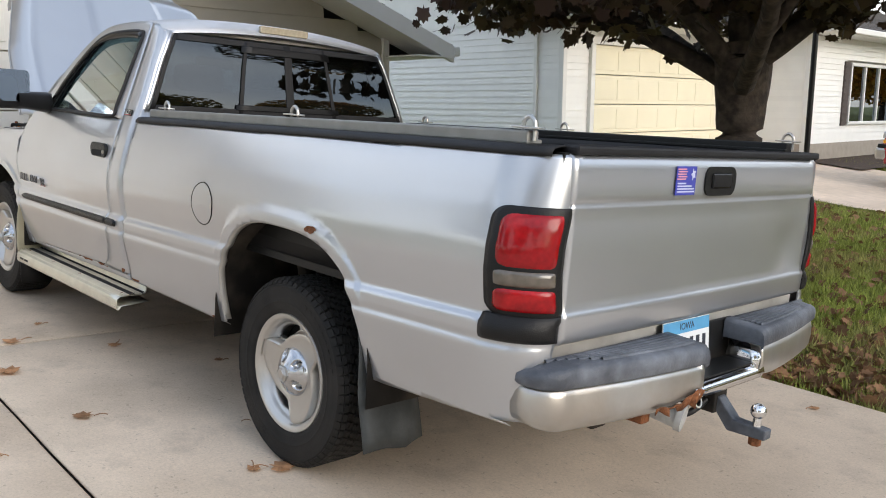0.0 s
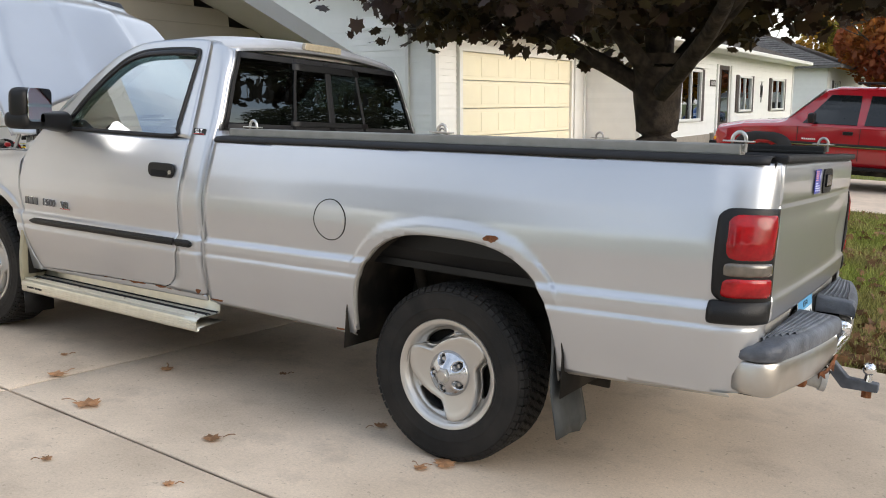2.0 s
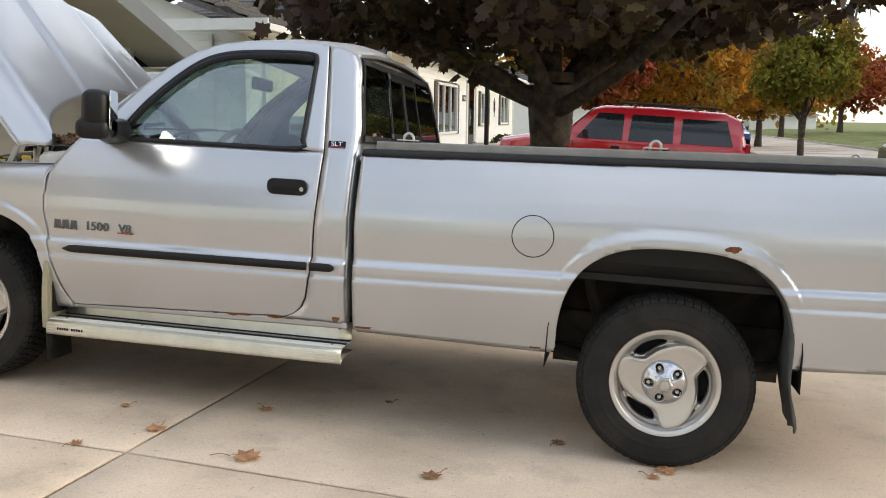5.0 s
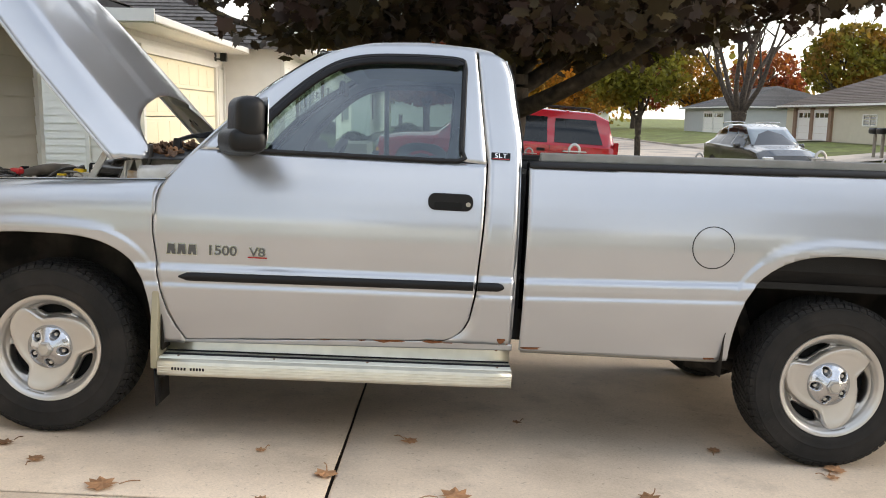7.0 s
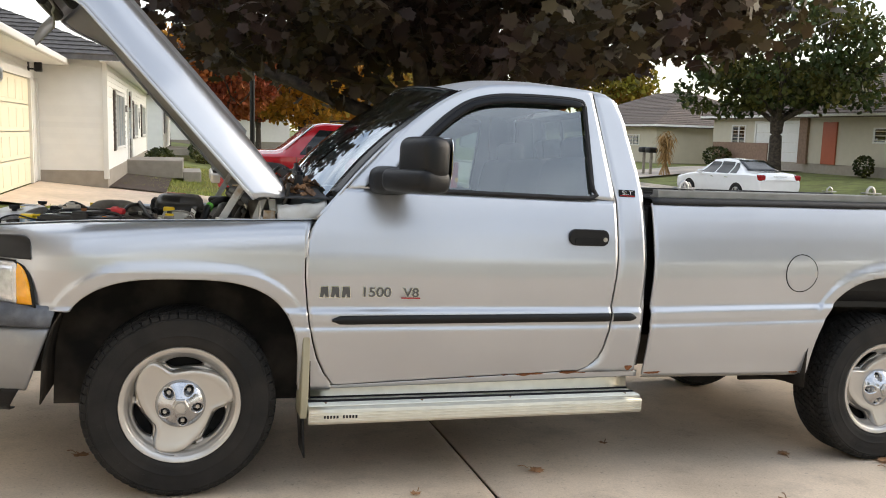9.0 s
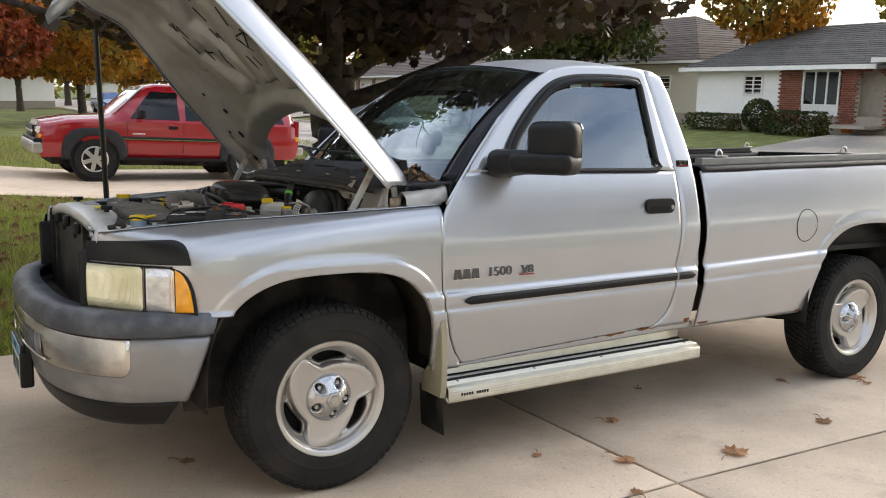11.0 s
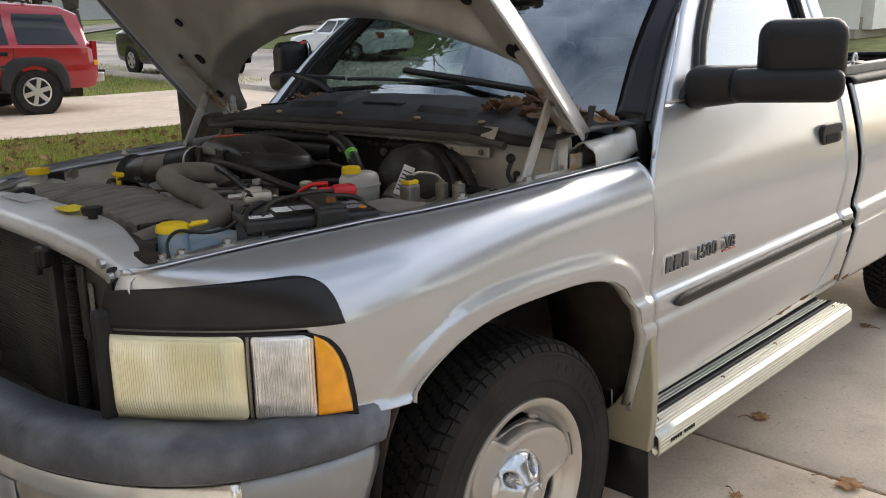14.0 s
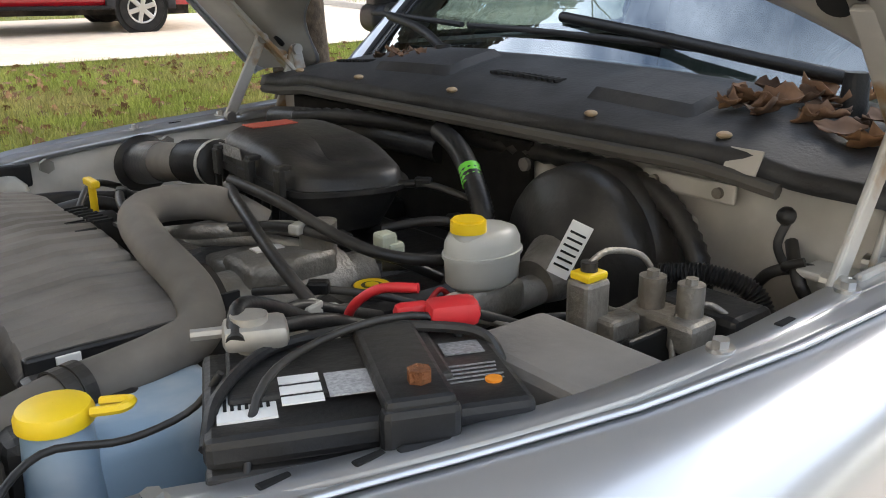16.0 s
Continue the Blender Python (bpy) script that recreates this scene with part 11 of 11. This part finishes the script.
for k in range(26):
    a, lean = rng.uniform(0, 6.28), rng.uniform(0.05, 0.5)
    h = rng.uniform(1.5, 2.0)
    foot = (0.28 * math.cos(a + 2.8), 0.28 * math.sin(a + 2.8), 0)
    tie, tip = (0.06 * math.cos(a), 0.06 * math.sin(a), 0.85), (lean * math.cos(a), lean * math.sin(a), h)
    bm = bmesh.new()
    tube(bm, [foot, tie, tip], 0.016, n=8, seg=5)
    for _ in range(7):
        f, b, ln = rng.uniform(0.35, 1.0), rng.uniform(0, 6.28), rng.uniform(0.30, 0.55)
        p = Vector(tie).lerp(Vector(tip), max(0.0, 2 * f - 1)) if f > 0.5 else Vector(foot).lerp(Vector(tie), 2 * f)
        d, w_ = Vector((math.cos(b), math.sin(b), 0)), Vector((-math.sin(b), math.cos(b), 0)) * 0.03
        ring = [p + d * ln * q + Vector((0, 0, 0.22 * math.sin(2.6 * q) * (1.2 - q) * 1.6 - 0.25 * q * q)) for q in (0, 0.35, 0.7, 1.0)]
        va = [bm.verts.new(r + w_ * g_) for r, g_ in zip(ring, (0.5, 1.0, 0.8, 0.1))]
        vb = [bm.verts.new(r - w_ * g_) for r, g_ in zip(ring, (0.5, 1.0, 0.8, 0.1))]
        for q in range(3):
            bm.faces.new((va[q], va[q + 1], vb[q + 1], vb[q]))
    part("stalk", bm, DRY_CORN, sheaf)
bush("foundation_shrub", "small shrub by the neighbour's step", -0.9, 24.4, 0.5, 0.6, 0.4, 700, 0.12, GREEN_LEAF, 65)
bush("foundation_shrub", "small dark shrub by the far house", 0.6, 35.8, 0.7, 0.9, 0.6, 900, 0.14, GREEN_LEAF, 66)
bush("yard_bush", "dark green bush by the orange door", 28.9, 27.0, 0.4, 0.5, 0.5, 600, 0.14, GREEN_LEAF, 67)
bush("yard_bush", "dark bush at the cream house", 29.2, 38.6, 0.6, 1.2, 0.6, 900, 0.15, GREEN_LEAF, 68)

# ---- lawn: blades and fallen leaves ----
def blades(name, x0, x1, y0, y1, n, h, seed, label, skip=None):
    rng = np.random.RandomState(seed)
    X, Y = rng.uniform(x0, x1, n), rng.uniform(y0, y1, n)
    Z = np.array([ground_z(a, b) - 0.055 for a, b in zip(X, Y)])
    a = rng.uniform(0, 2 * np.pi, n)
    hh = h * rng.uniform(0.5, 1.3, n)
    w = 0.006 + 0.004 * rng.uniform(size=n)
    dx, dy = np.cos(a) * w, np.sin(a) * w
    lx, ly = rng.normal(0, 0.35, n) * hh, rng.normal(0, 0.35, n) * hh
    V = np.stack([np.stack([X - dx, Y - dy, Z], 1), np.stack([X + dx, Y + dy, Z], 1), np.stack([X + lx, Y + ly, Z + hh], 1)], 1).reshape(-1, 3)
    me = bpy.data.meshes.new(name)
    me.vertices.add(3 * n)
    me.vertices.foreach_set("co", V.astype(np.float32).ravel())
    me.loops.add(3 * n)
    me.loops.foreach_set("vertex_index", np.arange(3 * n, dtype=np.int32))
    me.polygons.add(n)
    me.polygons.foreach_set("loop_start", np.arange(0, 3 * n, 3, dtype=np.int32))
    me.polygons.foreach_set("loop_total", np.full(n, 3, dtype=np.int32))
    me.update()
    me.materials.append(BLADE)
    return tagged(new(name, me), label, "grass", kind="stuff")


blades("lawn_grass", -2.2, 8.5, 2.08, 10.35, 165000, 0.085, 71, "mown lawn grass between the drives")
blades("far_lawn_grass", -1.5, 11.5, 16.2, 30.0, 40000, 0.10, 72, "mown lawn grass beyond the neighbour's drive")
rng = np.random.RandomState(81)
n = 2600
X = np.concatenate([rng.uniform(-2.0, 8.0, n), rng.uniform(2.0, 8.0, 2000)])
Y = np.concatenate([rng.uniform(2.1, 10.2, n), np.abs(rng.normal(0, 0.7, 2000)) + 2.12])
P = np.stack([X, Y, [ground_z(a, b) + rng.uniform(-0.02, 0.02) for a, b in zip(X, Y)]], 1)
ob = leaf_cloud("fallen_leaves", P, rng.uniform(0.05, 0.13, len(P)), DEAD_LEAF, None, MAPLE, rng, droop=0.0)
tagged(ob, "brown fallen leaves on the lawn and along its edge", "leaves", kind="stuff")


def dry_leaf(x, y, size, seed):
    """A curled fallen maple leaf with its stalk."""
    r = random.Random(seed)
    bm = bmesh.new()
    c = bm.verts.new((0, 0, 0.012 * size / 0.1))
    ring = []
    for a, b in MAPLE:
        ring.append(bm.verts.new((a * size, b * size, size * (0.35 * (a * a + b * b) * r.uniform(0.3, 1.6) + r.uniform(0, 0.05)))))
    for k in range(len(ring)):
        bm.faces.new((c, ring[k], ring[(k + 1) % len(ring)]))
    tube(bm, [(0, -0.48 * size, 0.004), (0.05 * size, -0.8 * size, 0.012), (0.15 * size, -1.1 * size, 0.006)], 0.0022, n=6, seg=4)
    ob = part("dry_leaf", bm, DEAD_LEAF)
    ob.matrix_world = TILT @ Matrix.Translation((x, y, 0.004)) @ Matrix.Rotation(r.uniform(0, 6.28), 4, "Z")
    return tagged(ob, "curled brown maple leaf on the concrete", "leaf", "fallen leaves on the drive")


for k, (x, y, sz) in enumerate(((1.76, -1.416, 0.13), (2.527, -1.336, 0.09), (1.255, -1.238, 0.10), (1.576, -0.802, 0.08), (2.982, -0.74, 0.07), (3.454, -0.93, 0.10), (-0.423, -0.324, 0.08), (0.45, -1.45, 0.12), (0.60, -1.62, 0.07), (-0.10, -1.05, 0.07),
                               (-0.25, -1.00, 0.06), (1.05, -1.52, 0.06), (3.40, -1.02, 0.06), (-0.30, -1.16, 0.09), (0.10, -1.22, 0.07), (2.2, -1.9, 0.05), (3.9, -1.6, 0.04), (2.75, -1.75, 0.05), (5.2, 1.5, 0.07), (4.4, 1.75, 0.06), (5.8, 1.2, 0.06), (2.1, -0.45, 0.05), (0.95, -1.0, 0.05))):
    dry_leaf(x, y, sz, 100 + k)
def crumpled_leaf(x, y, size, seed):
    """A dry leaf, folded and rolled at its edges, lying on the cowl cover."""
    r = random.Random(seed)
    roll, twist, fold = r.uniform(2.0, 5.0), r.uniform(-1.5, 1.5), r.uniform(0.2, 0.9)
    rows = []
    for i in range(7):
        u = i / 6 * 2 - 1
        half = (1 - abs(u) ** 1.7) * 0.46 * (1 + 0.35 * math.sin(i * 2.3 + seed)) + 0.02
        row = []
        for j in range(6):
            v = (j / 5 * 2 - 1) * half
            z = fold * abs(v) + 0.10 * roll * v * v + 0.25 * twist * u * v + 0.16 * u * u + r.uniform(-0.03, 0.03)
            row.append((v * size * (1 - 0.25 * abs(v) * roll), u * 0.5 * size, z * size))
        rows.append(row)
    low = min(p[2] for q in rows for p in q)
    ob = sheet("dry_leaf", rows, OLD_LEAF if r.random() < 0.8 else DEAD_LEAF, thick=0.0006)
    tilt = Euler((r.uniform(-0.5, 0.5), r.uniform(-0.5, 0.5), r.uniform(0, 6))).to_matrix().to_4x4()
    ob.matrix_world = TILT @ Matrix.Translation((x, y, cowl_at(x, y) - low + 0.003 + 0.25 * size * r.random())) @ tilt
    return tagged(ob, "crumpled dry leaf caught on the cowl", "leaf", "leaves on the cowl")


for k in range(46):
    r = random.Random(300 + k)
    crumpled_leaf(0.40 + r.uniform(-0.07, 0.13), -0.655 + r.uniform(-0.13, 0.17), r.uniform(0.035, 0.075), 400 + k)
for k in range(8):
    r = random.Random(500 + k)
    crumpled_leaf(0.36 + r.uniform(-0.03, 0.04), 0.36 + r.uniform(-0.10, 0.08), r.uniform(0.03, 0.055), 600 + k)
